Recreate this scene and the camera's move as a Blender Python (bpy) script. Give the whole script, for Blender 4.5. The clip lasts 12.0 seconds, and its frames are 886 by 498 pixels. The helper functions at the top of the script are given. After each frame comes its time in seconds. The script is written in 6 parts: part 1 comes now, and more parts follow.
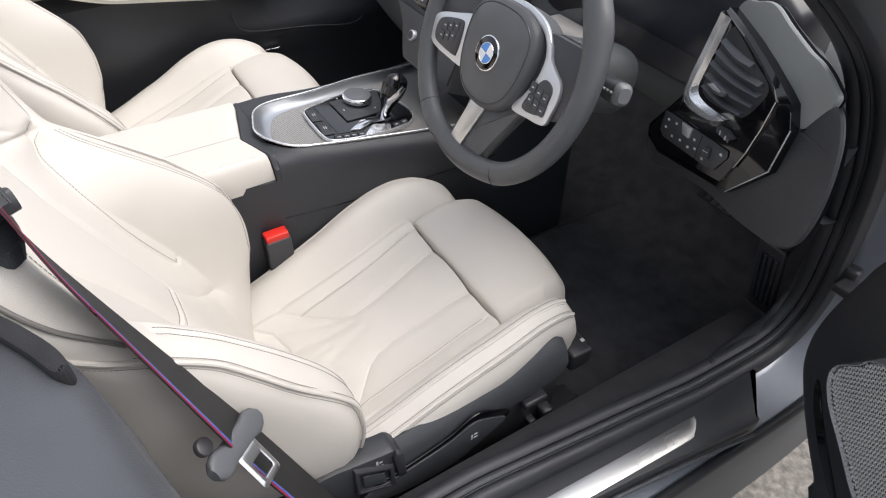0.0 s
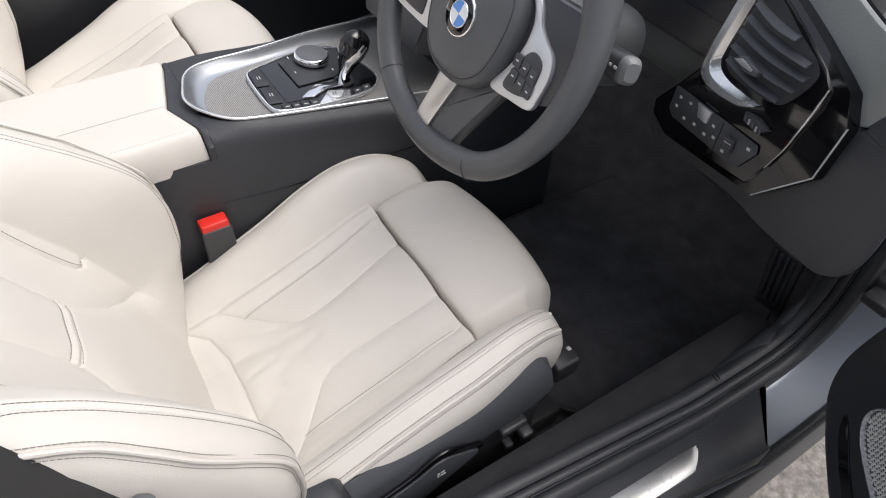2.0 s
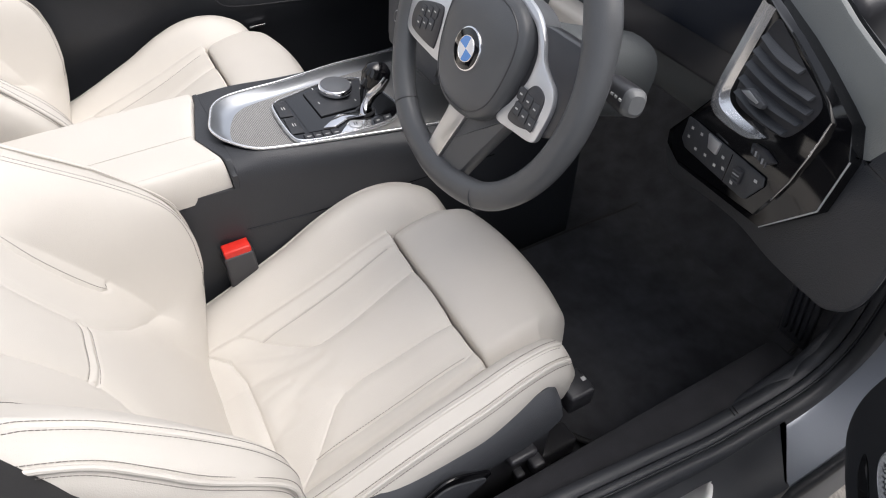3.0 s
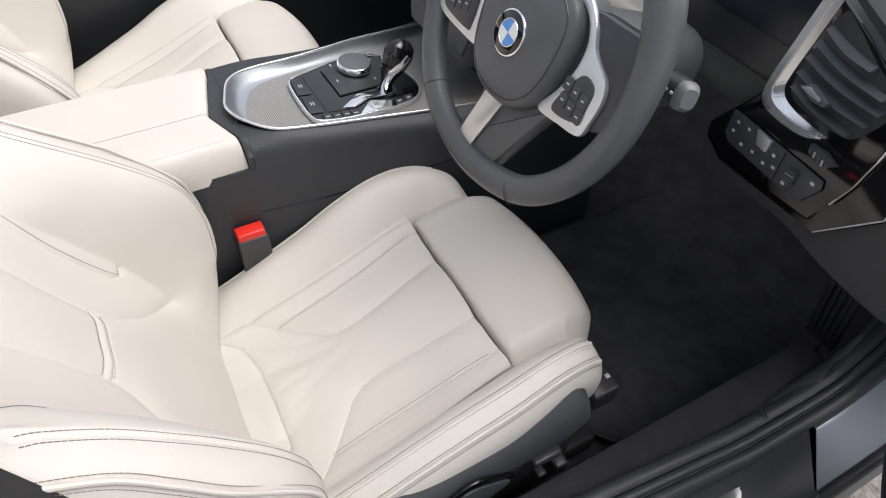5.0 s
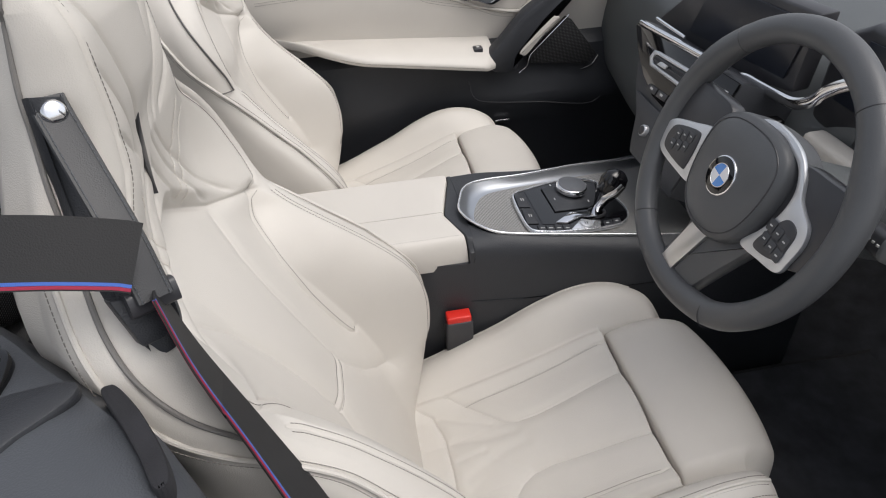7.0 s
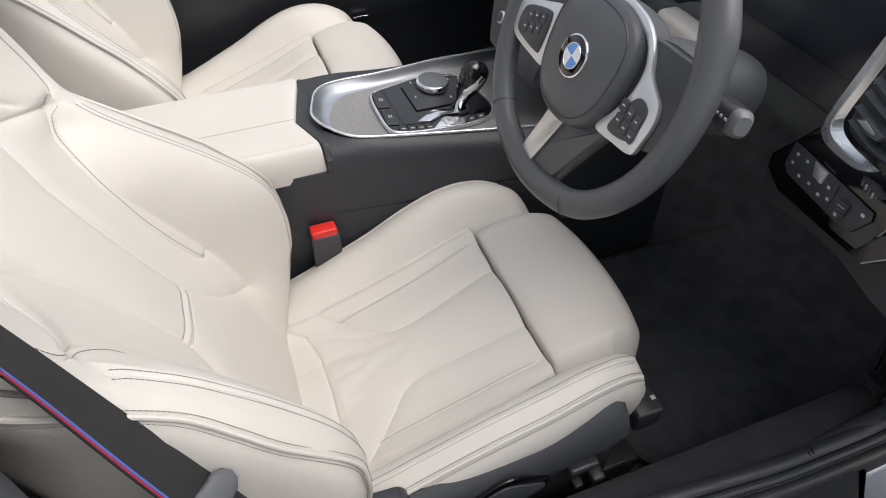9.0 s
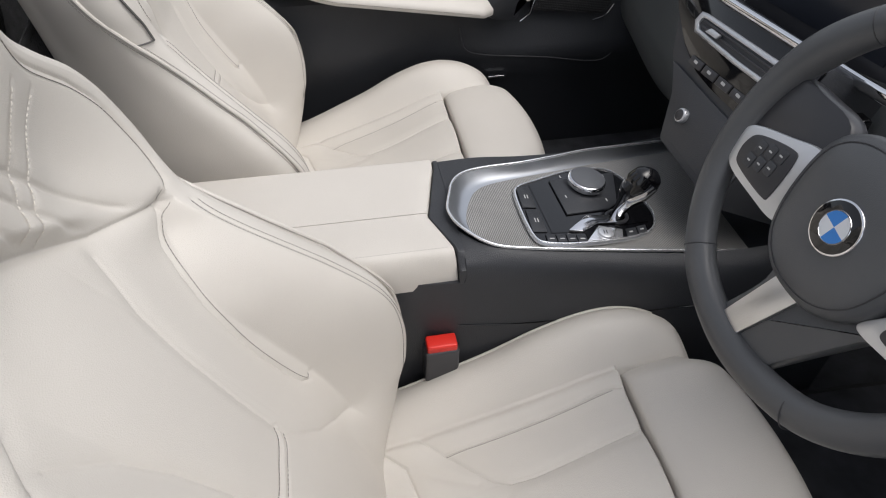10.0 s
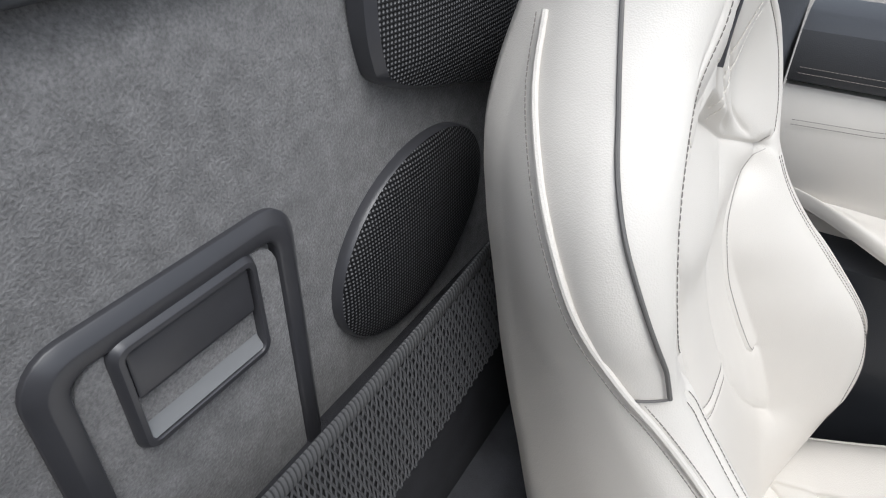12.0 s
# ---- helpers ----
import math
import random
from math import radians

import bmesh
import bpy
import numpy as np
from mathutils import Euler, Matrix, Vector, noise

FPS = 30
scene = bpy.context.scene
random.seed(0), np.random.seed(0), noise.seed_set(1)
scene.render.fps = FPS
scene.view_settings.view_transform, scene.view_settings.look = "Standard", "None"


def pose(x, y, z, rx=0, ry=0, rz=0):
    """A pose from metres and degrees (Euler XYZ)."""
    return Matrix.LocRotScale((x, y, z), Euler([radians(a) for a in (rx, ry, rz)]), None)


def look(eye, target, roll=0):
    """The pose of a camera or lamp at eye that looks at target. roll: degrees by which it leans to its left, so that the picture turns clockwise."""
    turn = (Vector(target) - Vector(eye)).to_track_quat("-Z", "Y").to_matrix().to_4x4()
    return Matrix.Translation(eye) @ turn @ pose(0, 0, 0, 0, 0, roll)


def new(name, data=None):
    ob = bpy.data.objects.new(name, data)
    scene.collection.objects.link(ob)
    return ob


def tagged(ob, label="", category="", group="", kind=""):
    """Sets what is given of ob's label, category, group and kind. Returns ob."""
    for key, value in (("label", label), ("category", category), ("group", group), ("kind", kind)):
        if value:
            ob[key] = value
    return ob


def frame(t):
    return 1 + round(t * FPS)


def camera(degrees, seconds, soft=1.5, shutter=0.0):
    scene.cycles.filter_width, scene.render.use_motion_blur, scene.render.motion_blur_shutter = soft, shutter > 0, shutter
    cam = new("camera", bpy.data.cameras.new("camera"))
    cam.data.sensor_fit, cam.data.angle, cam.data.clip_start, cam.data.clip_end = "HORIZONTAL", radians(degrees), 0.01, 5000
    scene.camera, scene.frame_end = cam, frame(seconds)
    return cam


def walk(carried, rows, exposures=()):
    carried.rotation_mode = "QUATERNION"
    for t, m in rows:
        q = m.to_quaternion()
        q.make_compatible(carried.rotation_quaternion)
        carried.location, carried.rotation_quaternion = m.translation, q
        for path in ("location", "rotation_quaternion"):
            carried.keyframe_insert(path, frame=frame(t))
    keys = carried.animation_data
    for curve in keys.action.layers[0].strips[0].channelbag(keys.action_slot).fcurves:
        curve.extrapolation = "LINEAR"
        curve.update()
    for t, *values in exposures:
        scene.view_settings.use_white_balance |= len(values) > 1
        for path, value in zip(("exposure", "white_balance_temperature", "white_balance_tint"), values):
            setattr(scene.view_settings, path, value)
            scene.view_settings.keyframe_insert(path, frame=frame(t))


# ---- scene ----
cam = camera(68.1, 12.0, soft=1.1)
PATH = [
    (0, (1.03, -0.078, 1.229), (-0.213, 0.708, -0.127), 1.3),
    (0.5, (0.995, -0.064, 1.215), (-0.251, 0.704, -0.147), 0.6),
    (1, (0.895, -0.049, 1.209), (-0.3, 0.77, -0.17), 1.2),
    (1.5, (0.863, -0.02, 1.191), (-0.229, 0.814, -0.262), 2.4),
    (2, (0.898, 0.031, 1.17), (-0.214, 0.803, -0.302), 3.5),
    (2.5, (0.92, 0.056, 1.184), (-0.271, 0.774, -0.253), 1.9),
    (4.5, (0.884, 0.063, 1.172), (-0.348, 0.724, -0.258), -1.3),
    (5, (0.863, 0.046, 1.172), (-0.297, 0.725, -0.309), 2.4),
    (5.5, (0.927, 0.017, 1.201), (-0.414, 0.479, -0.208), -0.5),
    (6, (0.939, -0.013, 1.24), (-0.573, 0.255, -0.042), -3.5),
    (6.5, (0.943, -0.029, 1.261), (-0.667, 0.105, 0.082), -4.6),
    (7, (0.947, -0.011, 1.233), (-0.62, 0.23, 0.014), -2.8),
    (7.5, (0.961, 0.015, 1.225), (-0.478, 0.438, -0.098), -2.1),
    (9.5, (0.862, 0.041, 1.182), (-0.44, 0.542, -0.251), 0.2),
    (10, (0.691, 0.015, 1.173), (-0.724, 0.317, -0.208), 1.6),
    (10.5, (0.438, 0.036, 1.134), (-0.967, -0.344, -0.237), -4.3),
    (11, (0.263, -0.067, 1.104), (-1.121, -0.707, -0.189), -1.3),
    (11.5, (0.192, -0.141, 1.088), (-1.172, -0.916, -0.153), -1.0),
    (12, (0.17, -0.169, 1.095), (-1.236, -0.991, -0.067), 0.8),
]
EXPOSURES = [(0.0, 0.06, 6500, 11), (1.0, -0.04, 6500, 11), (2.5, 0.0, 6500, 11), (4.5, 0.0, 6500, 11), (5.5, -0.18, 6500, 10), (6.0, -0.40, 6500, 10), (6.5, -0.50, 6500, 10), (7.0, -0.45, 6500, 10), (7.5, -0.28, 6500, 10), (9.5, -0.20, 6500, 10), (10.0, -0.5, 6450, 10), (10.5, -0.70, 6450, 10), (11.0, -0.38, 6250, 8), (11.5, -0.12, 6150, 8), (12.0, -0.10, 6100, 8)]
walk(cam, [(t, look(eye, target, roll)) for t, eye, target, roll in PATH], EXPOSURES)

# ---- world and light ----
world = bpy.data.worlds.new("overcast_sky")
scene.world = world
world.use_nodes = True
wn = world.node_tree
sky = wn.nodes.new("ShaderNodeTexSky")
sky.sky_type, sky.sun_disc = 'NISHITA', False
sky.sun_elevation, sky.sun_rotation = radians(64), radians(33)
sky.air_density, sky.dust_density, sky.ozone_density = 1.0, 4.0, 1.0
haze = wn.nodes.new("ShaderNodeHueSaturation")
haze.inputs["Saturation"].default_value = 0.35
wn.links.new(sky.outputs[0], haze.inputs["Color"])
wn.links.new(haze.outputs[0], wn.nodes["Background"].inputs[0])
wn.nodes["Background"].inputs[1].default_value = 0.27
sun = new("sun", bpy.data.lights.new("sun", 'SUN'))
sun.data.energy, sun.data.angle, sun.data.color = 1.15, radians(60), (1.0, 0.955, 0.90)
sun.matrix_world = look((0.88, 1.35, 3.55), (0, 0, 0.5))


# ---- materials ----
def material(name, color, rough=0.5, metal=0.0, grain=0.0, scale=300.0, blotch=0.0, blotch_scale=6.0, spread=0.0,
             coat=0.0, sheen=0.0, texture="noise", rough_var=0.08):
    """A surface with fine relief (grain at scale per metre) and slow colour and gloss variation."""
    m = bpy.data.materials.new(name)
    m.use_nodes = True
    t = m.node_tree
    b = t.nodes["Principled BSDF"]
    b.inputs["Metallic"].default_value = metal
    b.inputs["Coat Weight"].default_value = coat
    b.inputs["Coat Roughness"].default_value = 0.06
    b.inputs["Sheen Weight"].default_value = sheen
    co = t.nodes.new("ShaderNodeTexCoord")
    big = t.nodes.new("ShaderNodeTexNoise")
    big.inputs["Scale"].default_value, big.inputs["Detail"].default_value = blotch_scale, 5
    t.links.new(co.outputs["Object"], big.inputs["Vector"])
    fine = t.nodes.new("ShaderNodeTexVoronoi" if texture == "voronoi" else "ShaderNodeTexNoise")
    fine.inputs["Scale"].default_value = scale
    t.links.new(co.outputs["Object"], fine.inputs["Vector"])
    fine_out = fine.outputs["Distance"] if texture == "voronoi" else fine.outputs[0]
    ramp = t.nodes.new("ShaderNodeValToRGB")
    lo = [max(0.0, c * (1 - blotch)) for c in color]
    hi = [min(1.0, c * (1 + blotch)) for c in color]
    ramp.color_ramp.elements[0].position, ramp.color_ramp.elements[1].position = 0.3, 0.7
    ramp.color_ramp.elements[0].color, ramp.color_ramp.elements[1].color = (*lo, 1), (*hi, 1)
    t.links.new(big.outputs[0], ramp.inputs[0])
    mix = t.nodes.new("ShaderNodeMixRGB")
    mix.blend_type = 'MULTIPLY'
    mix.inputs[0].default_value = spread
    t.links.new(ramp.outputs[0], mix.inputs[1])
    t.links.new(fine_out, mix.inputs[2])
    t.links.new(mix.outputs[0], b.inputs["Base Color"])
    rng = t.nodes.new("ShaderNodeMapRange")
    rng.inputs["To Min"].default_value = max(0.02, rough - rough_var)
    rng.inputs["To Max"].default_value = min(1.0, rough + rough_var)
    t.links.new(big.outputs[0], rng.inputs["Value"])
    t.links.new(rng.outputs[0], b.inputs["Roughness"])
    if grain:
        bump = t.nodes.new("ShaderNodeBump")
        bump.inputs["Strength"].default_value, bump.inputs["Distance"].default_value = grain, 0.5 / scale
        t.links.new(fine_out, bump.inputs["Height"])
        t.links.new(bump.outputs[0], b.inputs["Normal"])
    return m


def weave(name, dark, light, scale, rough=0.6, metal=0.0, depth=0.6, loose=0.05, keep=(1, 1, 1), span=(0.25, 0.55)):
    """A woven or perforated surface: a fine checkered relief of threads or holes."""
    m = material(name, light, rough, metal, blotch=0.12)
    t = m.node_tree
    b = t.nodes["Principled BSDF"]
    co = t.nodes.new("ShaderNodeTexCoord")
    vor = t.nodes.new("ShaderNodeTexVoronoi")
    vor.inputs["Scale"].default_value, vor.inputs["Randomness"].default_value = scale, loose
    flat = t.nodes.new("ShaderNodeVectorMath")
    flat.operation = 'MULTIPLY'
    flat.inputs[1].default_value = keep
    t.links.new(co.outputs["Object"], flat.inputs[0])
    t.links.new(flat.outputs[0], vor.inputs["Vector"])
    ramp = t.nodes.new("ShaderNodeValToRGB")
    ramp.color_ramp.elements[0].position, ramp.color_ramp.elements[1].position = span
    ramp.color_ramp.elements[0].color, ramp.color_ramp.elements[1].color = (*dark, 1), (*light, 1)
    t.links.new(vor.outputs["Distance"], ramp.inputs[0])
    t.links.new(ramp.outputs[0], b.inputs["Base Color"])
    bump = t.nodes.new("ShaderNodeBump")
    bump.inputs["Strength"].default_value, bump.inputs["Distance"].default_value = depth, 0.4 / scale
    t.links.new(vor.outputs["Distance"], bump.inputs["Height"])
    t.links.new(bump.outputs[0], b.inputs["Normal"])
    return m


IVORY = material("ivory_leather", (0.60, 0.568, 0.522), 0.48, grain=0.30, scale=900, blotch=0.035, texture="voronoi")
# Thread rows darkened past their taupe, so they hold the seam grooves' shade.
SHADED_STITCH = material("taupe_thread", (0.17, 0.155, 0.14), 0.7, grain=0.3, scale=1500)
GREY_PIPING = material("grey_piping", (0.20, 0.19, 0.18), 0.5, grain=0.2, scale=900)
BLACK_LEATHER = material("black_leather", (0.026, 0.027, 0.030), 0.42, grain=0.25, scale=900, blotch=0.15, texture="voronoi")
WHEEL_LEATHER = material("wheel_leather", (0.088, 0.091, 0.096), 0.36, grain=0.2, scale=1100, blotch=0.15, texture="voronoi")
SOFT_BLACK = material("soft_black_plastic", (0.050, 0.053, 0.060), 0.46, grain=0.35, scale=700, blotch=0.15, texture="voronoi")
DASH_GREY = material("dark_grey_dash_skin", (0.098, 0.106, 0.110), 0.46, grain=0.35, scale=700, blotch=0.12, texture="voronoi")
SATIN_BLACK = material("satin_black_plastic", (0.044, 0.044, 0.049), 0.32, blotch=0.2)
GLOSS_BLACK = material("gloss_black_trim", (0.004, 0.004, 0.005), 0.07, coat=0.25, rough_var=0.02)
SATIN_SILVER = material("satin_silver_trim", (0.66, 0.67, 0.69), 0.33, metal=0.65, blotch=0.04)
BRIGHT_CHROME = material("bright_chrome", (0.8, 0.8, 0.82), 0.1, metal=1.0, rough_var=0.03)
BRUSHED = material("brushed_aluminium", (0.66, 0.66, 0.66), 0.32, metal=1.0, grain=0.15, scale=500, blotch=0.06)
TRAY_METAL = weave("woven_metal_trim", (0.48, 0.47, 0.45), (0.06, 0.06, 0.06), 480, 0.45, 0.4, 0.8, 0.0, (1, 0.8, 0))
CONSOLE_BLACK = material("console_black_plastic", (0.031, 0.033, 0.038), 0.46, grain=0.35, scale=700, blotch=0.15, texture="voronoi")
BRIGHT_RIM = material("bright_satin_rim", (0.86, 0.87, 0.89), 0.22, metal=0.8, rough_var=0.04)
SPEAKER_CLOTH = weave("speaker_mesh", (0.19, 0.19, 0.195), (0.004, 0.004, 0.005), 280, 0.6, 0.2, 0.9, 0.0, (1, 0, 1), (0.16, 0.36))
SIDE_MESH = weave("side_speaker_mesh", (0.10, 0.10, 0.103), (0.004, 0.004, 0.005), 260, 0.6, 0.2, 0.9, 0.0, (0, 1, 1), (0.16, 0.36))
NET_CLOTH = weave("luggage_net", (0.022, 0.022, 0.024), (0.003, 0.003, 0.004), 170, 0.9, 0.0, 1.0, 0.15, (0.7, 0, 1.15))
HEM_CLOTH = weave("ribbed_elastic", (0.085, 0.085, 0.087), (0.008, 0.008, 0.009), 260, 0.9, 0.0, 1.0, 0.05, (1, 0, 0))
SUEDE = material("grey_suede_lining", (0.240, 0.236, 0.236), 0.95, grain=1.0, scale=520, blotch=0.20, blotch_scale=70, spread=0.75, sheen=0.25)
CARPET = material("black_carpet", (0.068, 0.069, 0.076), 1.0, grain=1.0, scale=900, blotch=0.3, blotch_scale=25, spread=0.4)
PAINT = material("grey_metallic_paint", (0.27, 0.292, 0.335), 0.35, metal=0.3, blotch=0.05, coat=1.0)
PALE_THREAD = material("pale_ivory_thread", (0.66, 0.62, 0.56), 0.7, grain=0.3, scale=1500)
# Black carpet, darkened: shade of the gap behind the seats is coloured in.
DARK_CARPET = material("dark_carpet", (0.024, 0.024, 0.028), 1.0, grain=1.0, scale=900, blotch=0.3, blotch_scale=25, spread=0.3)
# Piping darkened on sides where it also stands for the slit's shade.
SLIT_SHADE = material("dark_slit_piping", (0.11, 0.105, 0.10), 0.5, grain=0.2, scale=900)
# Dash skin again, lighter: the sky it catches is put into the colour.
SKYLIT_DASH = material("grey_dash_trim", (0.21, 0.22, 0.215), 0.36, grain=0.3, scale=700, blotch=0.1, texture="voronoi")
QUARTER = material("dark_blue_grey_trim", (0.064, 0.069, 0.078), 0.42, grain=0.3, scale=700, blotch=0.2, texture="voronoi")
RUBBER = material("black_rubber_seal", (0.030, 0.032, 0.037), 0.5, grain=0.25, scale=500, blotch=0.25)
BELT_CLOTH = material("black_belt_webbing", (0.021, 0.0205, 0.021), 0.65, grain=0.6, scale=900, blotch=0.12)
STRIPE_RED = material("red_belt_stripe", (0.33, 0.02, 0.055), 0.65, grain=0.5, scale=1500)
STRIPE_BLUE = material("blue_belt_stripe", (0.06, 0.14, 0.48), 0.65, grain=0.5, scale=1500)
RED_PLASTIC = material("red_buckle_plastic", (0.72, 0.03, 0.02), 0.35, blotch=0.05)
GREY_PLASTIC = material("grey_plastic", (0.10, 0.105, 0.115), 0.45, grain=0.2, scale=600, blotch=0.1)
SCOOP_GREY = material("pale_grey_plastic", (0.17, 0.173, 0.177), 0.4, blotch=0.08)
SCREEN = material("dark_screen_glass", (0.012, 0.015, 0.024), 0.30, rough_var=0.03)
WHITE_MARK = material("white_print", (0.55, 0.55, 0.54), 0.6)
BADGE_BLUE = material("blue_enamel", (0.06, 0.25, 0.68), 0.2, coat=1.0)
BADGE_WHITE = material("white_enamel", (0.75, 0.77, 0.8), 0.2, coat=1.0)
GRAVEL = material("pale_gravel", (0.30, 0.28, 0.255), 0.95, grain=1.0, scale=160, blotch=0.4, blotch_scale=60, spread=0.5)
STALK_GREY = material("pale_stalk_grey", (0.17, 0.175, 0.18), 0.45, blotch=0.06)
NET_CORD = material("dark_net_cord", (0.060, 0.060, 0.063), 0.85, grain=0.4, scale=1500, blotch=0.1)
TRAY_SILVER = material("blue_grey_satin_silver", (0.50, 0.52, 0.55), 0.30, metal=0.9, blotch=0.04)
DOOR_MESH = material("grey_woven_wire", (0.44, 0.44, 0.43), 0.38, metal=0.6, blotch=0.1)
SMOKED = material("smoked_grey_panel", (0.07, 0.075, 0.085), 0.35, blotch=0.15, coat=0.4)

# ---- building helpers ----
ORIGIN = {}


def thing(name, base, label, category, group="", kind=""):
    ob = new(name)
    ob.location = base
    ob.empty_display_size = 0.05
    ORIGIN[ob.name] = Vector(base)
    return tagged(ob, label, category, group, kind)


def mesh_part(name, verts, faces, mat, parent=None, label="", smooth=True):
    """One mesh object from world places; as a part it moves with its parent."""
    base = ORIGIN[parent.name] if parent else Vector((0, 0, 0))
    v = np.asarray(verts, float).reshape(-1, 3) - np.array(base)
    me = bpy.data.meshes.new(name)
    me.from_pydata(v.tolist(), [], [tuple(map(int, q)) for q in faces])
    me.materials.append(mat)
    me.validate()
    bm = bmesh.new()
    bm.from_mesh(me)
    bmesh.ops.recalc_face_normals(bm, faces=bm.faces)
    bm.to_mesh(me)
    bm.free()
    if smooth:
        me.polygons.foreach_set("use_smooth", [True] * len(me.polygons))
        me.set_sharp_from_angle(angle=radians(42))
    ob = new(name, me)
    if parent:
        ob.parent = parent
        ORIGIN[ob.name] = base
    return tagged(ob, label)


def part(name, bm, mat, parent=None, label="", smooth=True):
    bm.verts.index_update()
    verts = [tuple(v.co) for v in bm.verts]
    faces = [[v.index for v in q.verts] for q in bm.faces]
    bm.free()
    return mesh_part(name, verts, faces, mat, parent, label, smooth)


def grid_faces(n, m, wrap_u=False, wrap_v=False, off=0):
    out = []
    for i in range(n if wrap_u else n - 1):
        for j in range(m if wrap_v else m - 1):
            a, b = i * m + j, i * m + (j + 1) % m
            c, d = ((i + 1) % n) * m + (j + 1) % m, ((i + 1) % n) * m + j
            out.append((a + off, b + off, c + off, d + off))
    return out


def sheet(name, P, mat, parent=None, label="", wrap_u=False, wrap_v=False, caps=False):
    """A grid of places as one surface; caps closes the ends of a tube wrapped in v."""
    P = np.asarray(P, float)
    n, m = P.shape[:2]
    faces = grid_faces(n, m, wrap_u, wrap_v)
    if caps:
        faces += [tuple(range(m)), tuple((n - 1) * m + j for j in range(m))]
    return mesh_part(name, P, faces, mat, parent, label)


def smooth_line(pts, n, closed=False):
    """A Catmull-Rom line through pts, n places."""
    p = np.asarray(pts, float)
    k = len(p)
    q = np.vstack([p[-1], p, p[0], p[1]]) if closed else np.vstack([2 * p[0] - p[1], p, 2 * p[-1] - p[-2]])
    out = []
    spans = k if closed else k - 1
    for s in np.linspace(0, spans, n, endpoint=not closed):
        i = min(int(s), spans - 1)
        t = s - i
        a, b, c, d = q[i], q[i + 1], q[i + 2], q[i + 3]
        out.append(0.5 * (2 * b + (c - a) * t + (2 * a - 5 * b + 4 * c - d) * t * t + (3 * b - a - 3 * c + d) * t ** 3))
    return np.array(out)


def tube_places(line, ru, rv=None, sides=10, up=(0, 0, 1), closed=False, power=1.0):
    """Rings round a line; ru across, rv along up."""
    line = np.asarray(line, float)
    rv = ru if rv is None else rv
    if closed:
        tan = np.roll(line, -1, 0) - np.roll(line, 1, 0)
    else:
        tan = np.gradient(line, axis=0)
    tan /= np.linalg.norm(tan, axis=1)[:, None] + 1e-12
    side = np.cross(tan, np.asarray(up, float))
    side /= np.linalg.norm(side, axis=1)[:, None] + 1e-12
    upv = np.cross(side, tan)
    a = np.linspace(0, 2 * np.pi, sides, endpoint=False)
    ca, sa = np.sign(np.cos(a)) * np.abs(np.cos(a)) ** power, np.sign(np.sin(a)) * np.abs(np.sin(a)) ** power
    ru, rv = np.broadcast_to(ru, len(line)), np.broadcast_to(rv, len(line))
    return line[:, None] + side[:, None] * (ru[:, None] * ca)[..., None] + upv[:, None] * (rv[:, None] * sa)[..., None]


def tube(name, line, ru, mat, parent=None, label="", rv=None, sides=10, up=(0, 0, 1), closed=False, power=1.0):
    return sheet(name, tube_places(line, ru, rv, sides, up, closed, power), mat, parent, label, wrap_u=closed, wrap_v=True, caps=not closed)


def block(name, lo, hi, mat, parent=None, label="", bevel=0.004, turn=None, taper=None):
    """A box with rounded edges; turn: a pose about its middle; taper: scale of the top face."""
    lo, hi = Vector(lo), Vector(hi)
    bm = bmesh.new()
    bmesh.ops.create_cube(bm, size=1)
    size, mid = hi - lo, (lo + hi) / 2
    for v in bm.verts:
        if taper and v.co.z > 0:
            v.co.x *= taper
            v.co.y *= taper
        v.co = Vector((v.co.x * size.x, v.co.y * size.y, v.co.z * size.z))
    if bevel:
        bmesh.ops.bevel(bm, geom=list(bm.edges), offset=min(bevel, min(size) * 0.45), segments=3, profile=0.5, affect='EDGES')
    for v in bm.verts:
        v.co = (turn @ v.co if turn else v.co) + mid
    return part(name, bm, mat, parent, label)


def slab(name, outline, axis, depth, mat, parent=None, label="", bevel=0.004):
    """A flat outline (places in 3D, in one plane) pulled along axis by depth, edges rounded."""
    bm = bmesh.new()
    axis = Vector(axis).normalized()
    base = [bm.verts.new(p) for p in outline]
    f0 = bm.faces.new(base)
    ext = bmesh.ops.extrude_face_region(bm, geom=[f0])
    bmesh.ops.translate(bm, verts=[g for g in ext["geom"] if isinstance(g, bmesh.types.BMVert)], vec=axis * depth)
    bmesh.ops.recalc_face_normals(bm, faces=bm.faces)
    if bevel:
        sharp = [e for e in bm.edges if len(e.link_faces) == 2 and e.calc_face_angle(0) > 0.5]
        bmesh.ops.bevel(bm, geom=sharp, offset=bevel, segments=2, profile=0.5, affect='EDGES')
    return part(name, bm, mat, parent, label)


def disc(name, centre, normal, r, depth, mat, parent=None, label="", sides=40, rim=0.2):
    """A round button or cap with a rounded rim, its base at centre."""
    n = Vector(normal).normalized()
    q = n.to_track_quat("Z", "Y").to_matrix()
    prof = [(r, 0), (r, depth * (1 - rim)), (r - depth * rim * 0.5, depth * (1 - rim * 0.3)), (r - depth * rim, depth)]
    P = [[Vector(centre) + q @ Vector((p * math.cos(a), p * math.sin(a), h)) for a in np.linspace(0, 2 * math.pi, sides, endpoint=False)] for p, h in prof]
    return sheet(name, [[tuple(v) for v in row] for row in P], mat, parent, label, wrap_v=True, caps=True)


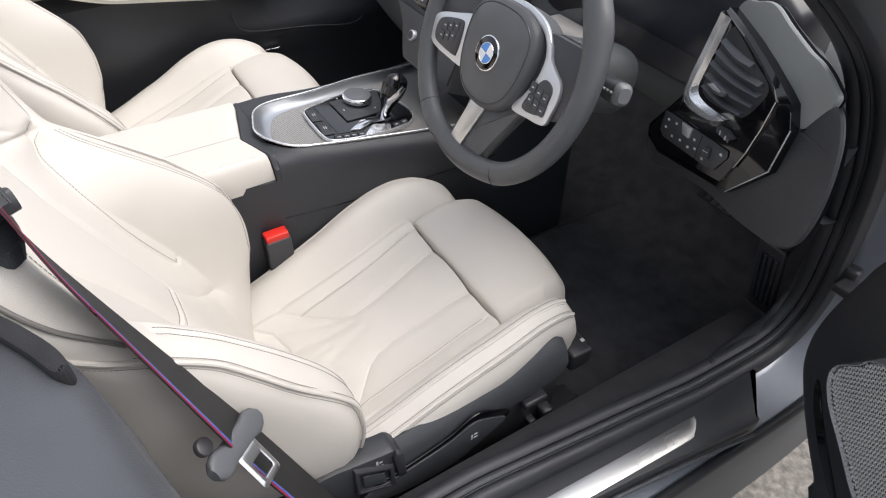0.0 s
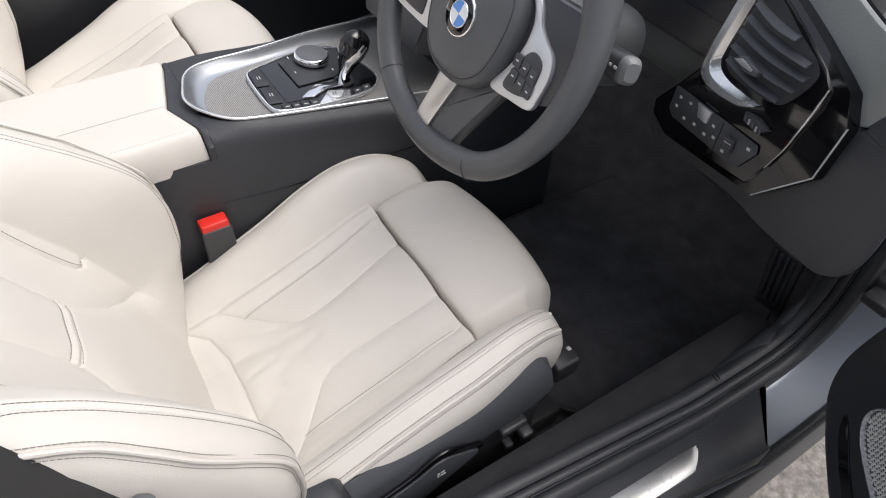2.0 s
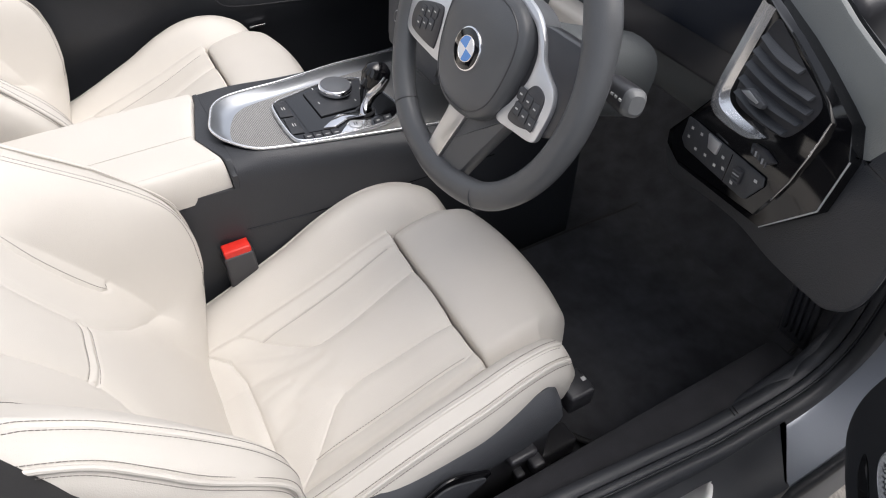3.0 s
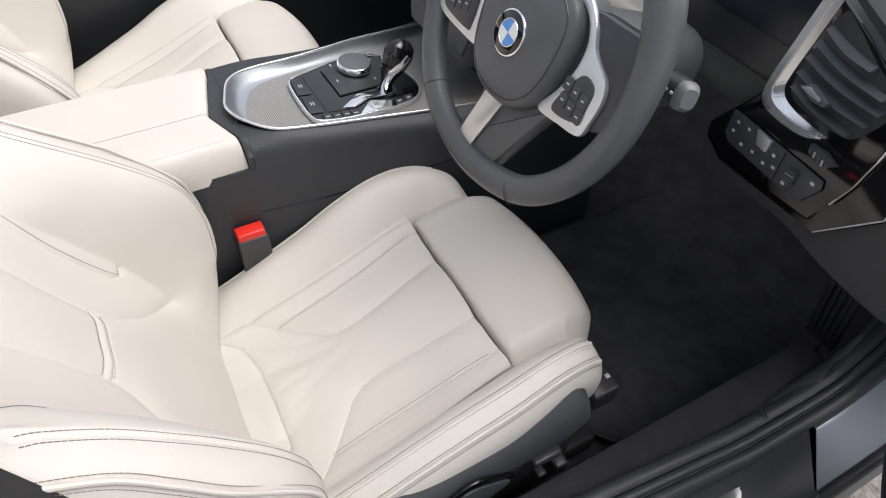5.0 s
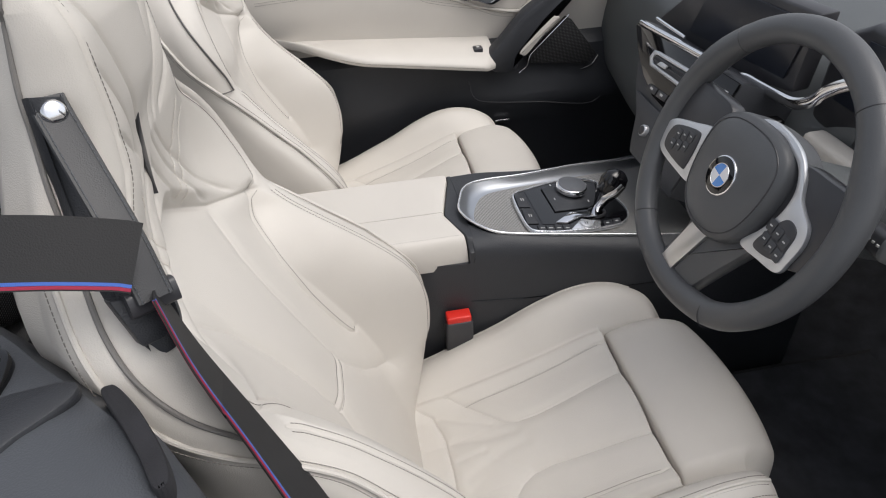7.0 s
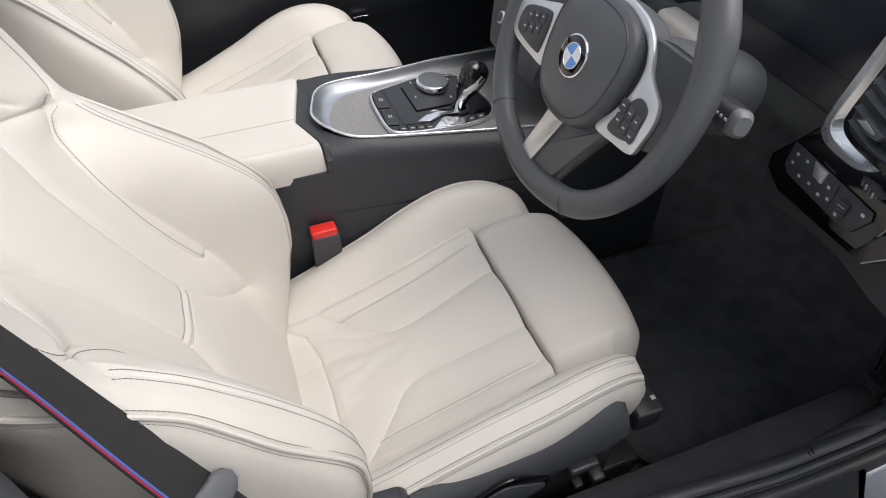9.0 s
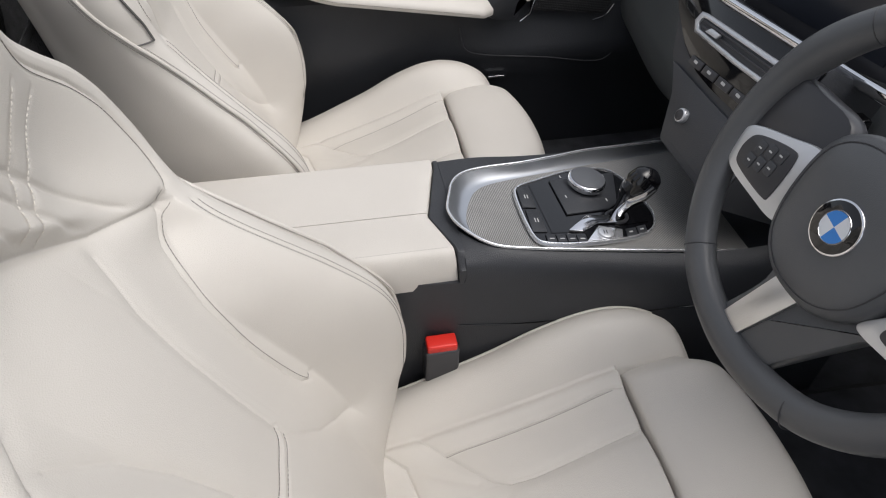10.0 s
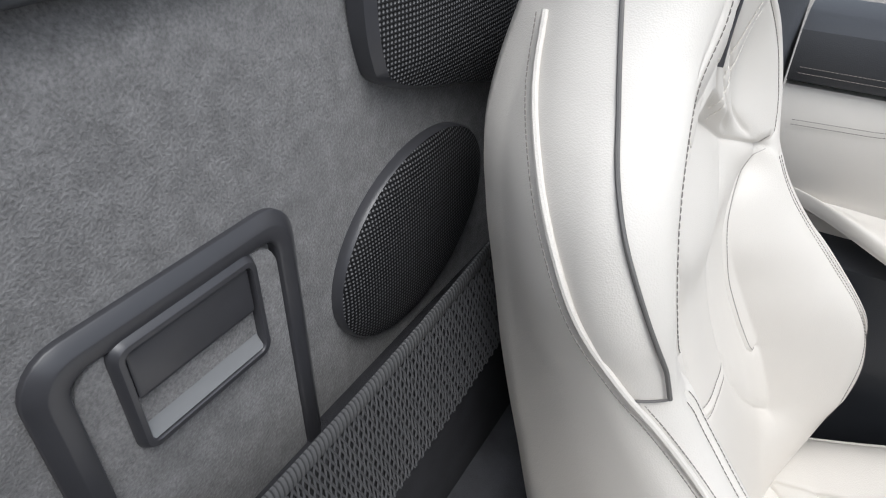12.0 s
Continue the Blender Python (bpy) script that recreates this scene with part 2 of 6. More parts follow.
def near_line(P2, line):
    """Distance of plane places to a broken line."""
    P2, line = np.asarray(P2, float), np.asarray(line, float)
    best = np.full(len(P2), 1e9)
    for a, b in zip(line[:-1], line[1:]):
        d = b - a
        t = np.clip(((P2 - a) @ d) / (d @ d + 1e-12), 0, 1)
        best = np.minimum(best, np.linalg.norm(P2 - a - t[:, None] * d, axis=1))
    return best


def smoothstep(t):
    t = np.clip(t, 0, 1)
    return t * t * (3 - 2 * t)


def stitches(name, line, parent, normal=(0, 0, 1), length=0.0036, gap=0.0010, r=0.00040, mat=None):
    """A row of single thread stitches along a line."""
    line = np.asarray(line, float)
    seg = np.linalg.norm(np.diff(line, axis=0), axis=1)
    s = np.r_[0, np.cumsum(seg)]
    verts, faces = [], []
    at = lambda d: np.array([np.interp(d, s, line[:, k]) for k in range(3)])
    d = 0.0
    nrm = np.asarray(normal, float)
    while d + length < s[-1]:
        a, b = at(d), at(d + length)
        t = (b - a) / (np.linalg.norm(b - a) + 1e-9)
        side = np.cross(t, nrm)
        side /= np.linalg.norm(side) + 1e-9
        up = np.cross(side, t)
        o = len(verts)
        for c, k in ((a, 0.5), ((a + b) / 2, 1.0), (b, 0.5)):
            verts += [c + side * r, c + up * r * 1.3 * k, c - side * r, c - up * r]
        for i in (0, 4):
            faces += [(o + i + j, o + i + (j + 1) % 4, o + i + 4 + (j + 1) % 4, o + i + 4 + j) for j in range(4)]
        faces += [(o, o + 1, o + 2, o + 3), (o + 8, o + 9, o + 10, o + 11)]
        d += length + gap
    return mesh_part(name, verts, faces, mat or SHADED_STITCH, parent, smooth=False)

# ---- seats ----
SEAT_X = 0.371


def curve_table(keys, values):
    """A smooth function through table values."""
    keys, values = np.asarray(keys, float), np.asarray(values, float)
    d = np.gradient(values, keys)

    def at(s):
        s = np.clip(np.asarray(s, float), keys[0], keys[-1])
        i = np.clip(np.searchsorted(keys, s) - 1, 0, len(keys) - 2)
        h = keys[i + 1] - keys[i]
        t = (s - keys[i]) / h
        return ((1 + 2 * t) * (1 - t) ** 2 * values[i] + t * (1 - t) ** 2 * h * d[i]
                + t * t * (3 - 2 * t) * values[i + 1] + t * t * (t - 1) * h * d[i + 1])
    return at


back_mid = curve_table([0.30, 0.39, 0.466, 0.552, 0.60, 0.70, 0.78, 0.82, 0.86, 0.90, 0.95, 1.00, 1.06, 1.13, 1.17],
                       [0.045, 0.022, -0.005, -0.042, -0.066, -0.116, -0.158, -0.182, -0.203, -0.211, -0.208, -0.201, -0.197, -0.203, -0.214])
ridge_y = curve_table([0.30, 0.36, 0.42, 0.48, 0.54, 0.60, 0.66, 0.72, 0.76, 0.78, 0.80, 0.84, 0.88, 0.92, 0.95, 0.98, 1.02, 1.06, 1.13, 1.17],
                      [0.025, 0.048, 0.068, 0.081, 0.080, 0.056, 0.004, -0.060, -0.106, -0.125, -0.136, -0.151, -0.163, -0.173, -0.180, -0.186, -0.191, -0.194, -0.204, -0.214])
ridge_w = curve_table([0.30, 0.36, 0.42, 0.48, 0.54, 0.60, 0.66, 0.72, 0.76, 0.79, 0.83, 0.85, 0.87, 0.89, 0.917, 0.947, 0.969, 0.987, 1.01, 1.06, 1.13, 1.155, 1.17],
                      [0.150, 0.172, 0.202, 0.222, 0.229, 0.226, 0.219, 0.211, 0.211, 0.213, 0.217, 0.215, 0.210, 0.202, 0.183, 0.150, 0.129, 0.117, 0.108, 0.101, 0.090, 0.080, 0.064])
back_rear = curve_table([0.30, 0.60, 0.71, 0.85, 0.90, 1.00, 1.05, 1.10, 1.136, 1.17], [-0.080, -0.195, -0.234, -0.264, -0.275, -0.273, -0.268, -0.252, -0.236, -0.236])
rear_w = curve_table([0.30, 0.36, 0.48, 0.60, 0.72, 0.79, 0.85, 0.88, 0.90, 0.93, 0.96, 1.00, 1.06, 1.13, 1.155, 1.17],
                     [0.138, 0.160, 0.210, 0.214, 0.196, 0.190, 0.197, 0.196, 0.190, 0.172, 0.150, 0.122, 0.100, 0.080, 0.068, 0.054])
flat_w = curve_table([0.30, 0.45, 0.60, 0.75, 0.85, 0.95, 1.13], [0.10, 0.105, 0.10, 0.10, 0.085, 0.05, 0.04])

# Seams of the backrest in (x, z) on one half; both halves carry them.
BACK_LOOP = [(0.184, 0.784), (0.168, 0.772), (0.152, 0.758), (0.134, 0.734), (0.121, 0.706), (0.115, 0.672), (0.114, 0.632), (0.118, 0.590), (0.124, 0.562), (0.132, 0.553), (0.139, 0.560)]
BACK_CREASE = [(0.143, 0.466), (0.120, 0.483), (0.084, 0.521), (0.054, 0.570), (0.044, 0.598), (0.046, 0.655), (0.053, 0.715), (0.066, 0.765), (0.092, 0.806)]
HEAD_EDGE = [(0.186, 0.783), (0.151, 0.797), (0.108, 0.814), (0.051, 0.851), (0.030, 0.864), (0.012, 0.873), (0.0, 0.875)]
SHOULDER_BAND = [(0.184, 0.785), (0.199, 0.798), (0.205, 0.815), (0.206, 0.832), (0.204, 0.850), (0.199, 0.872), (0.190, 0.892), (0.171, 0.917), (0.139, 0.947), (0.119, 0.969), (0.108, 0.987), (0.101, 1.015), (0.097, 1.060), (0.088, 1.125)]
CREST_SEAM = [(0.192, 0.445), (0.199, 0.500), (0.205, 0.550), (0.207, 0.590), (0.205, 0.622), (0.201, 0.660), (0.197, 0.690), (0.193, 0.728), (0.195, 0.758), (0.200, 0.772)]
LUMBAR = [(-0.043, 0.599), (0.0, 0.603), (0.043, 0.599)]
QUILT_UP = [[(0.062, 0.848), (0.073, 0.872), (0.090, 0.891), (0.110, 0.918), (0.130, 0.934)], [(0.050, 0.864), (0.063, 0.887), (0.077, 0.912), (0.087, 0.938), (0.098, 0.958)]]
crease_x = curve_table([0.38, 0.464, 0.555, 0.635, 0.70, 0.735, 0.764, 0.80], [0.131, 0.145, 0.141, 0.131, 0.127, 0.142, 0.172, 0.190])
# How much further forward the leather stands: the driver's side towards the door, and the more upright passenger's backrest.
door_forward = curve_table([0.50, 0.60, 0.645, 0.70, 0.80, 0.88, 0.95, 1.0], [0.0, 0.010, 0.016, 0.020, 0.024, 0.014, 0.002, 0.0])
upright = curve_table([0.60, 0.66, 0.72, 0.777, 0.812, 0.85, 0.90, 0.95, 1.00, 1.10, 1.17], [0.0, 0.002, 0.014, 0.040, 0.048, 0.052, 0.053, 0.051, 0.048, 0.044, 0.040])


def forward(x, z, outer):
    """The share of a seat's own posture in how far forward its leather lies."""
    return upright(z) if outer < 0 else door_forward(z) * smoothstep((np.asarray(x, float) - 0.06) / 0.12)


def side_round(z):
    """How broadly the side is rounded: full at the bolsters, slim at the headrest."""
    return 1.0 - 0.55 * float(smoothstep((z - 0.95) / 0.09))


def back_front(x, z, outer):
    """How far forward the leather of the backrest lies at x, z (seat's own middle at x = 0); outer as for the seat."""
    x, z = np.asarray(x, float), np.asarray(z, float)
    ax = np.abs(x)
    wi, wr, xc = flat_w(z), ridge_w(z), crease_x(z)
    t = smoothstep((ax - wi) / np.maximum(wr - wi, 1e-3))
    # The bolster's inner panel is a flat slope that starts at a crisp fold and ends in a level crest.
    crest = 0.89 * wr
    u = np.clip((ax - xc) / np.maximum(crest - xc, 1e-3), 0, 1)
    inner = 0.09 * np.clip((ax - wi) / np.maximum(xc - wi, 1e-3), 0, 1) ** 2
    panel = inner + 0.91 * (1.28 * u - 0.28 * u ** 3) - 0.03 * np.clip((ax - crest) / np.maximum(wr - crest, 1e-3), 0, 1.2) ** 2
    folded = smoothstep((z - 0.42) / 0.06) * (1 - smoothstep((z - 0.755) / 0.05))
    t = t + (panel - t) * folded
    y = back_mid(z) + (ridge_y(z) - back_mid(z)) * t
    y += 0.006 * np.cos(np.clip(ax / 0.06, 0, 1) * np.pi / 2) * smoothstep((z - 0.48) / 0.1) * (1 - smoothstep((z - 0.80) / 0.05))
    # Pillow of the headrest, standing proud above its arched lower edge, with a fold in the middle.
    arch = np.interp(ax, [0, 0.012, 0.03, 0.051, 0.075, 0.108, 0.151, 0.186], [0.875, 0.873, 0.864, 0.851, 0.835, 0.814, 0.797, 0.783])
    y += 0.019 * smoothstep((z - arch) / 0.026) * (1 - smoothstep((ax - 0.08) / 0.06)) * (1 - smoothstep((z - 1.08) / 0.07))
    y += 0.012 * smoothstep((z - 0.98) / 0.05) * np.exp(-(ax / 0.05) ** 2) * (1 - smoothstep((z - 1.12) / 0.05))
    P = np.stack([ax, z], -1).reshape(-1, 2)
    g = np.zeros(len(P))
    for line, deep, wide, soft_deep, soft_wide in ((SHOULDER_BAND, 0.0022, 0.0016, 0.0012, 0.006), (BACK_LOOP, 0.0022, 0.0016, 0.0012, 0.005), (CREST_SEAM, 0.0018, 0.0014, 0.0012, 0.006),
                                                   (BACK_CREASE, 0.0016, 0.0016, 0.0034, 0.010), (HEAD_EDGE, 0.0030, 0.0026, 0.0040, 0.009)):
        d = near_line(P, line)
        g += deep * np.exp(-(d / wide) ** 2) + soft_deep * np.exp(-(d / soft_wide) ** 2)
    d = near_line(np.stack([ax, z], -1).reshape(-1, 2), LUMBAR)
    g += 0.0016 * np.exp(-((d - 0.0055) / 0.0018) ** 2) - 0.0010 * np.exp(-(d / 0.003) ** 2)
    g = g.reshape(x.shape)
    # Quilting of the headrest: level channels on either side of the fold and rows that climb outwards above it.
    inside = smoothstep((z - arch - 0.004) / 0.012) * (1 - smoothstep((ax - np.minimum(0.195, ridge_w(z) - 0.02)) / 0.015)) * (1 - smoothstep((z - 1.12) / 0.03))
    quilt = np.zeros_like(y)
    for k, slope in ((1.000, 1.29), (0.980, 1.50), (0.936, 1.50)):
        level = (z - k + slope * ax) / math.hypot(1, slope)
        quilt += (np.exp(-(level / 0.0024) ** 2) + 0.8 * np.exp(-(level / 0.008) ** 2)) * (1 - smoothstep((z - 0.945) / 0.02))
    for k, slope in ((1.008, 2.6), (0.955, 1.9), (0.930, 1.3)):
        level = (z - k - slope * (ax - 0.035)) / math.hypot(1, slope)
        quilt += (np.exp(-(level / 0.0024) ** 2) + 0.8 * np.exp(-(level / 0.008) ** 2)) * smoothstep((z - 0.955) / 0.02)
    for line in QUILT_UP:
        quilt += 0.5 * np.exp(-(near_line(P, line) / 0.0028) ** 2).reshape(x.shape)
    return y - g - 0.0030 * np.clip(quilt, 0, 1.6) * inside + forward(x, z, outer)


cushion_mid = curve_table([-0.08, 0.0, 0.06, 0.12, 0.185, 0.25, 0.34, 0.37], [0.325, 0.338, 0.350, 0.368, 0.390, 0.414, 0.451, 0.459])
bolster_top = curve_table([-0.06, 0.0, 0.06, 0.12, 0.20, 0.30, 0.38, 0.42, 0.445, 0.46], [0.395, 0.418, 0.437, 0.457, 0.486, 0.514, 0.527, 0.522, 0.508, 0.485])
bolster_inner = curve_table([-0.06, 0.0, 0.06, 0.10, 0.15, 0.20, 0.27, 0.33, 0.38, 0.43, 0.47, 0.505], [0.345, 0.356, 0.372, 0.388, 0.411, 0.434, 0.472, 0.494, 0.497, 0.484, 0.455, 0.405])
PAD_STITCH = [(0.113, 0.119), (0.114, 0.205), (0.117, 0.285), (0.121, 0.340), (0.118, 0.352)]
PAD_LINES = [(PAD_STITCH, 0.0018, 0.0013, 0.0008, 0.004),
             ([(0.140, 0.090), (0.104, 0.127), (0.076, 0.153), (0.058, 0.170), (0.047, 0.190), (0.045, 0.220), (0.051, 0.285), (0.058, 0.354)], 0.0018, 0.0014, 0.0030, 0.010),
             ([(0.143, 0.030), (0.111, 0.065), (0.063, 0.076), (0.0, 0.077)], 0.0024, 0.0016, 0.0026, 0.008)]
WRINKLES = [([(0.02, 0.10), (0.00, 0.15), (-0.005, 0.19)], 0.0022, 0.010), ([(-0.05, 0.09), (-0.035, 0.14), (-0.03, 0.18)], 0.0024, 0.009),
            ([(-0.01, 0.13), (0.03, 0.17), (0.045, 0.20)], 0.0015, 0.009), ([(0.06, 0.06), (0.03, 0.12)], 0.0022, 0.010), ([(-0.105, 0.075), (-0.080, 0.115), (-0.060, 0.150)], 0.0022, 0.007),
            ([(-0.012, 0.09), (-0.016, 0.13)], 0.0016, 0.006)]


def cushion_top(x, y):
    """Height of the seat cushion's leather between the bolsters."""
    x, y = np.asarray(x, float), np.asarray(y, float)
    ax = np.abs(x)
    z = cushion_mid(y) + 0.010 * smoothstep((ax - 0.10) / 0.05)
    z = z + 0.006 * np.cos(np.clip(ax / 0.05, 0, 1) * np.pi / 2)
    P = np.stack([ax, y], -1).reshape(-1, 2)
    Q = np.stack([x, y], -1).reshape(-1, 2)
    g = np.zeros(len(P))
    for line, deep, wide, soft_deep, soft_wide in PAD_LINES:
        d = near_line(P, line)
        g += deep * np.exp(-(d / wide) ** 2) + soft_deep * np.exp(-(d / soft_wide) ** 2)
    for line, depth, wide in WRINKLES:
        g += depth * np.exp(-(near_line(Q, line) / wide) ** 2)
    g = g.reshape(x.shape)
    g = g + 0.005 * np.exp(-((ax - 0.146) / 0.006) ** 2)
    return z - g


def aside(line, d):
    """A plane line moved sideways by d."""
    p = np.asarray(line, float)
    t = np.gradient(p, axis=0)
    t /= np.linalg.norm(t, axis=1)[:, None] + 1e-12
    return p + d * np.column_stack([-t[:, 1], t[:, 0]])


def welt(line, one, other, seat, normal):
    """A raised seam of the leather with a row of stitches on either side."""
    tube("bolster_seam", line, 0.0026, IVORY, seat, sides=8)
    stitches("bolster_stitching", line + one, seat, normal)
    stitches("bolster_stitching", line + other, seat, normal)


def build_seat(middle_x, shift, outer):
    """One seat; outer is the side (+1 or -1) that faces its door."""
    seat = thing("sports_seat", (middle_x, 0.15 + shift, 0.2), "ivory leather sports seat with quilted integrated headrest", "car seat", "seats of the roadster")
    at = np.array([middle_x, shift, 0])
    # backrest: stacked closed sections
    zs = np.r_[np.linspace(0.30, 1.14, 520), 1.148, 1.155, 1.161, 1.166, 1.169, 1.17]
    nf, rows = 301, []

    def side_ends(z, s):
        """Where the side begins behind the rounded front edge, and where the rear begins."""
        wr, yb = float(ridge_w(z)), float(back_rear(z))
        yr = float(ridge_y(z) + forward(s * wr, z, outer))
        e = side_round(z)
        less = (0.010 * float(smoothstep((z - 0.55) / 0.10)) + 0.022 * float(smoothstep((z - 0.78) / 0.14))) if outer < 0 else 0.0
        s0 = np.array([wr + 0.026 * e, yr - 0.036 * e])
        s1 = np.array([max(float(rear_w(z)) - less, 0.05), min(yb + 0.03, yr - 0.036 * e - 0.004)])
        return s0, s1, e

    def side_section(z, s, yr):
        """The section from the rounded front edge to the rear, on one side."""
        s0, s1, e = side_ends(z, s)
        wr, yb = float(ridge_w(z)), float(back_rear(z))
        edge = [(wr + 0.012 * e, yr - 0.006 * e), (wr + 0.021 * e, yr - 0.018 * e), (s0[0], s0[1])]
        side = [tuple(s0 + (s1 - s0) * k + np.array([0.012 * e * math.sin(math.pi * k), 0])) for k in (0.15, 0.3, 0.45, 0.6, 0.75, 0.9, 1.0)]
        rear = [(s1[0] - 0.012, min(yb + 0.012, s1[1] - 0.004)), (s1[0] - 0.035, min(yb, s1[1] - 0.008))]
        return [(s * a, b) for a, b in edge + side + rear]

    t = np.linspace(-1, 1, nf)
    for z in zs:
        wr, ym = float(ridge_w(z)), float(back_mid(z))
        shrink = 1.0 - 0.75 * smoothstep((z - 1.14) / 0.03) ** 2
        x = wr * np.sign(t) * np.abs(t) ** 0.95
        y = back_front(x, np.full(nf, z), outer)
        right, left = side_section(z, 1, float(y[-1])), side_section(z, -1, float(y[0]))
        sec = np.array(list(zip(x, y)) + right + [(0.0, right[-1][1] - 0.006)] + left[::-1])
        mid = np.array([0.0, ym - 0.03])
        sec = mid + (sec - mid) * shrink
        rows.append(np.column_stack([sec[:, 0], sec[:, 1], np.full(len(sec), z)]) + at)
    sheet("backrest", rows, IVORY, seat, wrap_v=True, caps=True)

    def on_back(line, n=60, s=1, lift=0.0006, off=0.0):
        p = aside(smooth_line(line, n), off)
        y = back_front(s * p[:, 0], p[:, 1], outer)
        y = np.convolve(np.pad(y, 2, mode="edge"), np.ones(5) / 5, "valid")
        return np.column_stack([s * p[:, 0], y + lift, p[:, 1]]) + at

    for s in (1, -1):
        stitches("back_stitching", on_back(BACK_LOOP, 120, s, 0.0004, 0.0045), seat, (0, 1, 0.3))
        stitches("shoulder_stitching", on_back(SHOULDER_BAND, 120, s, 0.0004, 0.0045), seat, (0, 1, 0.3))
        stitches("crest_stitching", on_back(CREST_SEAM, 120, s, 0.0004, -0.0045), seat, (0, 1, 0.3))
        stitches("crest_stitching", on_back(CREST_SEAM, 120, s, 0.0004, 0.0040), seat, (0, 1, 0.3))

        def side_place(z, k):
            """A place on the side between ridge (k = 0) and rear edge (k = 1)."""
            s0, s1, e = side_ends(z, s)
            q = s0 + (s1 - s0) * k + np.array([0.012 * e * math.sin(math.pi * k), 0])
            return np.array([s * (q[0] + 0.0012), q[1], z]) + at

        def side_at(z, y):
            """A place on the side, or on its rounded front edge, by height and depth."""
            (s0, s1, e), wr = side_ends(z, s), float(ridge_w(z))
            k = min((s0[1] - y) / max(s0[1] - s1[1], 1e-3), 0.95)
            if k < 0:
                t = min((y - s0[1]) / (0.034 * e), 1.0)
                return np.array([s * (wr + 0.0012 + e * (0.026 - 0.016 * t * t)), s0[1] + 0.034 * e * t, z]) + at
            return side_place(z, k)

        # the double-sewn seam follows the outside of the crest and, above the shoulder, runs back along the side
        low = np.array([[s * (ridge_w(z) + 0.0105), float(ridge_y(z) + forward(s * ridge_w(z), z, outer)) - 0.0045, z] for z in np.linspace(0.42, 0.62, 30)]) + at
        if s == outer and outer > 0:
            seam_y = curve_table([0.65, 0.69, 0.72, 0.774, 0.807, 0.86, 0.92, 1.0], [0.016, -0.020, -0.048, -0.112, -0.150, -0.192, -0.218, -0.242])
        elif s == outer:
            seam_y = curve_table([0.65, 0.69, 0.72, 0.774, 0.807, 0.86, 0.92, 1.0], [0.004, -0.042, -0.075, -0.133, -0.167, -0.198, -0.222, -0.246])
        elif outer > 0:
            seam_y = curve_table([0.65, 0.70, 0.744, 0.78, 0.83, 0.90, 1.0], [0.008, -0.044, -0.100, -0.150, -0.200, -0.235, -0.252])
        else:
            seam_y = curve_table([0.65, 0.702, 0.722, 0.771, 0.803, 0.819, 0.856, 0.89, 0.918, 0.948, 1.0], [0.014, -0.036, -0.054, -0.096, -0.124, -0.139, -0.166, -0.189, -0.209, -0.231, -0.244])
        high = np.array([side_at(z, float(seam_y(z))) for z in np.linspace(0.655, 0.80 if s != outer and outer > 0 else 1.0, 50)])
        seam = smooth_line(np.vstack([low[::6], high[::5]]), 160)
        welt(seam, np.array([-s * 0.0050, 0.0030, 0]), np.array([s * 0.0042, -0.0048, 0]), seat, (s, 0.6, 0))
        if s == outer:
            slit_y = curve_table([0.755, 0.80, 0.823, 0.851, 0.877, 0.93, 0.98, 1.05, 1.10, 1.15], [-0.085, -0.120, -0.136, -0.158, -0.176, -0.203, -0.220, -0.226, -0.219, -0.206])
        elif outer > 0:
            slit_y = curve_table([0.73, 0.744, 0.761, 0.793, 0.85, 0.93, 0.98, 1.05, 1.10, 1.15], [-0.131, -0.147, -0.166, -0.192, -0.212, -0.225, -0.232, -0.232, -0.224, -0.212])
        else:
            slit_y = curve_table([0.785, 0.82, 0.848, 0.898, 0.934, 0.982, 1.05, 1.15], [-0.086, -0.099, -0.112, -0.139, -0.158, -0.181, -0.204, -0.218])
        slit = [side_at(z, float(slit_y(z))) for z in np.linspace(0.795 if s == outer else 0.735 if outer > 0 else 0.786, 1.15, 90)]
        tube("shoulder_piping", slit, 0.0022 if s == outer else 0.0016, GREY_PIPING if s == outer else SLIT_SHADE, seat, "dark grey piping along the shoulder", sides=8)
        if s != outer and outer < 0:
            # short cross seam that closes the shoulder flap below the piping
            tube("flap_seam", [side_at(0.786, y) for y in np.linspace(-0.086, float(seam_y(0.786)), 12)], 0.0010, SLIT_SHADE, seat, "short dark seam below the piping", sides=6)
        for line in QUILT_UP:
            stitches("quilt_stitching", on_back(line, 60, s, 0.0012), seat, (0, 1, 0.3), length=0.0028, gap=0.0016, r=0.0005, mat=PALE_THREAD)
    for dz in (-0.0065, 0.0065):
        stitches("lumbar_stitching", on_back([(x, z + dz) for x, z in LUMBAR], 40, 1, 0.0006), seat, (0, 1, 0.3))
    # black lens laid on the leather: shade of the headrest's narrow upright slot
    n = 40
    slot_z = np.linspace(0.912, 0.996, n)
    slot_x = outer * np.linspace(0.018, 0.025, n)
    slot_y = np.polyval(np.polyfit(slot_z, back_front(slot_x, slot_z, outer), 2), slot_z) + 0.0020
    half = 0.0062 * np.sin(np.linspace(0.02, math.pi - 0.02, n) ** 1.15 / math.pi ** 0.15) ** 1.2 + 0.0003
    slot_rows = [[(slot_x[i] + half[i] * k, slot_y[i] + 0.0012 * (1 - k * k) , slot_z[i]) for k in (-1, -0.5, 0, 0.5, 1)] + [(slot_x[i], slot_y[i] - 0.006, slot_z[i])] for i in range(n)]
    sheet("belt_slot", np.array(slot_rows) + at, SATIN_BLACK, seat, "dark slot beside the headrest", wrap_v=True, caps=True)
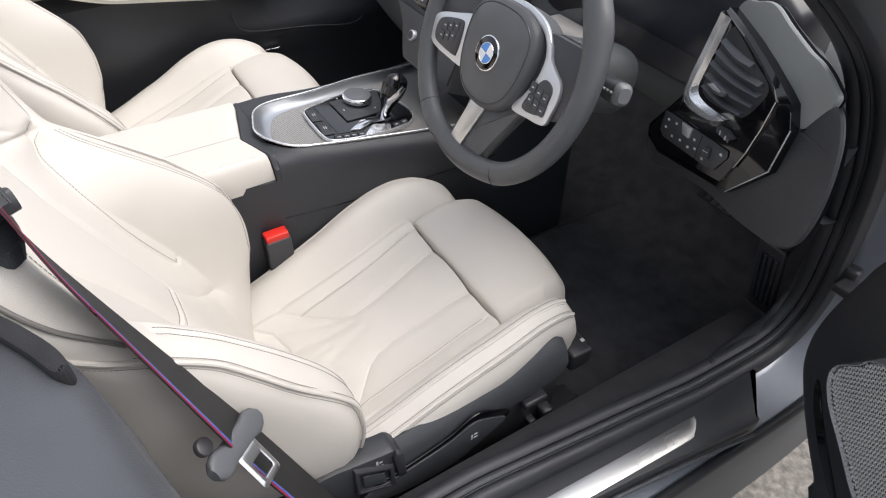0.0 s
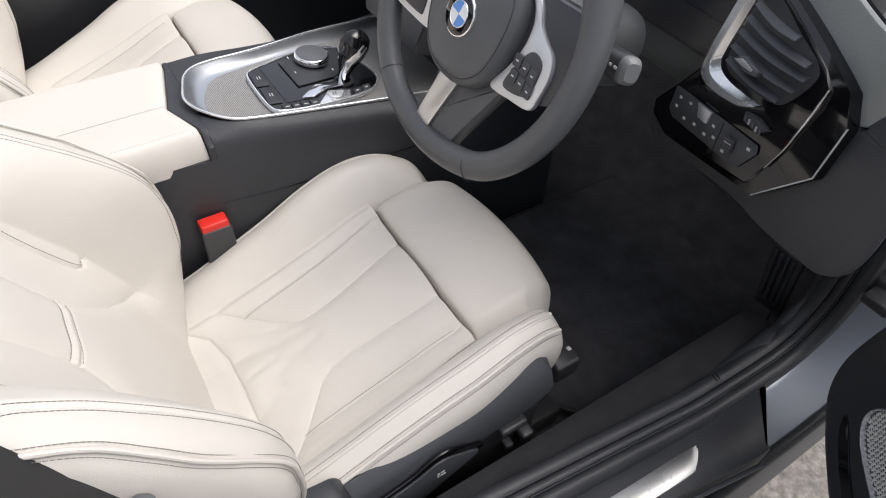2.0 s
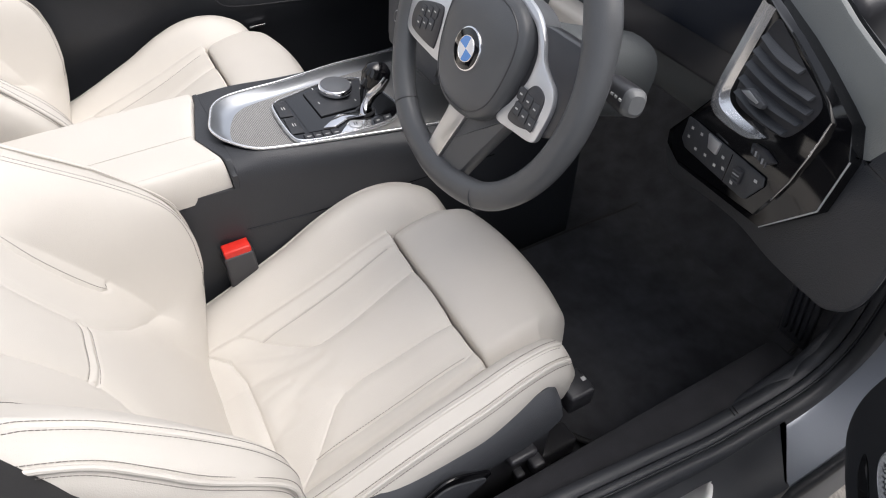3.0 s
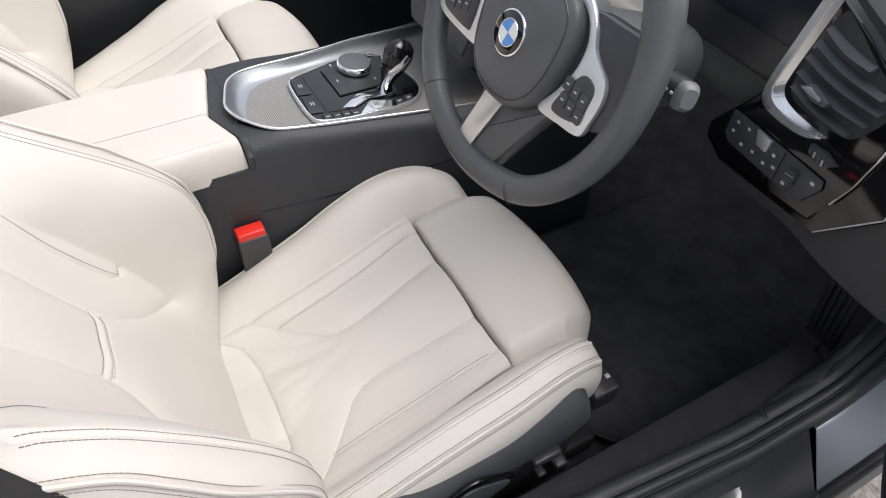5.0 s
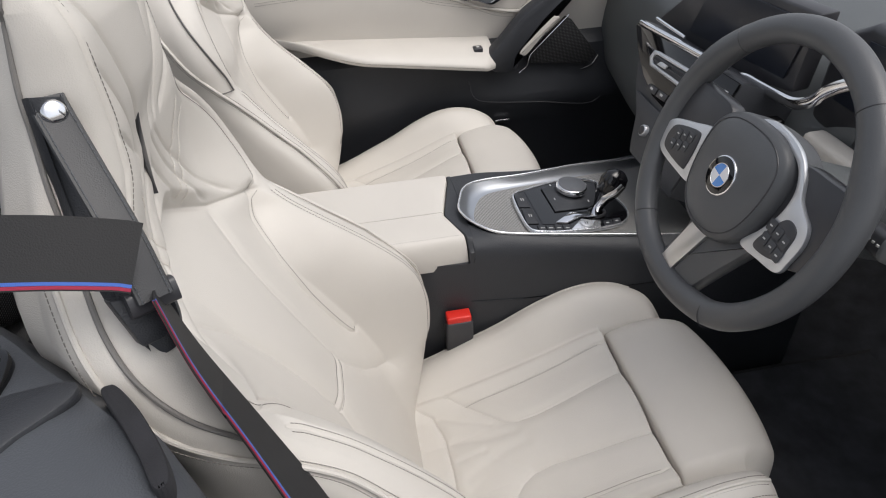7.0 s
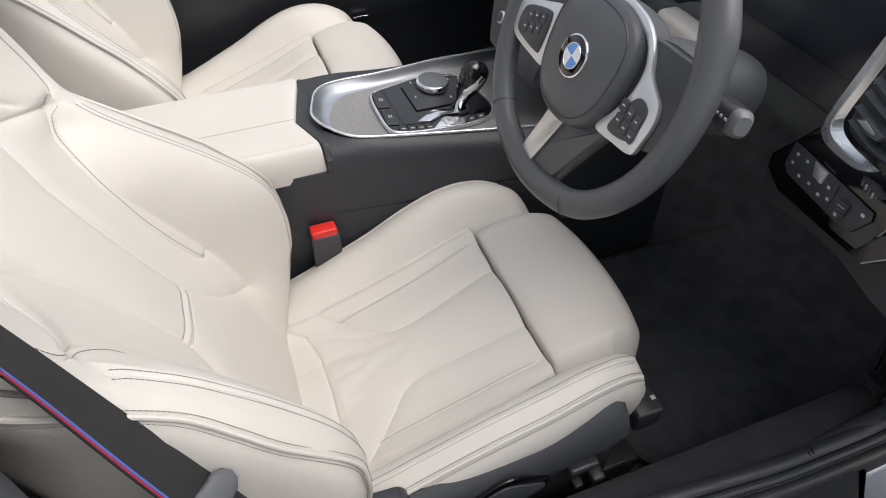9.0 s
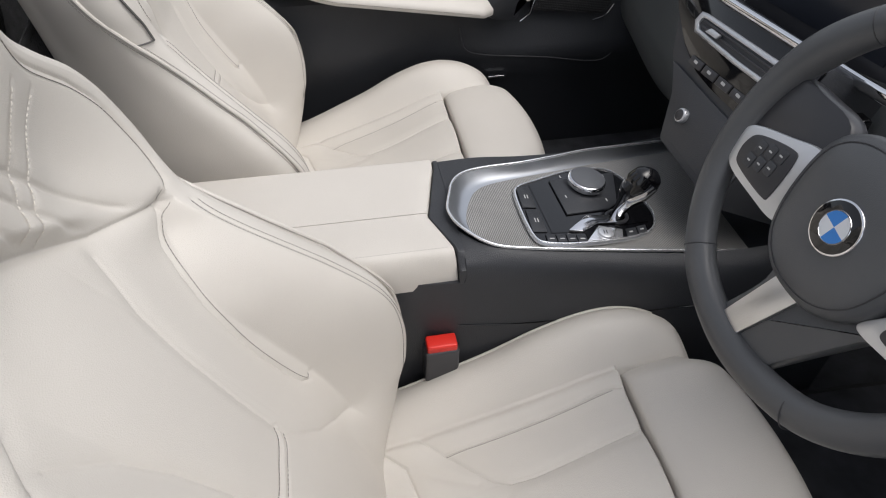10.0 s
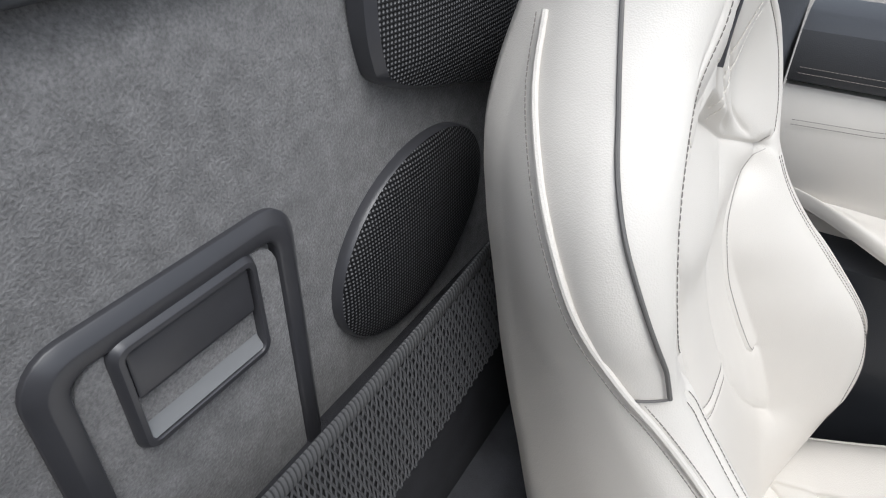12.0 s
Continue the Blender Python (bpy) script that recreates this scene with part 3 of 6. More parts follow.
    # cushion between the bolsters
    xs, ys = np.linspace(-0.150, 0.150, 260), np.linspace(-0.06, 0.358, 320)
    X, Y = np.meshgrid(xs, ys)
    Z = cushion_top(X, Y)
    Z[-1] -= 0.022
    Z[-2] -= 0.008
    Z[-3] -= 0.003
    Z[-4] -= 0.001
    top = np.stack([X, Y, Z], -1) + at
    skirt = lambda col, dx: np.concatenate([col + np.array([dx, 0, -0.012]), col + np.array([dx * 1.5, 0, -0.06])], 1)
    top = np.concatenate([skirt(top[:, :1], -0.001)[:, ::-1], top, skirt(top[:, -1:], 0.001)], 1)
    low = top[[-1]].copy()
    low[..., 2] -= 0.06
    sheet("seat_cushion", np.concatenate([top, low]), IVORY, seat)

    def on_cushion(line, s=1, off=0.0, n=70):
        p = aside(smooth_line(line, n), off)
        return np.column_stack([s * p[:, 0], p[:, 1], cushion_top(p[:, 0], p[:, 1]) + 0.0004]) + at

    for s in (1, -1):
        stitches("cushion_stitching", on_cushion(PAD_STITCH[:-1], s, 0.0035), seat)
    # side bolsters of the cushion
    for s in (1, -1):
        tall = s == outer == 1
        height = bolster_top if tall else bolster_inner
        end = 0.46 if tall else 0.505
        rows = []
        for y in np.r_[np.linspace(-0.06, end - 0.03, 90), end - np.array([0.023, 0.016, 0.010, 0.005, 0.002, 0.0])]:
            zt, zi = float(height(y)), float(cushion_mid(min(y, 0.37))) - 0.012
            if tall:
                k = 1 - 0.6 * smoothstep((y - 0.415) / 0.045) ** 2
                prof = smooth_line([(0.142, zi - 0.01), (0.158, zi + 0.34 * (zt - zi)), (0.176, zi + 0.8 * (zt - zi)), (0.194, zt), (0.212, zt - 0.002),
                                    (0.229, zt - 0.012), (0.239, zt - 0.032), (0.240, zt - 0.060), (0.234, zt - 0.090), (0.222, zt - 0.12)], 44)
                prof[:, 0] = 0.15 + (prof[:, 0] - 0.15) * (1 - 0.14 * smoothstep((y - 0.28) / 0.16))
            else:
                # a broad soft bolster that swells from the pad and wraps the front corner
                k = 1 - 0.65 * smoothstep((y - 0.44) / 0.065) ** 2
                zi = min(zi + 0.014, zt - 0.010)
                prof = smooth_line([(0.140, zi - 0.022), (0.145, zi - 0.004), (0.156, zi + 0.22 * (zt - zi)), (0.172, zi + 0.62 * (zt - zi)), (0.190, zi + 0.93 * (zt - zi)), (0.206, zt),
                                    (0.222, zt - 0.006), (0.234, zt - 0.022), (0.239, zt - 0.045), (0.238, zt - 0.075), (0.226, zt - 0.11)], 44)
                prof[:, 0] = 0.15 + (prof[:, 0] - 0.15) * (1 - 0.22 * smoothstep((y - 0.36) / 0.15))
            mid = np.array([0.19, zt - 0.05])
            prof = mid + (prof - mid) * k
            rows.append(np.column_stack([s * prof[:, 0], np.full(len(prof), y), prof[:, 1]]) + at)
        sheet("side_bolster", rows, IVORY, seat, wrap_v=True, caps=True)
        rows = np.array(rows)
        if tall:
            for a, b in ((0.197, -0.0006), (0.222, -0.0085)):
                line = np.array([[s * (0.15 + (a - 0.15) * (1 - 0.14 * smoothstep((y - 0.28) / 0.16))), y, float(height(y)) + b + 0.0008] for y in np.linspace(0.02, 0.43, 70)]) + at
                welt(line + np.array([s * 0.005, 0, 0.0004]), np.array([-s * 0.0050, 0, 0.0018]), np.array([s * 0.0050, 0, -0.0015]), seat, (s * 0.4, 0, 1))
        else:
            line = smooth_line(rows[6:84:4, 27], 120)
            welt(line, np.array([-s * 0.0048, 0, 0.0016]), np.array([s * 0.0044, 0, -0.0030]), seat, (s * 0.4, 0, 1))
    # thigh support, pulled out in front
    rows = []
    for u in np.linspace(-1, 1, 80):
        w = 0.160
        x = w * np.sign(u) * (1 - (1 - abs(u)) ** 1.35)
        ax = abs(x)
        front = 0.524 - 0.011 * (ax / 0.1) ** 2.2 - 0.018 * smoothstep((ax - 0.115) / 0.045)
        drop = 0.024 * smoothstep((ax - 0.118) / 0.042) ** 1.3
        prof = smooth_line([(0.363, 0.40), (0.361, 0.448), (0.367, 0.464), (0.40, 0.476), (0.44, 0.481), (front - 0.045, 0.479), (front - 0.018, 0.467),
                            (front, 0.436), (front - 0.004, 0.395), (front - 0.03, 0.36), (0.40, 0.36)], 60)
        prof[:, 1] -= drop * (prof[:, 1] > 0.40)
        rows.append(np.column_stack([np.full(len(prof), x), prof[:, 0], prof[:, 1]]) + at)
    sheet("thigh_support", rows, IVORY, seat, wrap_v=True, caps=True)
    # base, rails and side cover
    block("seat_base", (middle_x - 0.22, shift, 0.225), (middle_x + 0.22, 0.43 + shift, 0.310), SATIN_BLACK, seat, "black seat frame under the cushion", 0.02)
    for s in (1, -1):
        block("seat_rail", (middle_x + s * 0.19 - 0.02, shift - 0.08, 0.2), (middle_x + s * 0.19 + 0.02, 0.50 + shift, 0.24), SATIN_BLACK, seat, "black steel seat rail", 0.006)
    return seat


driver_seat = build_seat(SEAT_X, 0.0, 1)
passenger_seat = build_seat(SEAT_X - 0.735, -0.098, -1)

# ---- the setting: ground, floor, bulkhead, sill, jambs ----
def setting(name, ob, label, category):
    ob.name = name
    return tagged(ob, label, category, kind="structure")


gx = np.linspace(-1, 1, 60)
gx = np.sign(gx) * np.abs(gx) ** 3 * 300
GX, GY = np.meshgrid(gx + 1.1, gx + 0.8)
GZ = 0.006 * np.sin(GX * 9) * np.cos(GY * 11)
setting("ground", sheet("ground", np.stack([GX, GY, GZ], -1), GRAVEL), "pale gravel ground beside the car", "ground")

floor_line = [(-0.50, 0.50), (-0.33, 0.50), (-0.26, 0.44), (-0.20, 0.22), (0.0, 0.20), (0.70, 0.20), (0.95, 0.215), (1.12, 0.29), (1.32, 0.48), (1.40, 0.75)]
line = smooth_line([(y, z) for y, z in floor_line], 60)
rows = [[(x, y, z) for y, z in line] for x in np.linspace(-0.72, 0.70, 20)]
under = [[(x, y, z - 0.04) for y, z in line[::-1]] for x in np.linspace(-0.72, 0.70, 20)]
setting("cabin_floor", sheet("cabin_floor", np.concatenate([np.array(rows), np.array(under)], 1), CARPET, wrap_v=True, caps=True), "black carpeted cabin floor and footwells", "floor")

# bulkhead behind the seats
bulk = sheet("bulkhead", [[(x, -0.44 - d, z) for x in np.linspace(-0.72, 0.72, 12)] for z, d in ((0.45, 0), (0.7, 0), (0.95, 0), (1.0, 0.004), (1.02, 0.015), (1.025, 0.05), (1.0, 0.07), (0.45, 0.07))], SUEDE)
setting("bulkhead", bulk, "grey suede lined bulkhead behind the seats", "wall")


def rounded(x0, x1, z0, z1, r, n=6):
    """A rounded rectangle in the plane, anticlockwise."""
    out = []
    for cx, cz, a0 in ((x1 - r, z0 + r, -90), (x1 - r, z1 - r, 0), (x0 + r, z1 - r, 90), (x0 + r, z0 + r, 180)):
        out += [(cx + r * math.cos(radians(a0 + 90 * k / n)), cz + r * math.sin(radians(a0 + 90 * k / n))) for k in range(n + 1)]
    return out


def frame_band(name, outer, inner, to3, depth, mat, parent, label=""):
    """A closed band between two outlines of equal count, standing proud by depth; to3(u, v, d) gives places."""
    prof = [(0.0, 0.0), (0.0, 0.35), (0.03, 0.42), (0.40, 0.98), (0.46, 1.0), (0.90, 1.0), (0.97, 0.93), (1.0, 0.85), (1.0, 0.0)]
    rows = []
    for (a, b), (c, d) in zip(outer, inner):
        rows.append([to3(a + (c - a) * k, b + (d - b) * k, h * depth) for k, h in prof])
    return sheet(name, rows, mat, parent, label, wrap_u=True)


hatch = thing("loading_hatch", (0.007, -0.44, 0.62), "suede covered loading hatch with black frame", "hatch")
wall3 = lambda u, v, d: (u, -0.44 + d, v)
frame_band("hatch_frame", rounded(-0.090, 0.095, 0.600, 0.879, 0.026), rounded(-0.070, 0.075, 0.620, 0.861, 0.012), wall3, 0.010, SATIN_BLACK, hatch, "satin black plastic frame")
slab("hatch_panel", [wall3(u, v, 0.001) for u, v in rounded(-0.070, 0.075, 0.620, 0.859, 0.02)], (0, 1, 0), 0.006, SUEDE, hatch, "grey suede panel", 0.002)
frame_band("latch_bezel", rounded(-0.049, 0.054, 0.783, 0.864, 0.010), rounded(-0.042, 0.047, 0.790, 0.857, 0.005), lambda u, v, d: (u, -0.434 + d, v), 0.008, SATIN_BLACK, hatch, "black latch surround")
slab("latch_flap", [(u, -0.434, v) for u, v in rounded(-0.041, 0.046, 0.822, 0.8565, 0.003)], (0, 1, 0), 0.006, SATIN_BLACK, hatch, "black latch flap", 0.002)
scoop = [[(x, -0.4385 + 0.0110 * t * t, 0.822 - 0.031 * t) for x in (-0.0415, -0.03, 0.036, 0.0465)] for t in np.linspace(0, 1, 8)]
sheet("finger_scoop", scoop, SCOOP_GREY, hatch, "pale grey finger scoop")

for s in (-1, 1):
    spk = thing("rear_speaker", (s * 0.237, -0.44, 0.77), "oval black mesh speaker grille on the bulkhead", "speaker", "speakers of the bulkhead")
    a = np.linspace(0, 2 * np.pi, 48, endpoint=False)
    ca, sa = np.cos(a), np.sin(a)
    tilt = radians(-12 * s * -1)
    ex = lambda k: np.column_stack([s * 0.237 + k * (0.112 * ca * math.cos(tilt) - 0.080 * sa * math.sin(tilt)), np.zeros(48), 0.772 + k * (0.112 * ca * math.sin(tilt) + 0.080 * sa * math.cos(tilt))])
    rows = []
    for k, h in ((1.03, 0.0), (1.03, 0.007), (1.012, 0.0095)):
        e = ex(k)
        e[:, 1] = -0.44 + h
        rows.append(e)
    sheet("rim", rows, SATIN_BLACK, spk, wrap_v=True)
    rows = []
    for k in np.linspace(1.012, 0.02, 14):
        e = ex(k)
        e[:, 1] = -0.44 + 0.0092 + 0.008 * math.sqrt(max(0, 1 - k * k))
        rows.append(e)
    sheet("mesh", rows, SPEAKER_CLOTH, spk, wrap_v=True, caps=True)
    upper = thing("upper_speaker", (s * 0.30, -0.44, 0.95), "black mesh speaker cover high on the bulkhead", "speaker", "upper speakers of the bulkhead")
    out = smooth_line([(s * 0.172, 1.00), (s * 0.176, 0.945), (s * 0.20, 0.918), (s * 0.30, 0.888), (s * 0.40, 0.862), (s * 0.425, 0.885), (s * 0.43, 1.0), (s * 0.42, 1.018), (s * 0.19, 1.018)], 60, True)
    proud = 1.0
    if s > 0:
        # the cover behind the driver is deeper and reaches lower
        out = smooth_line([(0.236, 1.006), (0.220, 0.994), (0.247, 0.961), (0.293, 0.930), (0.367, 0.874), (0.43, 0.83), (0.48, 0.86), (0.47, 0.98), (0.42, 1.01)], 60, True)
        proud = 2.6
    mid = out.mean(0)
    rows = []
    for k, h in ((1.03, 0.0), (1.03, 0.014 * proud), (0.98, 0.020 * proud), (0.7, 0.026 * proud), (0.35, 0.028 * proud), (0.02, 0.028 * proud)):
        q = mid + (out - mid) * k
        rows.append(np.column_stack([q[:, 0], np.full(60, -0.44 + h), q[:, 1]]))
    sheet("mesh", rows[2:], SPEAKER_CLOTH, upper, wrap_v=True, caps=True)
    sheet("rim", rows[:3], SATIN_BLACK, upper, "black edge", wrap_v=True)

top_trim = thing("bulkhead_top_trim", (0.0, -0.44, 1.024), "black seal with a pale strip along the bulkhead top", "trim strip")
block("seal", (-0.60, -0.455, 1.0245), (0.30, -0.430, 1.046), RUBBER, top_trim, "black rubber seal", 0.003)
block("pale_strip", (-0.60, -0.455, 1.0455), (0.30, -0.434, 1.066), SCOOP_GREY, top_trim, "pale grey strip", 0.003)
flap = thing("roof_flap", (-0.1, -0.50, 1.066), "dark plastic flap behind the bulkhead top", "flap")
slab("panel", [(x, y, 1.0655) for x, y in smooth_line([(0.140, -0.440), (0.130, -0.47), (0.10, -0.62), (-0.30, -0.62), (-0.32, -0.44), (0.08, -0.432)], 40, True)], (0, 0, 1), 0.03, SATIN_BLACK, flap, "dark rounded panel", 0.008)

net = thing("luggage_net", (-0.02, -0.37, 0.64), "black elastic luggage net across the rear ledge", "net")
rows = []
for x in np.linspace(-0.33, 0.34, 50):
    sag = 0.012 * (1 - (x / 0.34) ** 2)
    rows.append([(x, -0.380 + 0.02 * k + sag * 0.5, 0.757 - sag - (0.105 - 0.02 * abs(x)) * k) for k in np.linspace(0, 1, 14)])
sheet("mesh", rows, NET_CLOTH, net)
tube("hem", [(r[0][0], r[0][1] + 0.001, r[0][2] - 0.002) for r in rows], 0.0035, HEM_CLOTH, net, "thick ribbed hem", rv=0.009)
cords, cord_faces = [], []
for lean in (-1, 1):
    for i in range(-16, 134):
        last = None
        for j in range(15):
            k, a = j / 14, i * 0.0053 + lean * 0.0053 * 0.9 * j * 0.5
            x = -0.33 + a
            if not -0.33 < x < 0.34:
                last = None
                continue
            sag = 0.012 * (1 - (x / 0.34) ** 2)
            at = np.array((x, -0.380 + 0.02 * k + sag * 0.5 + 0.0016 + 0.0007 * lean * (-1) ** (i + j), 0.757 - sag - (0.105 - 0.02 * abs(x)) * k))
            n0 = len(cords)
            cords += [tuple(at + np.array(q)) for q in ((-0.0011, 0, 0), (0, 0.0010, 0), (0.0011, 0, 0))]
            if last is not None:
                cord_faces += [(last, n0, n0 + 1, last + 1), (last + 1, n0 + 1, n0 + 2, last + 2)]
            last = n0
mesh_part("netting", cords, cord_faces, NET_CORD, net, "dark grey crossing cords")
ledge = sheet("rear_ledge", [[(x, y, z) for y, z in ((-0.44, 0.66), (-0.385, 0.655), (-0.372, 0.645), (-0.365, 0.62), (-0.36, 0.45))] for x in np.linspace(-0.70, 0.70, 8)], DARK_CARPET)
setting("rear_ledge", ledge, "black carpeted ledge below the net", "ledge")

# driver's side sill, seal and jambs
open_line = [(-0.235, 0.84), (-0.21, 0.70), (-0.16, 0.55), (-0.08, 0.44), (0.02, 0.412), (0.20, 0.408), (0.53, 0.394), (0.69, 0.386), (0.762, 0.392), (0.800, 0.420), (0.814, 0.470), (0.806, 0.545), (0.786, 0.635), (0.738, 0.765), (0.648, 0.895), (0.505, 1.013), (0.36, 1.10)]
OL = smooth_line(open_line, 120)
seal = thing("door_seal", (0.72, 0.3, 0.38), "ribbed black rubber door seal round the opening", "door seal")
nrm = np.gradient(OL, axis=0)
nrm /= np.linalg.norm(nrm, axis=1)[:, None]
inward = np.column_stack([-nrm[:, 1], nrm[:, 0]])
# the strip leans outwards towards the front: places across it as (x, height over the opening's edge)
lean_out = lambda y: 0.075 * (min(max(y, 0.20), 0.58) - 0.45)
for name, x0, x1, h, crown in (("inner_lip", 0.690, 0.7078, 0.006, 0.0040), ("seal_rib", 0.7088, 0.7192, 0.0045, 0.0022), ("seal_rib", 0.7198, 0.7216, 0.0040, 0.0006), ("outer_rib", 0.7222, 0.7390, 0.0010, 0.0045)):
    across = [(x0 + (x1 - x0) * t, h + crown * math.sin(math.pi * t) ** 0.8 - (0.004 * t if name == "outer_rib" else 0.0)) for t in np.linspace(0, 1, 11)] + [(x1, h - 0.03), (x0, h - 0.03)]
    sheet(name, [[(x + lean_out(y), y + h_ * ny, z + h_ * nz) for x, h_ in across] for (y, z), (ny, nz) in zip(OL, inward)], RUBBER, seal, wrap_v=True, caps=True)
for dy in (0.0, 0.006):
    tube("seal_joint", [(x + lean_out(0.632), 0.632 + dy + 0.2 * (0.70 - x), 0.3985) for x in np.linspace(0.692, 0.704, 5)], 0.0007, GLOSS_BLACK, seal, "fine joint", sides=5)
# jamb: painted band outside the seal
rows = []
nrm = np.gradient(OL, axis=0)
nrm /= np.linalg.norm(nrm, axis=1)[:, None]
out2 = np.column_stack([nrm[:, 1], -nrm[:, 0]])
for (y, z), (ny, nz) in zip(OL, out2):
    k = lean_out(y)
    rows.append([(x, y + o * ny, z + o * nz) for x, o in ((0.694 + k, 0.028), (0.735 + k, 0.032), (0.744 + k, 0.038), (0.785, 0.062), (0.806, 0.071), (0.814, 0.098))])
setting("door_jamb", sheet("door_jamb", rows, PAINT), "grey metallic painted door jamb and sill", "door jamb")
# Painted sill continued below; its shade is put in as a darker trim colour.
rows = [[(x, y + o * ny, z + o * nz) for x, o in ((0.806, 0.074), (0.8165, 0.098), (0.8215, 0.17), (0.825, 0.30))] for (y, z), (ny, nz) in zip(OL, out2)]
setting("side_skirt", sheet("side_skirt", rows, QUARTER), "dark satin side skirt below the door opening", "side skirt")
# black kick plate cover with a bright sill plate
plate = thing("sill_cover", (0.765, 0.25, 0.33), "black sill cover with a bright metal tread plate", "sill trim")
cover_line = smooth_line([(0.708, -0.06), (0.714, 0.20), (0.724, 0.33), (0.739, 0.50), (0.7465, 0.680), (0.7515, 0.691), (0.765, 0.678), (0.790, 0.652), (0.808, 0.634), (0.817, 0.612), (0.800, 0.48), (0.787, 0.36), (0.774, 0.20), (0.765, -0.06)], 150, True)
slab("cover", [(x, y, 0.335) for x, y in cover_line], (0, 0, 1), 0.047, RUBBER, plate, "black plastic cover", 0.005)
tread = smooth_line([(0.736, -0.03), (0.7435, 0.15), (0.750, 0.296), (0.756, 0.42), (0.7605, 0.533), (0.7645, 0.5425), (0.770, 0.540), (0.782, 0.524), (0.787, 0.506), (0.7835, 0.42), (0.778, 0.30), (0.771, 0.15), (0.764, -0.03)], 120, True)
slab("tread_plate", [(x, y, 0.3815) for x, y in tread], (0, 0, 1), 0.0022, BRUSHED, plate, "brushed bright metal tread plate", 0.0008)
for (xa, ya), (xb, yb) in (((0.768, 0.422), (0.780, 0.414)), ((0.768, 0.453), (0.781, 0.443)), ((0.766, 0.480), (0.780, 0.469)), ((0.769, 0.491), (0.782, 0.481)), ((0.768, 0.423), (0.766, 0.445)), ((0.766, 0.480), (0.767, 0.499))):
    tube("plate_mark", [(xa, ya, 0.3837), (xb, yb, 0.3837)], 0.0006, SATIN_SILVER, plate, "thin engraved mark", sides=6)
tube("cover_edge", smooth_line([(0.768, -0.06, 0.362), (0.778, 0.20, 0.362), (0.791, 0.36, 0.362), (0.805, 0.48, 0.362), (0.823, 0.612, 0.362)], 40), 0.0035, QUARTER, plate, "grey lower cover edge", sides=8)
tube("outer_seal", [(0.815, y + 0.080 * ny, z + 0.080 * nz) for (y, z), (ny, nz) in zip(OL[30:82], out2[30:82])], 0.009, RUBBER, seal, "outer rubber lip", sides=10)
# cabin side walls and firewall
side_wall = slab("kick_panel", [(0.688, y, z) for y, z in ((0.56, 0.20), (0.60, 0.37), (0.78, 0.405), (0.812, 0.45), (0.816, 0.54), (0.800, 0.64), (0.755, 0.77), (0.668, 0.90), (1.40, 0.95), (1.40, 0.20))], (1, 0, 0), 0.03, CONSOLE_BLACK, bevel=0.008)
setting("kick_panel", side_wall, "black footwell side panel", "side panel")
sill_in = slab("inner_sill", [(x, y, 0.18) for x, y in ((0.640, -0.30), (0.672, -0.30), (0.672, 0.20), (0.7005, 0.58), (0.7005, 0.80), (0.640, 0.80))], (0, 0, 1), 0.202, DARK_CARPET, bevel=0.012)
setting("inner_sill", sill_in, "black carpeted inner sill", "sill")

# rear quarter behind the driver's door, close below the camera
quarter = thing("rear_quarter", (0.75, -0.45, 0.88), "rear body corner with black trim and smoked cover panel", "car body")
edge = smooth_line([(0.425, -0.40), (0.487, -0.330), (0.537, -0.272), (0.573, -0.237), (0.612, -0.196), (0.652, -0.160), (0.69, -0.142), (0.75, -0.128), (0.83, -0.105), (0.87, -0.09)], 50)
rows = []
for x, y in edge:
    rows.append([(x - 0.004, y + 0.012, 0.42), (x - 0.004, y + 0.012, 0.80), (x, y + 0.004, 0.872), (x + 0.004, y - 0.012, 0.892), (x + 0.015, y - 0.04, 0.898), (x + 0.045, y - 0.10, 0.900), (x + 0.10, y - 0.24, 0.895), (x + 0.12, y - 0.7, 0.88), (x + 0.12, y - 0.9, 0.80)])
sheet("trim_shell", rows, QUARTER, quarter, "black plastic shoulder trim")
pane = smooth_line([(0.44, -0.46), (0.505, -0.364), (0.529, -0.328), (0.556, -0.290), (0.570, -0.2745), (0.584, -0.270), (0.604, -0.2695), (0.626, -0.275), (0.642, -0.287), (0.66, -0.308), (0.70, -0.37), (0.72, -0.52), (0.56, -0.64)], 90, True)
slab("cover_panel", [(x, y, 0.896) for x, y in pane], (0, 0, 1), 0.016, SMOKED, quarter, "smooth dark grey cover panel", 0.007)
gap = pane.mean(0) + (pane - pane.mean(0)) * 1.065
slab("cover_gap", [(x, y, 0.890) for x, y in gap], (0, 0, 1), 0.0135, GLOSS_BLACK, quarter, "black rubber gap", 0.003)
slab("latch_cover", [(x, y, 0.893) for x, y in smooth_line([(0.613, -0.262), (0.608, -0.245), (0.606, -0.219), (0.613, -0.211), (0.623, -0.214), (0.636, -0.226), (0.648, -0.240), (0.662, -0.252), (0.668, -0.272), (0.650, -0.279), (0.630, -0.266)], 50, True)], (0, 0, 1), 0.0095, CONSOLE_BLACK, quarter, "black latch cover", 0.003)
slab("rubber_stop", [(x, y, 0.880) for x, y in smooth_line([(0.619, -0.197), (0.613, -0.192), (0.616, -0.186), (0.634, -0.172), (0.655, -0.159), (0.680, -0.146), (0.700, -0.141), (0.702, -0.150), (0.680, -0.161), (0.650, -0.178)], 40, True)], (0, 0, 1), 0.020, DARK_CARPET, quarter, "dull dark rubber stop", 0.003)
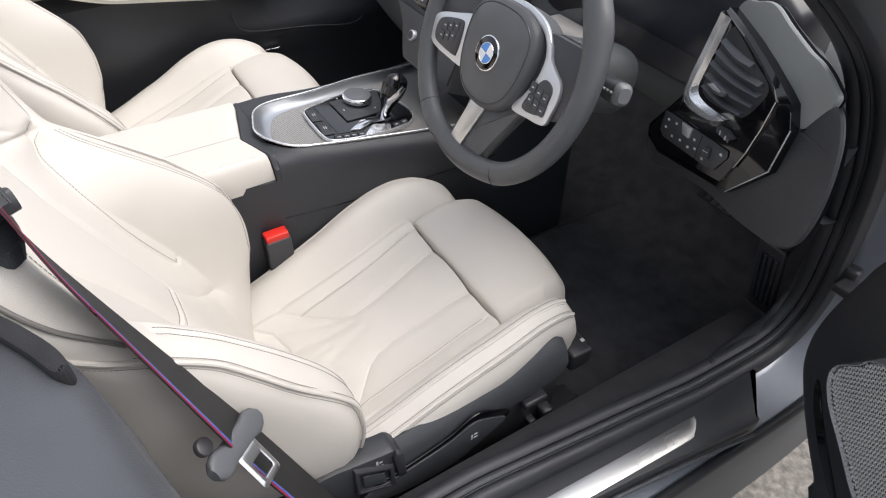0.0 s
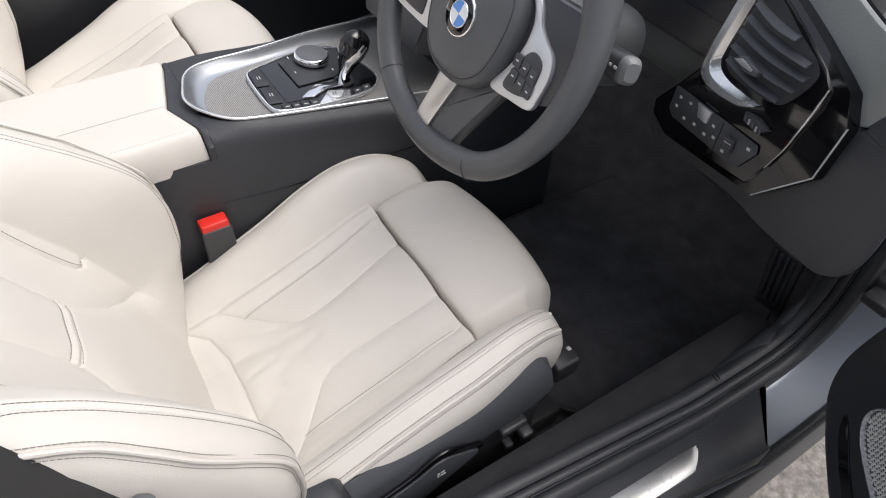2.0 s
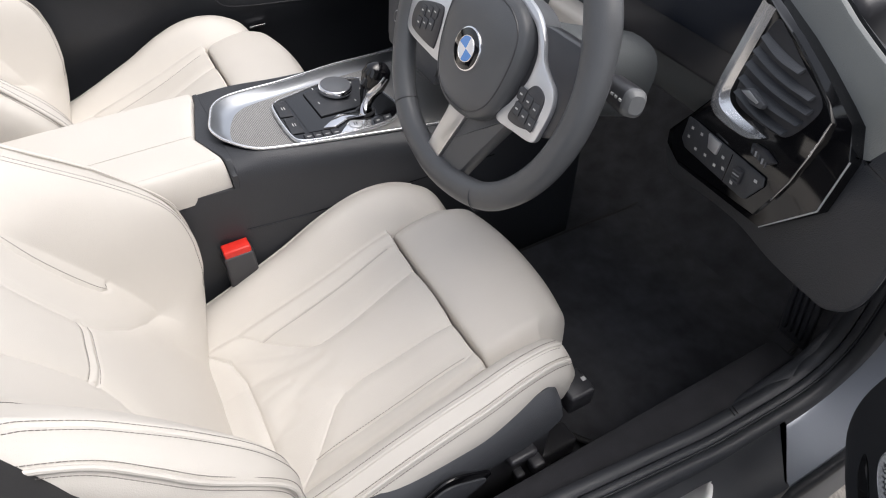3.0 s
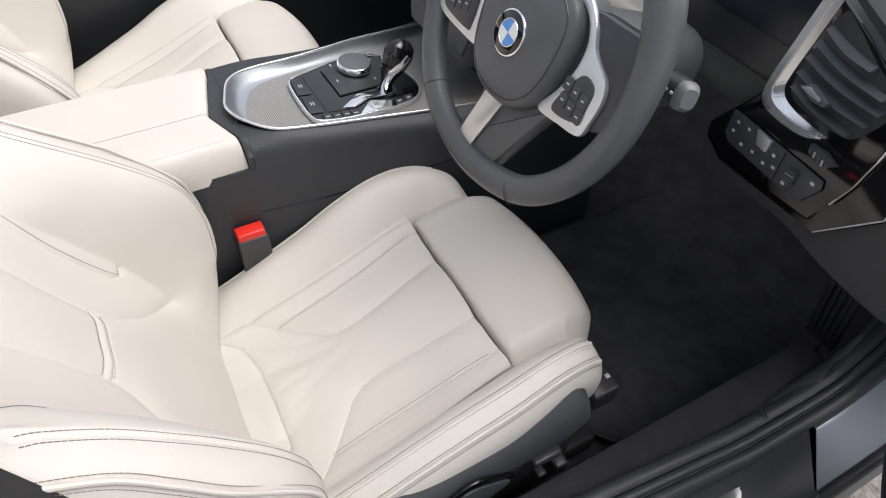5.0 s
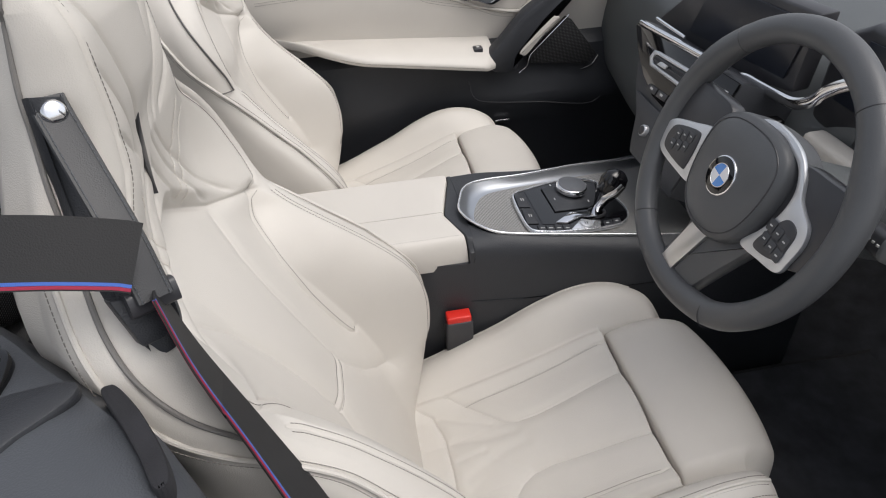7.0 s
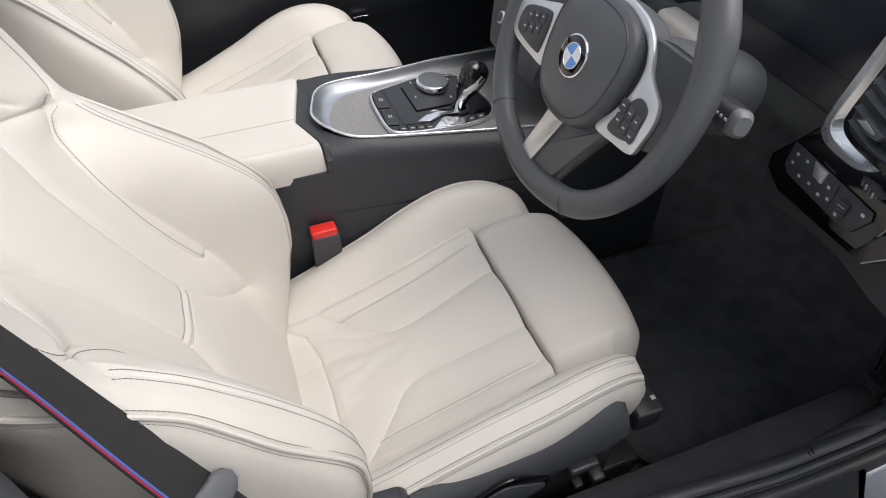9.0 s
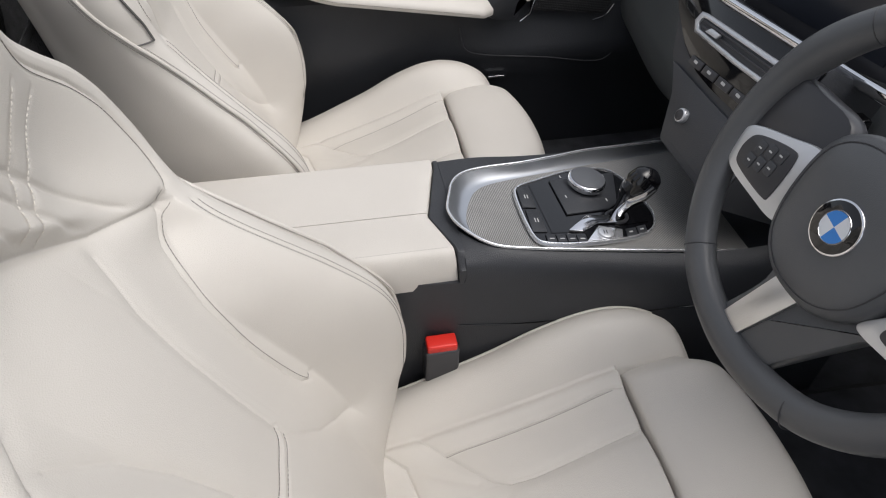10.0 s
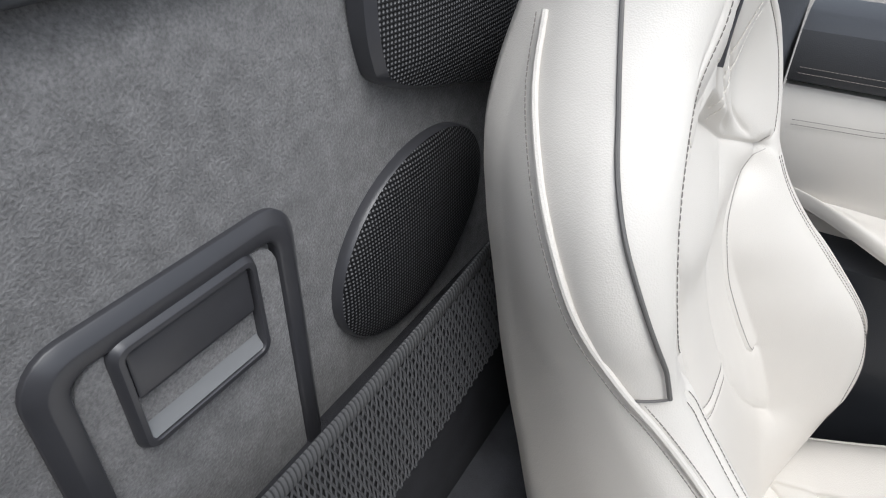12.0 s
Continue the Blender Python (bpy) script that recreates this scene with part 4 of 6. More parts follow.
rows = [[(x + 0.05, y - 0.03, 0.86), (x + 0.055, y - 0.01, 0.74), (x + 0.06, y, 0.5), (x + 0.06, y + 0.02, 0.35), (x + 0.06, y - 0.5, 0.35), (x + 0.06, y - 0.5, 0.86)] for x, y in edge[30:]]
sheet("painted_corner", rows, PAINT, quarter, "grey metallic painted corner")

# ---- centre console ----
console = thing("centre_console", (0.01, 0.2, 0.2), "black centre console with ivory armrest and silver tray rim", "console")
tray = lambda y: 0.595 - 0.16 * (y - 0.163)
RIM_LINE = smooth_line([(-0.165, 0.60), (-0.147, 0.528), (-0.122, 0.424), (-0.101, 0.362), (-0.080, 0.298), (-0.063, 0.232), (-0.048, 0.198), (-0.027, 0.179), (0.0, 0.169), (0.034, 0.160), (0.060, 0.165),
                        (0.080, 0.178), (0.098, 0.196), (0.108, 0.218), (0.112, 0.26), (0.114, 0.32), (0.116, 0.44), (0.117, 0.60)], 120)
FLOOR_LINE = smooth_line([(-0.153, 0.60), (-0.134, 0.53), (-0.104, 0.424), (-0.085, 0.364), (-0.063, 0.294), (-0.042, 0.236), (-0.025, 0.213), (-0.008, 0.202), (0.012, 0.193), (0.036, 0.186), (0.056, 0.186),
                          (0.074, 0.196), (0.090, 0.211), (0.101, 0.230), (0.107, 0.27), (0.110, 0.33), (0.112, 0.44), (0.113, 0.60)], 120)
tip = int(np.argmin(RIM_LINE[:, 1]))


def hole_edge(y, left):
    """The tray opening's edge at y; closed behind its tip."""
    part_ = RIM_LINE[:tip + 1][::-1] if left else RIM_LINE[tip:]
    return float(np.interp(y, part_[:, 1], part_[:, 0])) + (-0.001 if left else 0.001)


front_edge = lambda x: float(np.interp(x, [-0.11, -0.068, -0.055, 0.031, 0.036, 0.095, 0.12], [0.161, 0.158, 0.154, 0.1335, 0.1335, 0.156, 0.159]))
body_l = curve_table([-0.36, -0.30, 0.10, 0.16, 0.25, 0.35, 0.45, 0.55, 0.66, 0.80], [-0.105, -0.110, -0.108, -0.098, -0.106, -0.121, -0.148, -0.170, -0.185, -0.190])
body_r = curve_table([-0.36, -0.30, 0.10, 0.16, 0.25, 0.35, 0.45, 0.55, 0.66, 0.80], [0.105, 0.112, 0.115, 0.122, 0.134, 0.139, 0.143, 0.146, 0.146, 0.146])
body_z = curve_table([-0.36, -0.30, 0.10, 0.155, 0.20, 0.30, 0.40, 0.50, 0.60, 0.70, 0.80], [0.54, 0.556, 0.594, 0.594, 0.594, 0.579, 0.563, 0.548, 0.545, 0.565, 0.60])
rows = []
for y in np.r_[np.linspace(-0.36, 0.12, 12), np.linspace(0.128, 0.26, 60), np.linspace(0.27, 0.80, 30)]:
    xl, xr, zt = float(body_l(y)), float(body_r(y)), float(body_z(y))
    a, b = hole_edge(y, True), hole_edge(y, False)
    deep = 0.05 * float(smoothstep((y - 0.160) / 0.004))
    prof = [(xl - 0.012, 0.20), (xl - 0.010, 0.45), (xl, zt - 0.03), (xl + 0.003, zt - 0.008), (xl + 0.010, zt), (a - 0.0005, zt + 0.001), (a, zt - deep), ((a + b) / 2, zt - deep), (b, zt - deep), (b + 0.0005, zt + 0.001),
            (b + 0.35 * (xr - b), zt - 0.002), (xr - 0.008, zt - 0.009), (xr - 0.002, zt - 0.018), (xr, zt - 0.036), (xr + 0.010, 0.42), (xr + 0.012, 0.20)]
    rows.append([(x, y, z if y > 0.1665 else min(z, 0.552)) for x, z in prof])
sheet("console_body", rows, CONSOLE_BLACK, console, "black soft plastic console body")
step_top = lambda x: 0.594 - 0.020 * float(smoothstep((x - 0.104) / 0.018)) - 0.010 * float(smoothstep((-0.090 - x) / 0.009))
rows = [[(x, front_edge(x) + 0.0012, 0.50), (x, front_edge(x) + 0.0012, step_top(x) - 0.002), (x, front_edge(x) + 0.003, step_top(x)), (x, 0.168, step_top(x)), (x, 0.168, 0.50)] for x in np.linspace(-0.099, 0.122, 60)]
sheet("lid_stop", rows, CONSOLE_BLACK, console, "black step before the armrest", wrap_v=True, caps=True)
tube("side_seam", [(float(body_r(y)) + 0.0065, y, 0.475) for y in np.linspace(0.16, 0.60, 30)], 0.0008, GLOSS_BLACK, console, "fine joint in the console side", sides=6)


def lid_piece(name, xa, xb, rear, yf, mat, label, round_left, round_right, crown=0.003, drop=0.0):
    """A padded lid: front edge yf(x), rear edge yr, rounded outer rims."""
    rows = []
    share = np.linspace(0, 1, 60)
    xs = xa + (xb - xa) * (share - np.sin(2 * np.pi * share) / (2 * np.pi) * 0.75)
    for x in xs:
        yr = rear(x)
        edge = 0.0
        if round_left:
            edge += 0.030 * (1 - smoothstep((x - xa) / 0.020)) ** 2
        if round_right:
            edge += 0.046 * (1 - math.sqrt(max(0.0, 1 - max(0.0, 1 - (xb - x) / 0.018) ** 2)))
        t = (x - xa) / (xb - xa)
        zt = 0.598 + crown * math.sin(math.pi * t) - edge - drop * t
        f = yf(x)
        base = 0.541 if round_right else 0.553
        prof = [(yr, base), (yr, zt - 0.006), (yr + 0.002, zt - 0.0015), (yr + 0.006, zt)] + [(yr + 0.006 + (f - yr - 0.010) * k, zt) for k in np.linspace(0.05, 0.95, 12)] + [(f - 0.004, zt), (f - 0.001, zt - 0.002), (f, zt - 0.006), (f, base)]
        rows.append([(x, y, z) for y, z in prof])
    return sheet(name, rows, mat, console, label, wrap_v=True, caps=True)


cut_line = lambda x: -0.232 + 0.35 * (x + 0.090)
lid_piece("armrest_lid", -0.104, 0.0285, cut_line, front_edge, IVORY, "ivory leather armrest lid", True, False)
lid_piece("armrest_lid", 0.0297, 0.116, cut_line, front_edge, IVORY, "ivory leather armrest lid", False, True, 0.001, 0.004)
lid_piece("armrest_rear", -0.104, 0.105, lambda x: -0.350 + 0.010 * smoothstep((x - 0.05) / 0.05), lambda x: cut_line(x) - 0.0022, IVORY, "ivory leather rear armrest piece", True, True)
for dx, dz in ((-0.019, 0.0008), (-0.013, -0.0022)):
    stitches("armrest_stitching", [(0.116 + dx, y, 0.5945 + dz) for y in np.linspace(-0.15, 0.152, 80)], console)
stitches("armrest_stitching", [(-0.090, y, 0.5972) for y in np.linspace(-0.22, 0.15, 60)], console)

# tray: a thin bright rim, a silver slope that is broad on the far side, and a woven floor
rim = np.column_stack([RIM_LINE, tray(RIM_LINE[:, 1]) + 0.010])
edge = np.column_stack([FLOOR_LINE, tray(FLOOR_LINE[:, 1]) - 0.006])
tube("tray_rim", rim, 0.0021, BRIGHT_RIM, console, "thin bright tray rim", rv=0.0026, sides=10)
sheet("tray_slope", [[rim[i] + (edge[i] - rim[i]) * k + np.array([0, 0, -0.004 * math.sin(math.pi * k)]) for k in np.linspace(0, 1, 9)] for i in range(120)], TRAY_SILVER, console, "satin silver tray slope")
far, near = FLOOR_LINE[:60], FLOOR_LINE[:59:-1]
sheet("tray_floor", [[(p[0] + (q[0] - p[0]) * k, p[1] + (q[1] - p[1]) * k, float(tray(p[1] + (q[1] - p[1]) * k)) - 0.006) for p, q in zip(far, near)] for k in np.linspace(0, 1, 14)], TRAY_METAL, console, "woven metal look trim insert")

# control panel in the tray
isl = lambda u, v, d: (u, v, float(tray(v)) - 0.004 + d)
panel_line = smooth_line([(-0.085, 0.435), (-0.076, 0.372), (-0.045, 0.300), (-0.032, 0.277), (-0.015, 0.268), (0.030, 0.266), (0.076, 0.269), (0.091, 0.280), (0.0945, 0.310), (0.092, 0.346), (0.083, 0.405),
                          (0.070, 0.445), (0.050, 0.467), (0.022, 0.477), (-0.012, 0.473), (-0.060, 0.462)], 110, True)
inward = np.roll(panel_line, -1, 0) - np.roll(panel_line, 1, 0)
inward = np.column_stack([-inward[:, 1], inward[:, 0]]) / np.linalg.norm(inward, axis=1)[:, None]
inward *= np.sign(np.sum(inward * (panel_line.mean(0) - panel_line), 1))[:, None]
slab("control_panel", [isl(u, v, -0.002) for u, v in panel_line + inward * 0.003], (0, 0, 1), 0.006, GLOSS_BLACK, console, "black control panel", 0)
frame_band("control_frame", [tuple(p) for p in panel_line - inward * 0.0006], [tuple(p) for p in panel_line + inward * 0.0032], isl, 0.006, BRIGHT_RIM, console, "thin bright frame")


def plate(name, pts, d, thick, mat, label, bevel=0.0008, to=None):
    return slab(name, [isl(u, v, d) for u, v in pts], (0, 0, 1), thick, mat, to or console, label, bevel)


plate("storage_slot", [(-0.036, 0.297), (-0.048, 0.328), (0.070, 0.322), (0.071, 0.299)], 0.0042, 0.0006, GLOSS_BLACK, "deep gloss black slot", 0)
plate("knob_plate", [(-0.046, 0.332), (-0.072, 0.448), (0.004, 0.424), (0.019, 0.405), (0.033, 0.334)], 0.0040, 0.0030, CONSOLE_BLACK, "black knob surround", 0.001)
for a, b in ((-0.030, 0.018), (0.022, 0.070)):
    key = plate("button", [(a, 0.2745), (b, 0.2715), (b, 0.2925), (a, 0.2945)], 0.0040, 0.0020, CONSOLE_BLACK, "black button")
    mid = (a + b) / 2
    for q in (((mid - 0.004, 0.2815), (mid + 0.004, 0.2810), (mid + 0.004, 0.2824), (mid - 0.004, 0.2829)), ((mid - 0.004, 0.2855), (mid + 0.004, 0.2850), (mid + 0.004, 0.2864), (mid - 0.004, 0.2869))):
        plate("button_mark", q, 0.0062, 0.0003, WHITE_MARK, "", 0, key)
for k in range(4):
    y0 = 0.288 + 0.0150 * k
    key = plate("button", [(0.0745 - 0.0004 * k, y0), (0.0905 - 0.0005 * k, y0 - 0.001), (0.0905 - 0.0005 * k, y0 + 0.0128), (0.0745 - 0.0004 * k, y0 + 0.0138)], 0.0040, 0.0022, CONSOLE_BLACK, "black button")
    plate("button_mark", [(0.0835, y0 + 0.003), (0.0850, y0 + 0.003), (0.0850, y0 + 0.010), (0.0835, y0 + 0.010)], 0.0064, 0.0003, WHITE_MARK, "", 0, key)
for y0, y1 in ((0.410, 0.428), (0.4295, 0.4455)):
    x0 = 0.083 - 0.30 * (y0 - 0.405)
    key = plate("button", [(x0 - 0.019, y0 + 0.003), (x0 - 0.003, y0), (x0 - 0.007, y1), (x0 - 0.023, y1 + 0.003)], 0.0040, 0.0022, CONSOLE_BLACK, "black button")
    plate("button_mark", [(x0 - 0.013, y0 + 0.006), (x0 - 0.0105, y0 + 0.006), (x0 - 0.012, y0 + 0.012), (x0 - 0.0145, y0 + 0.012)], 0.0064, 0.0003, WHITE_MARK, "", 0, key)
plate("start_base", [(0.0885, 0.345), (0.056, 0.374), (0.064, 0.408), (0.080, 0.402), (0.0845, 0.375)], 0.0040, 0.0026, BRIGHT_RIM, "silver start button surround", 0.001)
start = disc("start_button", isl(0.0735, 0.3775, 0.0064), (0, 0.15, 1), 0.0110, 0.0030, SATIN_SILVER, console, "round silver start button")
for dv in (-0.003, 0.001):
    plate("button_mark", [(0.0700, 0.3775 + dv), (0.0770, 0.3765 + dv), (0.0770, 0.3782 + dv), (0.0700, 0.3792 + dv)], 0.0096, 0.0003, GREY_PLASTIC, "", 0, start)
plate("lever_plate", [(0.068, 0.324), (0.037, 0.360), (0.034, 0.398), (0.050, 0.410), (0.053, 0.372), (0.070, 0.345)], 0.0040, 0.0040, BRIGHT_CHROME, "bright selector plate", 0.0012)
plate("lever_well", [(0.032, 0.402), (0.053, 0.413), (0.044, 0.458), (0.0, 0.466), (-0.008, 0.444)], 0.0040, 0.0008, GLOSS_BLACK, "gloss black selector well", 0)
knob_at = isl(-0.034, 0.386, 0.0070)
disc("knob_base", knob_at, (0.02, 0.12, 1), 0.0255, 0.006, GLOSS_BLACK, console, "gloss black knob base", 48, 0.3)
knob = disc("rotary_knob", (knob_at[0], knob_at[1] + 0.0006, knob_at[2] + 0.005), (0.02, 0.12, 1), 0.0285, 0.0105, BRIGHT_CHROME, console, "round chrome rimmed rotary controller", 56, 0.22)
disc("knob_top", (knob_at[0] + 0.0002, knob_at[1] + 0.0019, knob_at[2] + 0.0152), (0.02, 0.12, 1), 0.0258, 0.0013, GREY_PLASTIC, knob, "dark grey touch pad", 56)
for a, v in ((-0.058, 0.352), (-0.064, 0.425), (-0.010, 0.345), (-0.004, 0.408)):
    plate("knob_mark", [(a, v), (a + 0.006, v), (a + 0.006, v + 0.0018), (a, v + 0.0018)], 0.0071, 0.0003, WHITE_MARK, "small white symbol", 0)
lever = smooth_line([(0.035, 0.408, 0.548), (0.037, 0.413, 0.573), (0.039, 0.421, 0.596), (0.041, 0.432, 0.620), (0.043, 0.443, 0.643)], 40)
head = lambda r: np.interp(np.linspace(0, 1, 40), [0, 0.25, 0.40, 0.58, 0.76, 0.90, 0.97, 1], r)
sheet("gear_lever", tube_places(lever, head([0.0065, 0.007, 0.011, 0.0175, 0.0185, 0.0150, 0.008, 0.001]), head([0.009, 0.010, 0.014, 0.022, 0.0245, 0.0205, 0.012, 0.002]), 28, (0, 1, 0), power=0.82), GLOSS_BLACK, console, "gloss black gear selector", wrap_v=True, caps=True)
tube("lever_blade", smooth_line([(0.045, 0.402, 0.556), (0.048, 0.405, 0.578), (0.054, 0.413, 0.598), (0.060, 0.428, 0.612), (0.060, 0.441, 0.624)], 26), 0.0022, BRIGHT_CHROME, console, "chrome blade on the selector", rv=0.0055)
tube("lever_collar", [(0.036 + 0.013 * math.cos(a), 0.410 + 0.015 * math.sin(a), 0.5575) for a in np.linspace(0, 2 * math.pi, 28, endpoint=False)], 0.003, SATIN_BLACK, console, "black selector collar", closed=True, sides=8)

# belt buckles
for bx, by, bz in ((0.140, 0.134, 0.0), (-0.145, 0.036, 0.0)):
    buckle = thing("belt_buckle", (bx, by, 0.35), "black belt buckle with red release button", "seat belt buckle", "belt buckles")
    block("housing", (bx - 0.014, by - 0.024, 0.35), (bx + 0.014, by + 0.024, 0.452), SATIN_BLACK, buckle, "", 0.005)
    block("release_button", (bx - 0.011, by - 0.021, 0.449), (bx + 0.012, by + 0.021, 0.463), RED_PLASTIC, buckle, "bright red release button", 0.003)
    block("stalk", (bx - 0.009, by - 0.016, 0.21), (bx + 0.009, by + 0.016, 0.352), SATIN_BLACK, buckle, "", 0.004)

# ---- steering wheel and column ----
wheel = thing("steering_wheel", (0.367, 0.43, 0.82), "black leather steering wheel with silver spokes", "steering wheel")
WC, WX, WU, WN = np.array([0.364, 0.428, 0.826]), np.array([1.0, 0, 0]), np.array([0, 0.366, 0.931]), np.array([0, -0.931, 0.366])
on_wheel = lambda u, v, d=0.0: tuple(WC + u * WX + v * WU + d * WN)
ang = np.linspace(0, 2 * np.pi, 120, endpoint=False)
rr = 0.1655 - 0.006 * np.exp(-((np.sin(ang) + 1) / 0.12) ** 2)
thick = 0.0148 + 0.0022 * (np.exp(-((ang - 0.55) / 0.25) ** 2) + np.exp(-((ang - np.pi + 0.55) / 0.25) ** 2))
ring = np.array([on_wheel(r * math.cos(a), r * math.sin(a)) for r, a in zip(rr, ang)])
sheet("rim", tube_places(ring, thick * 1.1, thick, 18, tuple(WN), True), WHEEL_LEATHER, wheel, "black leather rim", wrap_u=True, wrap_v=True)
for a in (-2.285, -1.05, 0.90, 2.29):
    ca, sa = math.cos(a), math.sin(a)
    loop = [WC + 0.1655 * (ca * WX + sa * WU) + 0.0150 * (math.cos(b) * (ca * WX + sa * WU) * 1.1 + math.sin(b) * WN) for b in np.linspace(0, 2 * np.pi, 28, endpoint=False)]
    tube("rim_seam", loop, 0.0007, SATIN_BLACK, wheel, sides=5, closed=True, up=tuple(-sa * WX + ca * WU))
hub = smooth_line([(-0.071, 0.045), (-0.045, 0.068), (0.0, 0.074), (0.045, 0.068), (0.071, 0.045), (0.074, 0.0), (0.062, -0.045), (0.035, -0.070), (0.0, -0.077), (-0.035, -0.070), (-0.062, -0.045), (-0.074, 0.0)], 60, True) * 0.955 + np.array([0.007, -0.003])
rows = [[on_wheel(0.007 + (u - 0.007) * k, -0.003 + (v + 0.003) * k, d) for u, v in hub] for k, d in ((0.97, -0.035), (1.0, -0.02), (1.0, 0.006), (0.985, 0.013), (0.95, 0.018), (0.8, 0.023), (0.6, 0.0265), (0.35, 0.0275), (0.02, 0.028))]
sheet("airbag_cover", rows, WHEEL_LEATHER, wheel, "black leather airbag cover", wrap_v=True, caps=True)
tube("cover_crease", [on_wheel(0.007 + (u - 0.007) * 0.88, -0.003 + (v + 0.003) * 0.88, 0.0203) for u, v in hub], 0.0009, SATIN_BLACK, wheel, closed=True, sides=6, up=tuple(WN))
EU, EV = 0.008, -0.003
emblem = disc("emblem", on_wheel(EU, EV, 0.0268), WN, 0.0235, 0.0035, BRIGHT_CHROME, wheel, "round enamelled emblem in blue and white", 48)
disc("emblem_ring", on_wheel(EU, EV, 0.0298), WN, 0.0218, 0.0010, GLOSS_BLACK, emblem, "", 48)
for k in range(4):
    pts = [on_wheel(EU, EV, 0.0306)] + [on_wheel(EU + 0.0135 * math.cos(a), EV + 0.0135 * math.sin(a), 0.0306) for a in np.linspace(k * math.pi / 2 - 0.2, (k + 1) * math.pi / 2 - 0.2, 9)]
    slab("emblem_quarter", pts, WN, 0.0006, BADGE_BLUE if k % 2 else BADGE_WHITE, emblem, "", 0)
tube("emblem_edge", [on_wheel(EU + 0.0137 * math.cos(a), EV + 0.0137 * math.sin(a), 0.0309) for a in np.linspace(0, 2 * np.pi, 40, endpoint=False)], 0.0006, BRIGHT_CHROME, emblem, closed=True, sides=6, up=tuple(WN))
WHEEL_TRIMS = {-1: ([(-0.150, -0.037), (-0.156, -0.020), (-0.147, -0.001), (-0.105, 0.014), (-0.066, 0.024), (-0.052, 0.005), (-0.052, -0.040), (-0.062, -0.049), (-0.092, -0.049), (-0.134, -0.046)],
                    [(-0.139, -0.030), (-0.140, -0.014), (-0.130, -0.002), (-0.090, 0.009), (-0.080, 0.002), (-0.077, -0.034), (-0.084, -0.041), (-0.128, -0.038)], (-0.107, -0.006, 0.004)),
               1: ([(-0.008, 0.0655), (0.011, 0.0725), (0.042, 0.0705), (0.068, 0.0625), (0.088, 0.046), (0.100, 0.029), (0.113, 0.020), (0.128, 0.011), (0.135, -0.005), (0.134, -0.028), (0.129, -0.045), (0.100, -0.050),
                    (0.066, -0.051), (0.079, -0.024), (0.088, -0.001), (0.0895, 0.019), (0.085, 0.035), (0.071, 0.051), (0.047, 0.0600), (0.021, 0.0640)],
                   [(0.102, 0.004), (0.120, 0.002), (0.124, -0.014), (0.119, -0.036), (0.086, -0.042), (0.088, -0.022)], (0.1045, -0.0125, -0.002))}
# spokes: two with switch pads, one below with a bright blade
for s in (-1, 1):
    body = [(s * 0.060, 0.046), (s * 0.110, 0.058), (s * 0.160, 0.052), (s * 0.168, 0.010), (s * 0.156, -0.022), (s * 0.120, -0.040), (s * 0.062, -0.034)]
    slab("spoke", [on_wheel(u, v, -0.022) for u, v in smooth_line(body, 40, True)], WN, 0.024, SATIN_BLACK, wheel, "black spoke", 0.004)
    trim, pad, keys = WHEEL_TRIMS[s]
    slab("spoke_trim", [on_wheel(u, v, 0.001) for u, v in smooth_line(trim, 110, True)], WN, 0.007, SATIN_SILVER, wheel, "satin silver spoke trim", 0.0018)
    slab("switch_pad", [on_wheel(u, v, 0.0065) for u, v in smooth_line(pad, 48, True)], WN, 0.003, SATIN_BLACK, wheel, "black switch pad", 0.001)
    for i in range(3):
        for j in range(2):
            u, v = keys[0] + 0.0128 * (i - 1) + 0.002 * j * s, keys[1] + keys[2] * (i - 1) - 0.0155 * j
            slab("switch", [on_wheel(u + a, v + b, 0.0092) for a, b in rounded(-0.0056, 0.0056, -0.0068, 0.0068, 0.002)], WN, 0.0014, SOFT_BLACK, wheel, "", 0.0006)
            slab("switch_mark", [on_wheel(u + a, v + b, 0.0107) for a, b in rounded(-0.0020, 0.0020, -0.0008, 0.0008, 0.0003)], WN, 0.0003, WHITE_MARK, wheel, "", 0)
    # shift paddle behind the spoke
    slab("shift_paddle", [on_wheel(u, v, -0.045) for u, v in smooth_line([(s * 0.070, 0.0), (s * 0.078, 0.038), (s * 0.108, 0.043), (s * 0.134, 0.033), (s * 0.142, 0.008)], 24, True)], WN, 0.006, GREY_PLASTIC, wheel, "dark grey shift paddle", 0.002)
slab("lower_spoke", [on_wheel(u, v, -0.022) for u, v in smooth_line([(-0.034, -0.045), (0.030, -0.040), (0.082, -0.044), (0.073, -0.064), (0.052, -0.107), (0.034, -0.146), (0.024, -0.166), (-0.052, -0.166), (-0.042, -0.14), (-0.028, -0.09)], 60, True)], WN, 0.022, WHEEL_LEATHER, wheel, "dark grey lower spoke", 0.005)
blade = [(-0.016, -0.074), (0.018, -0.072), (-0.010, -0.162), (-0.037, -0.164)]
slab("lower_blade", [on_wheel(u, v, -0.001) for u, v in blade], WN, 0.006, BRUSHED, wheel, "brushed aluminium blade", 0.0012)
lean = lambda a, b: (-0.0215 + a * 0.97 - b * -0.24, -0.1535 + a * 0.06 + b)
slab("blade_badge", [on_wheel(*lean(a, b), 0.0052) for a, b in rounded(-0.008, 0.008, -0.0055, 0.0055, 0.001)], WN, 0.0008, GLOSS_BLACK, wheel, "small dark badge", 0)
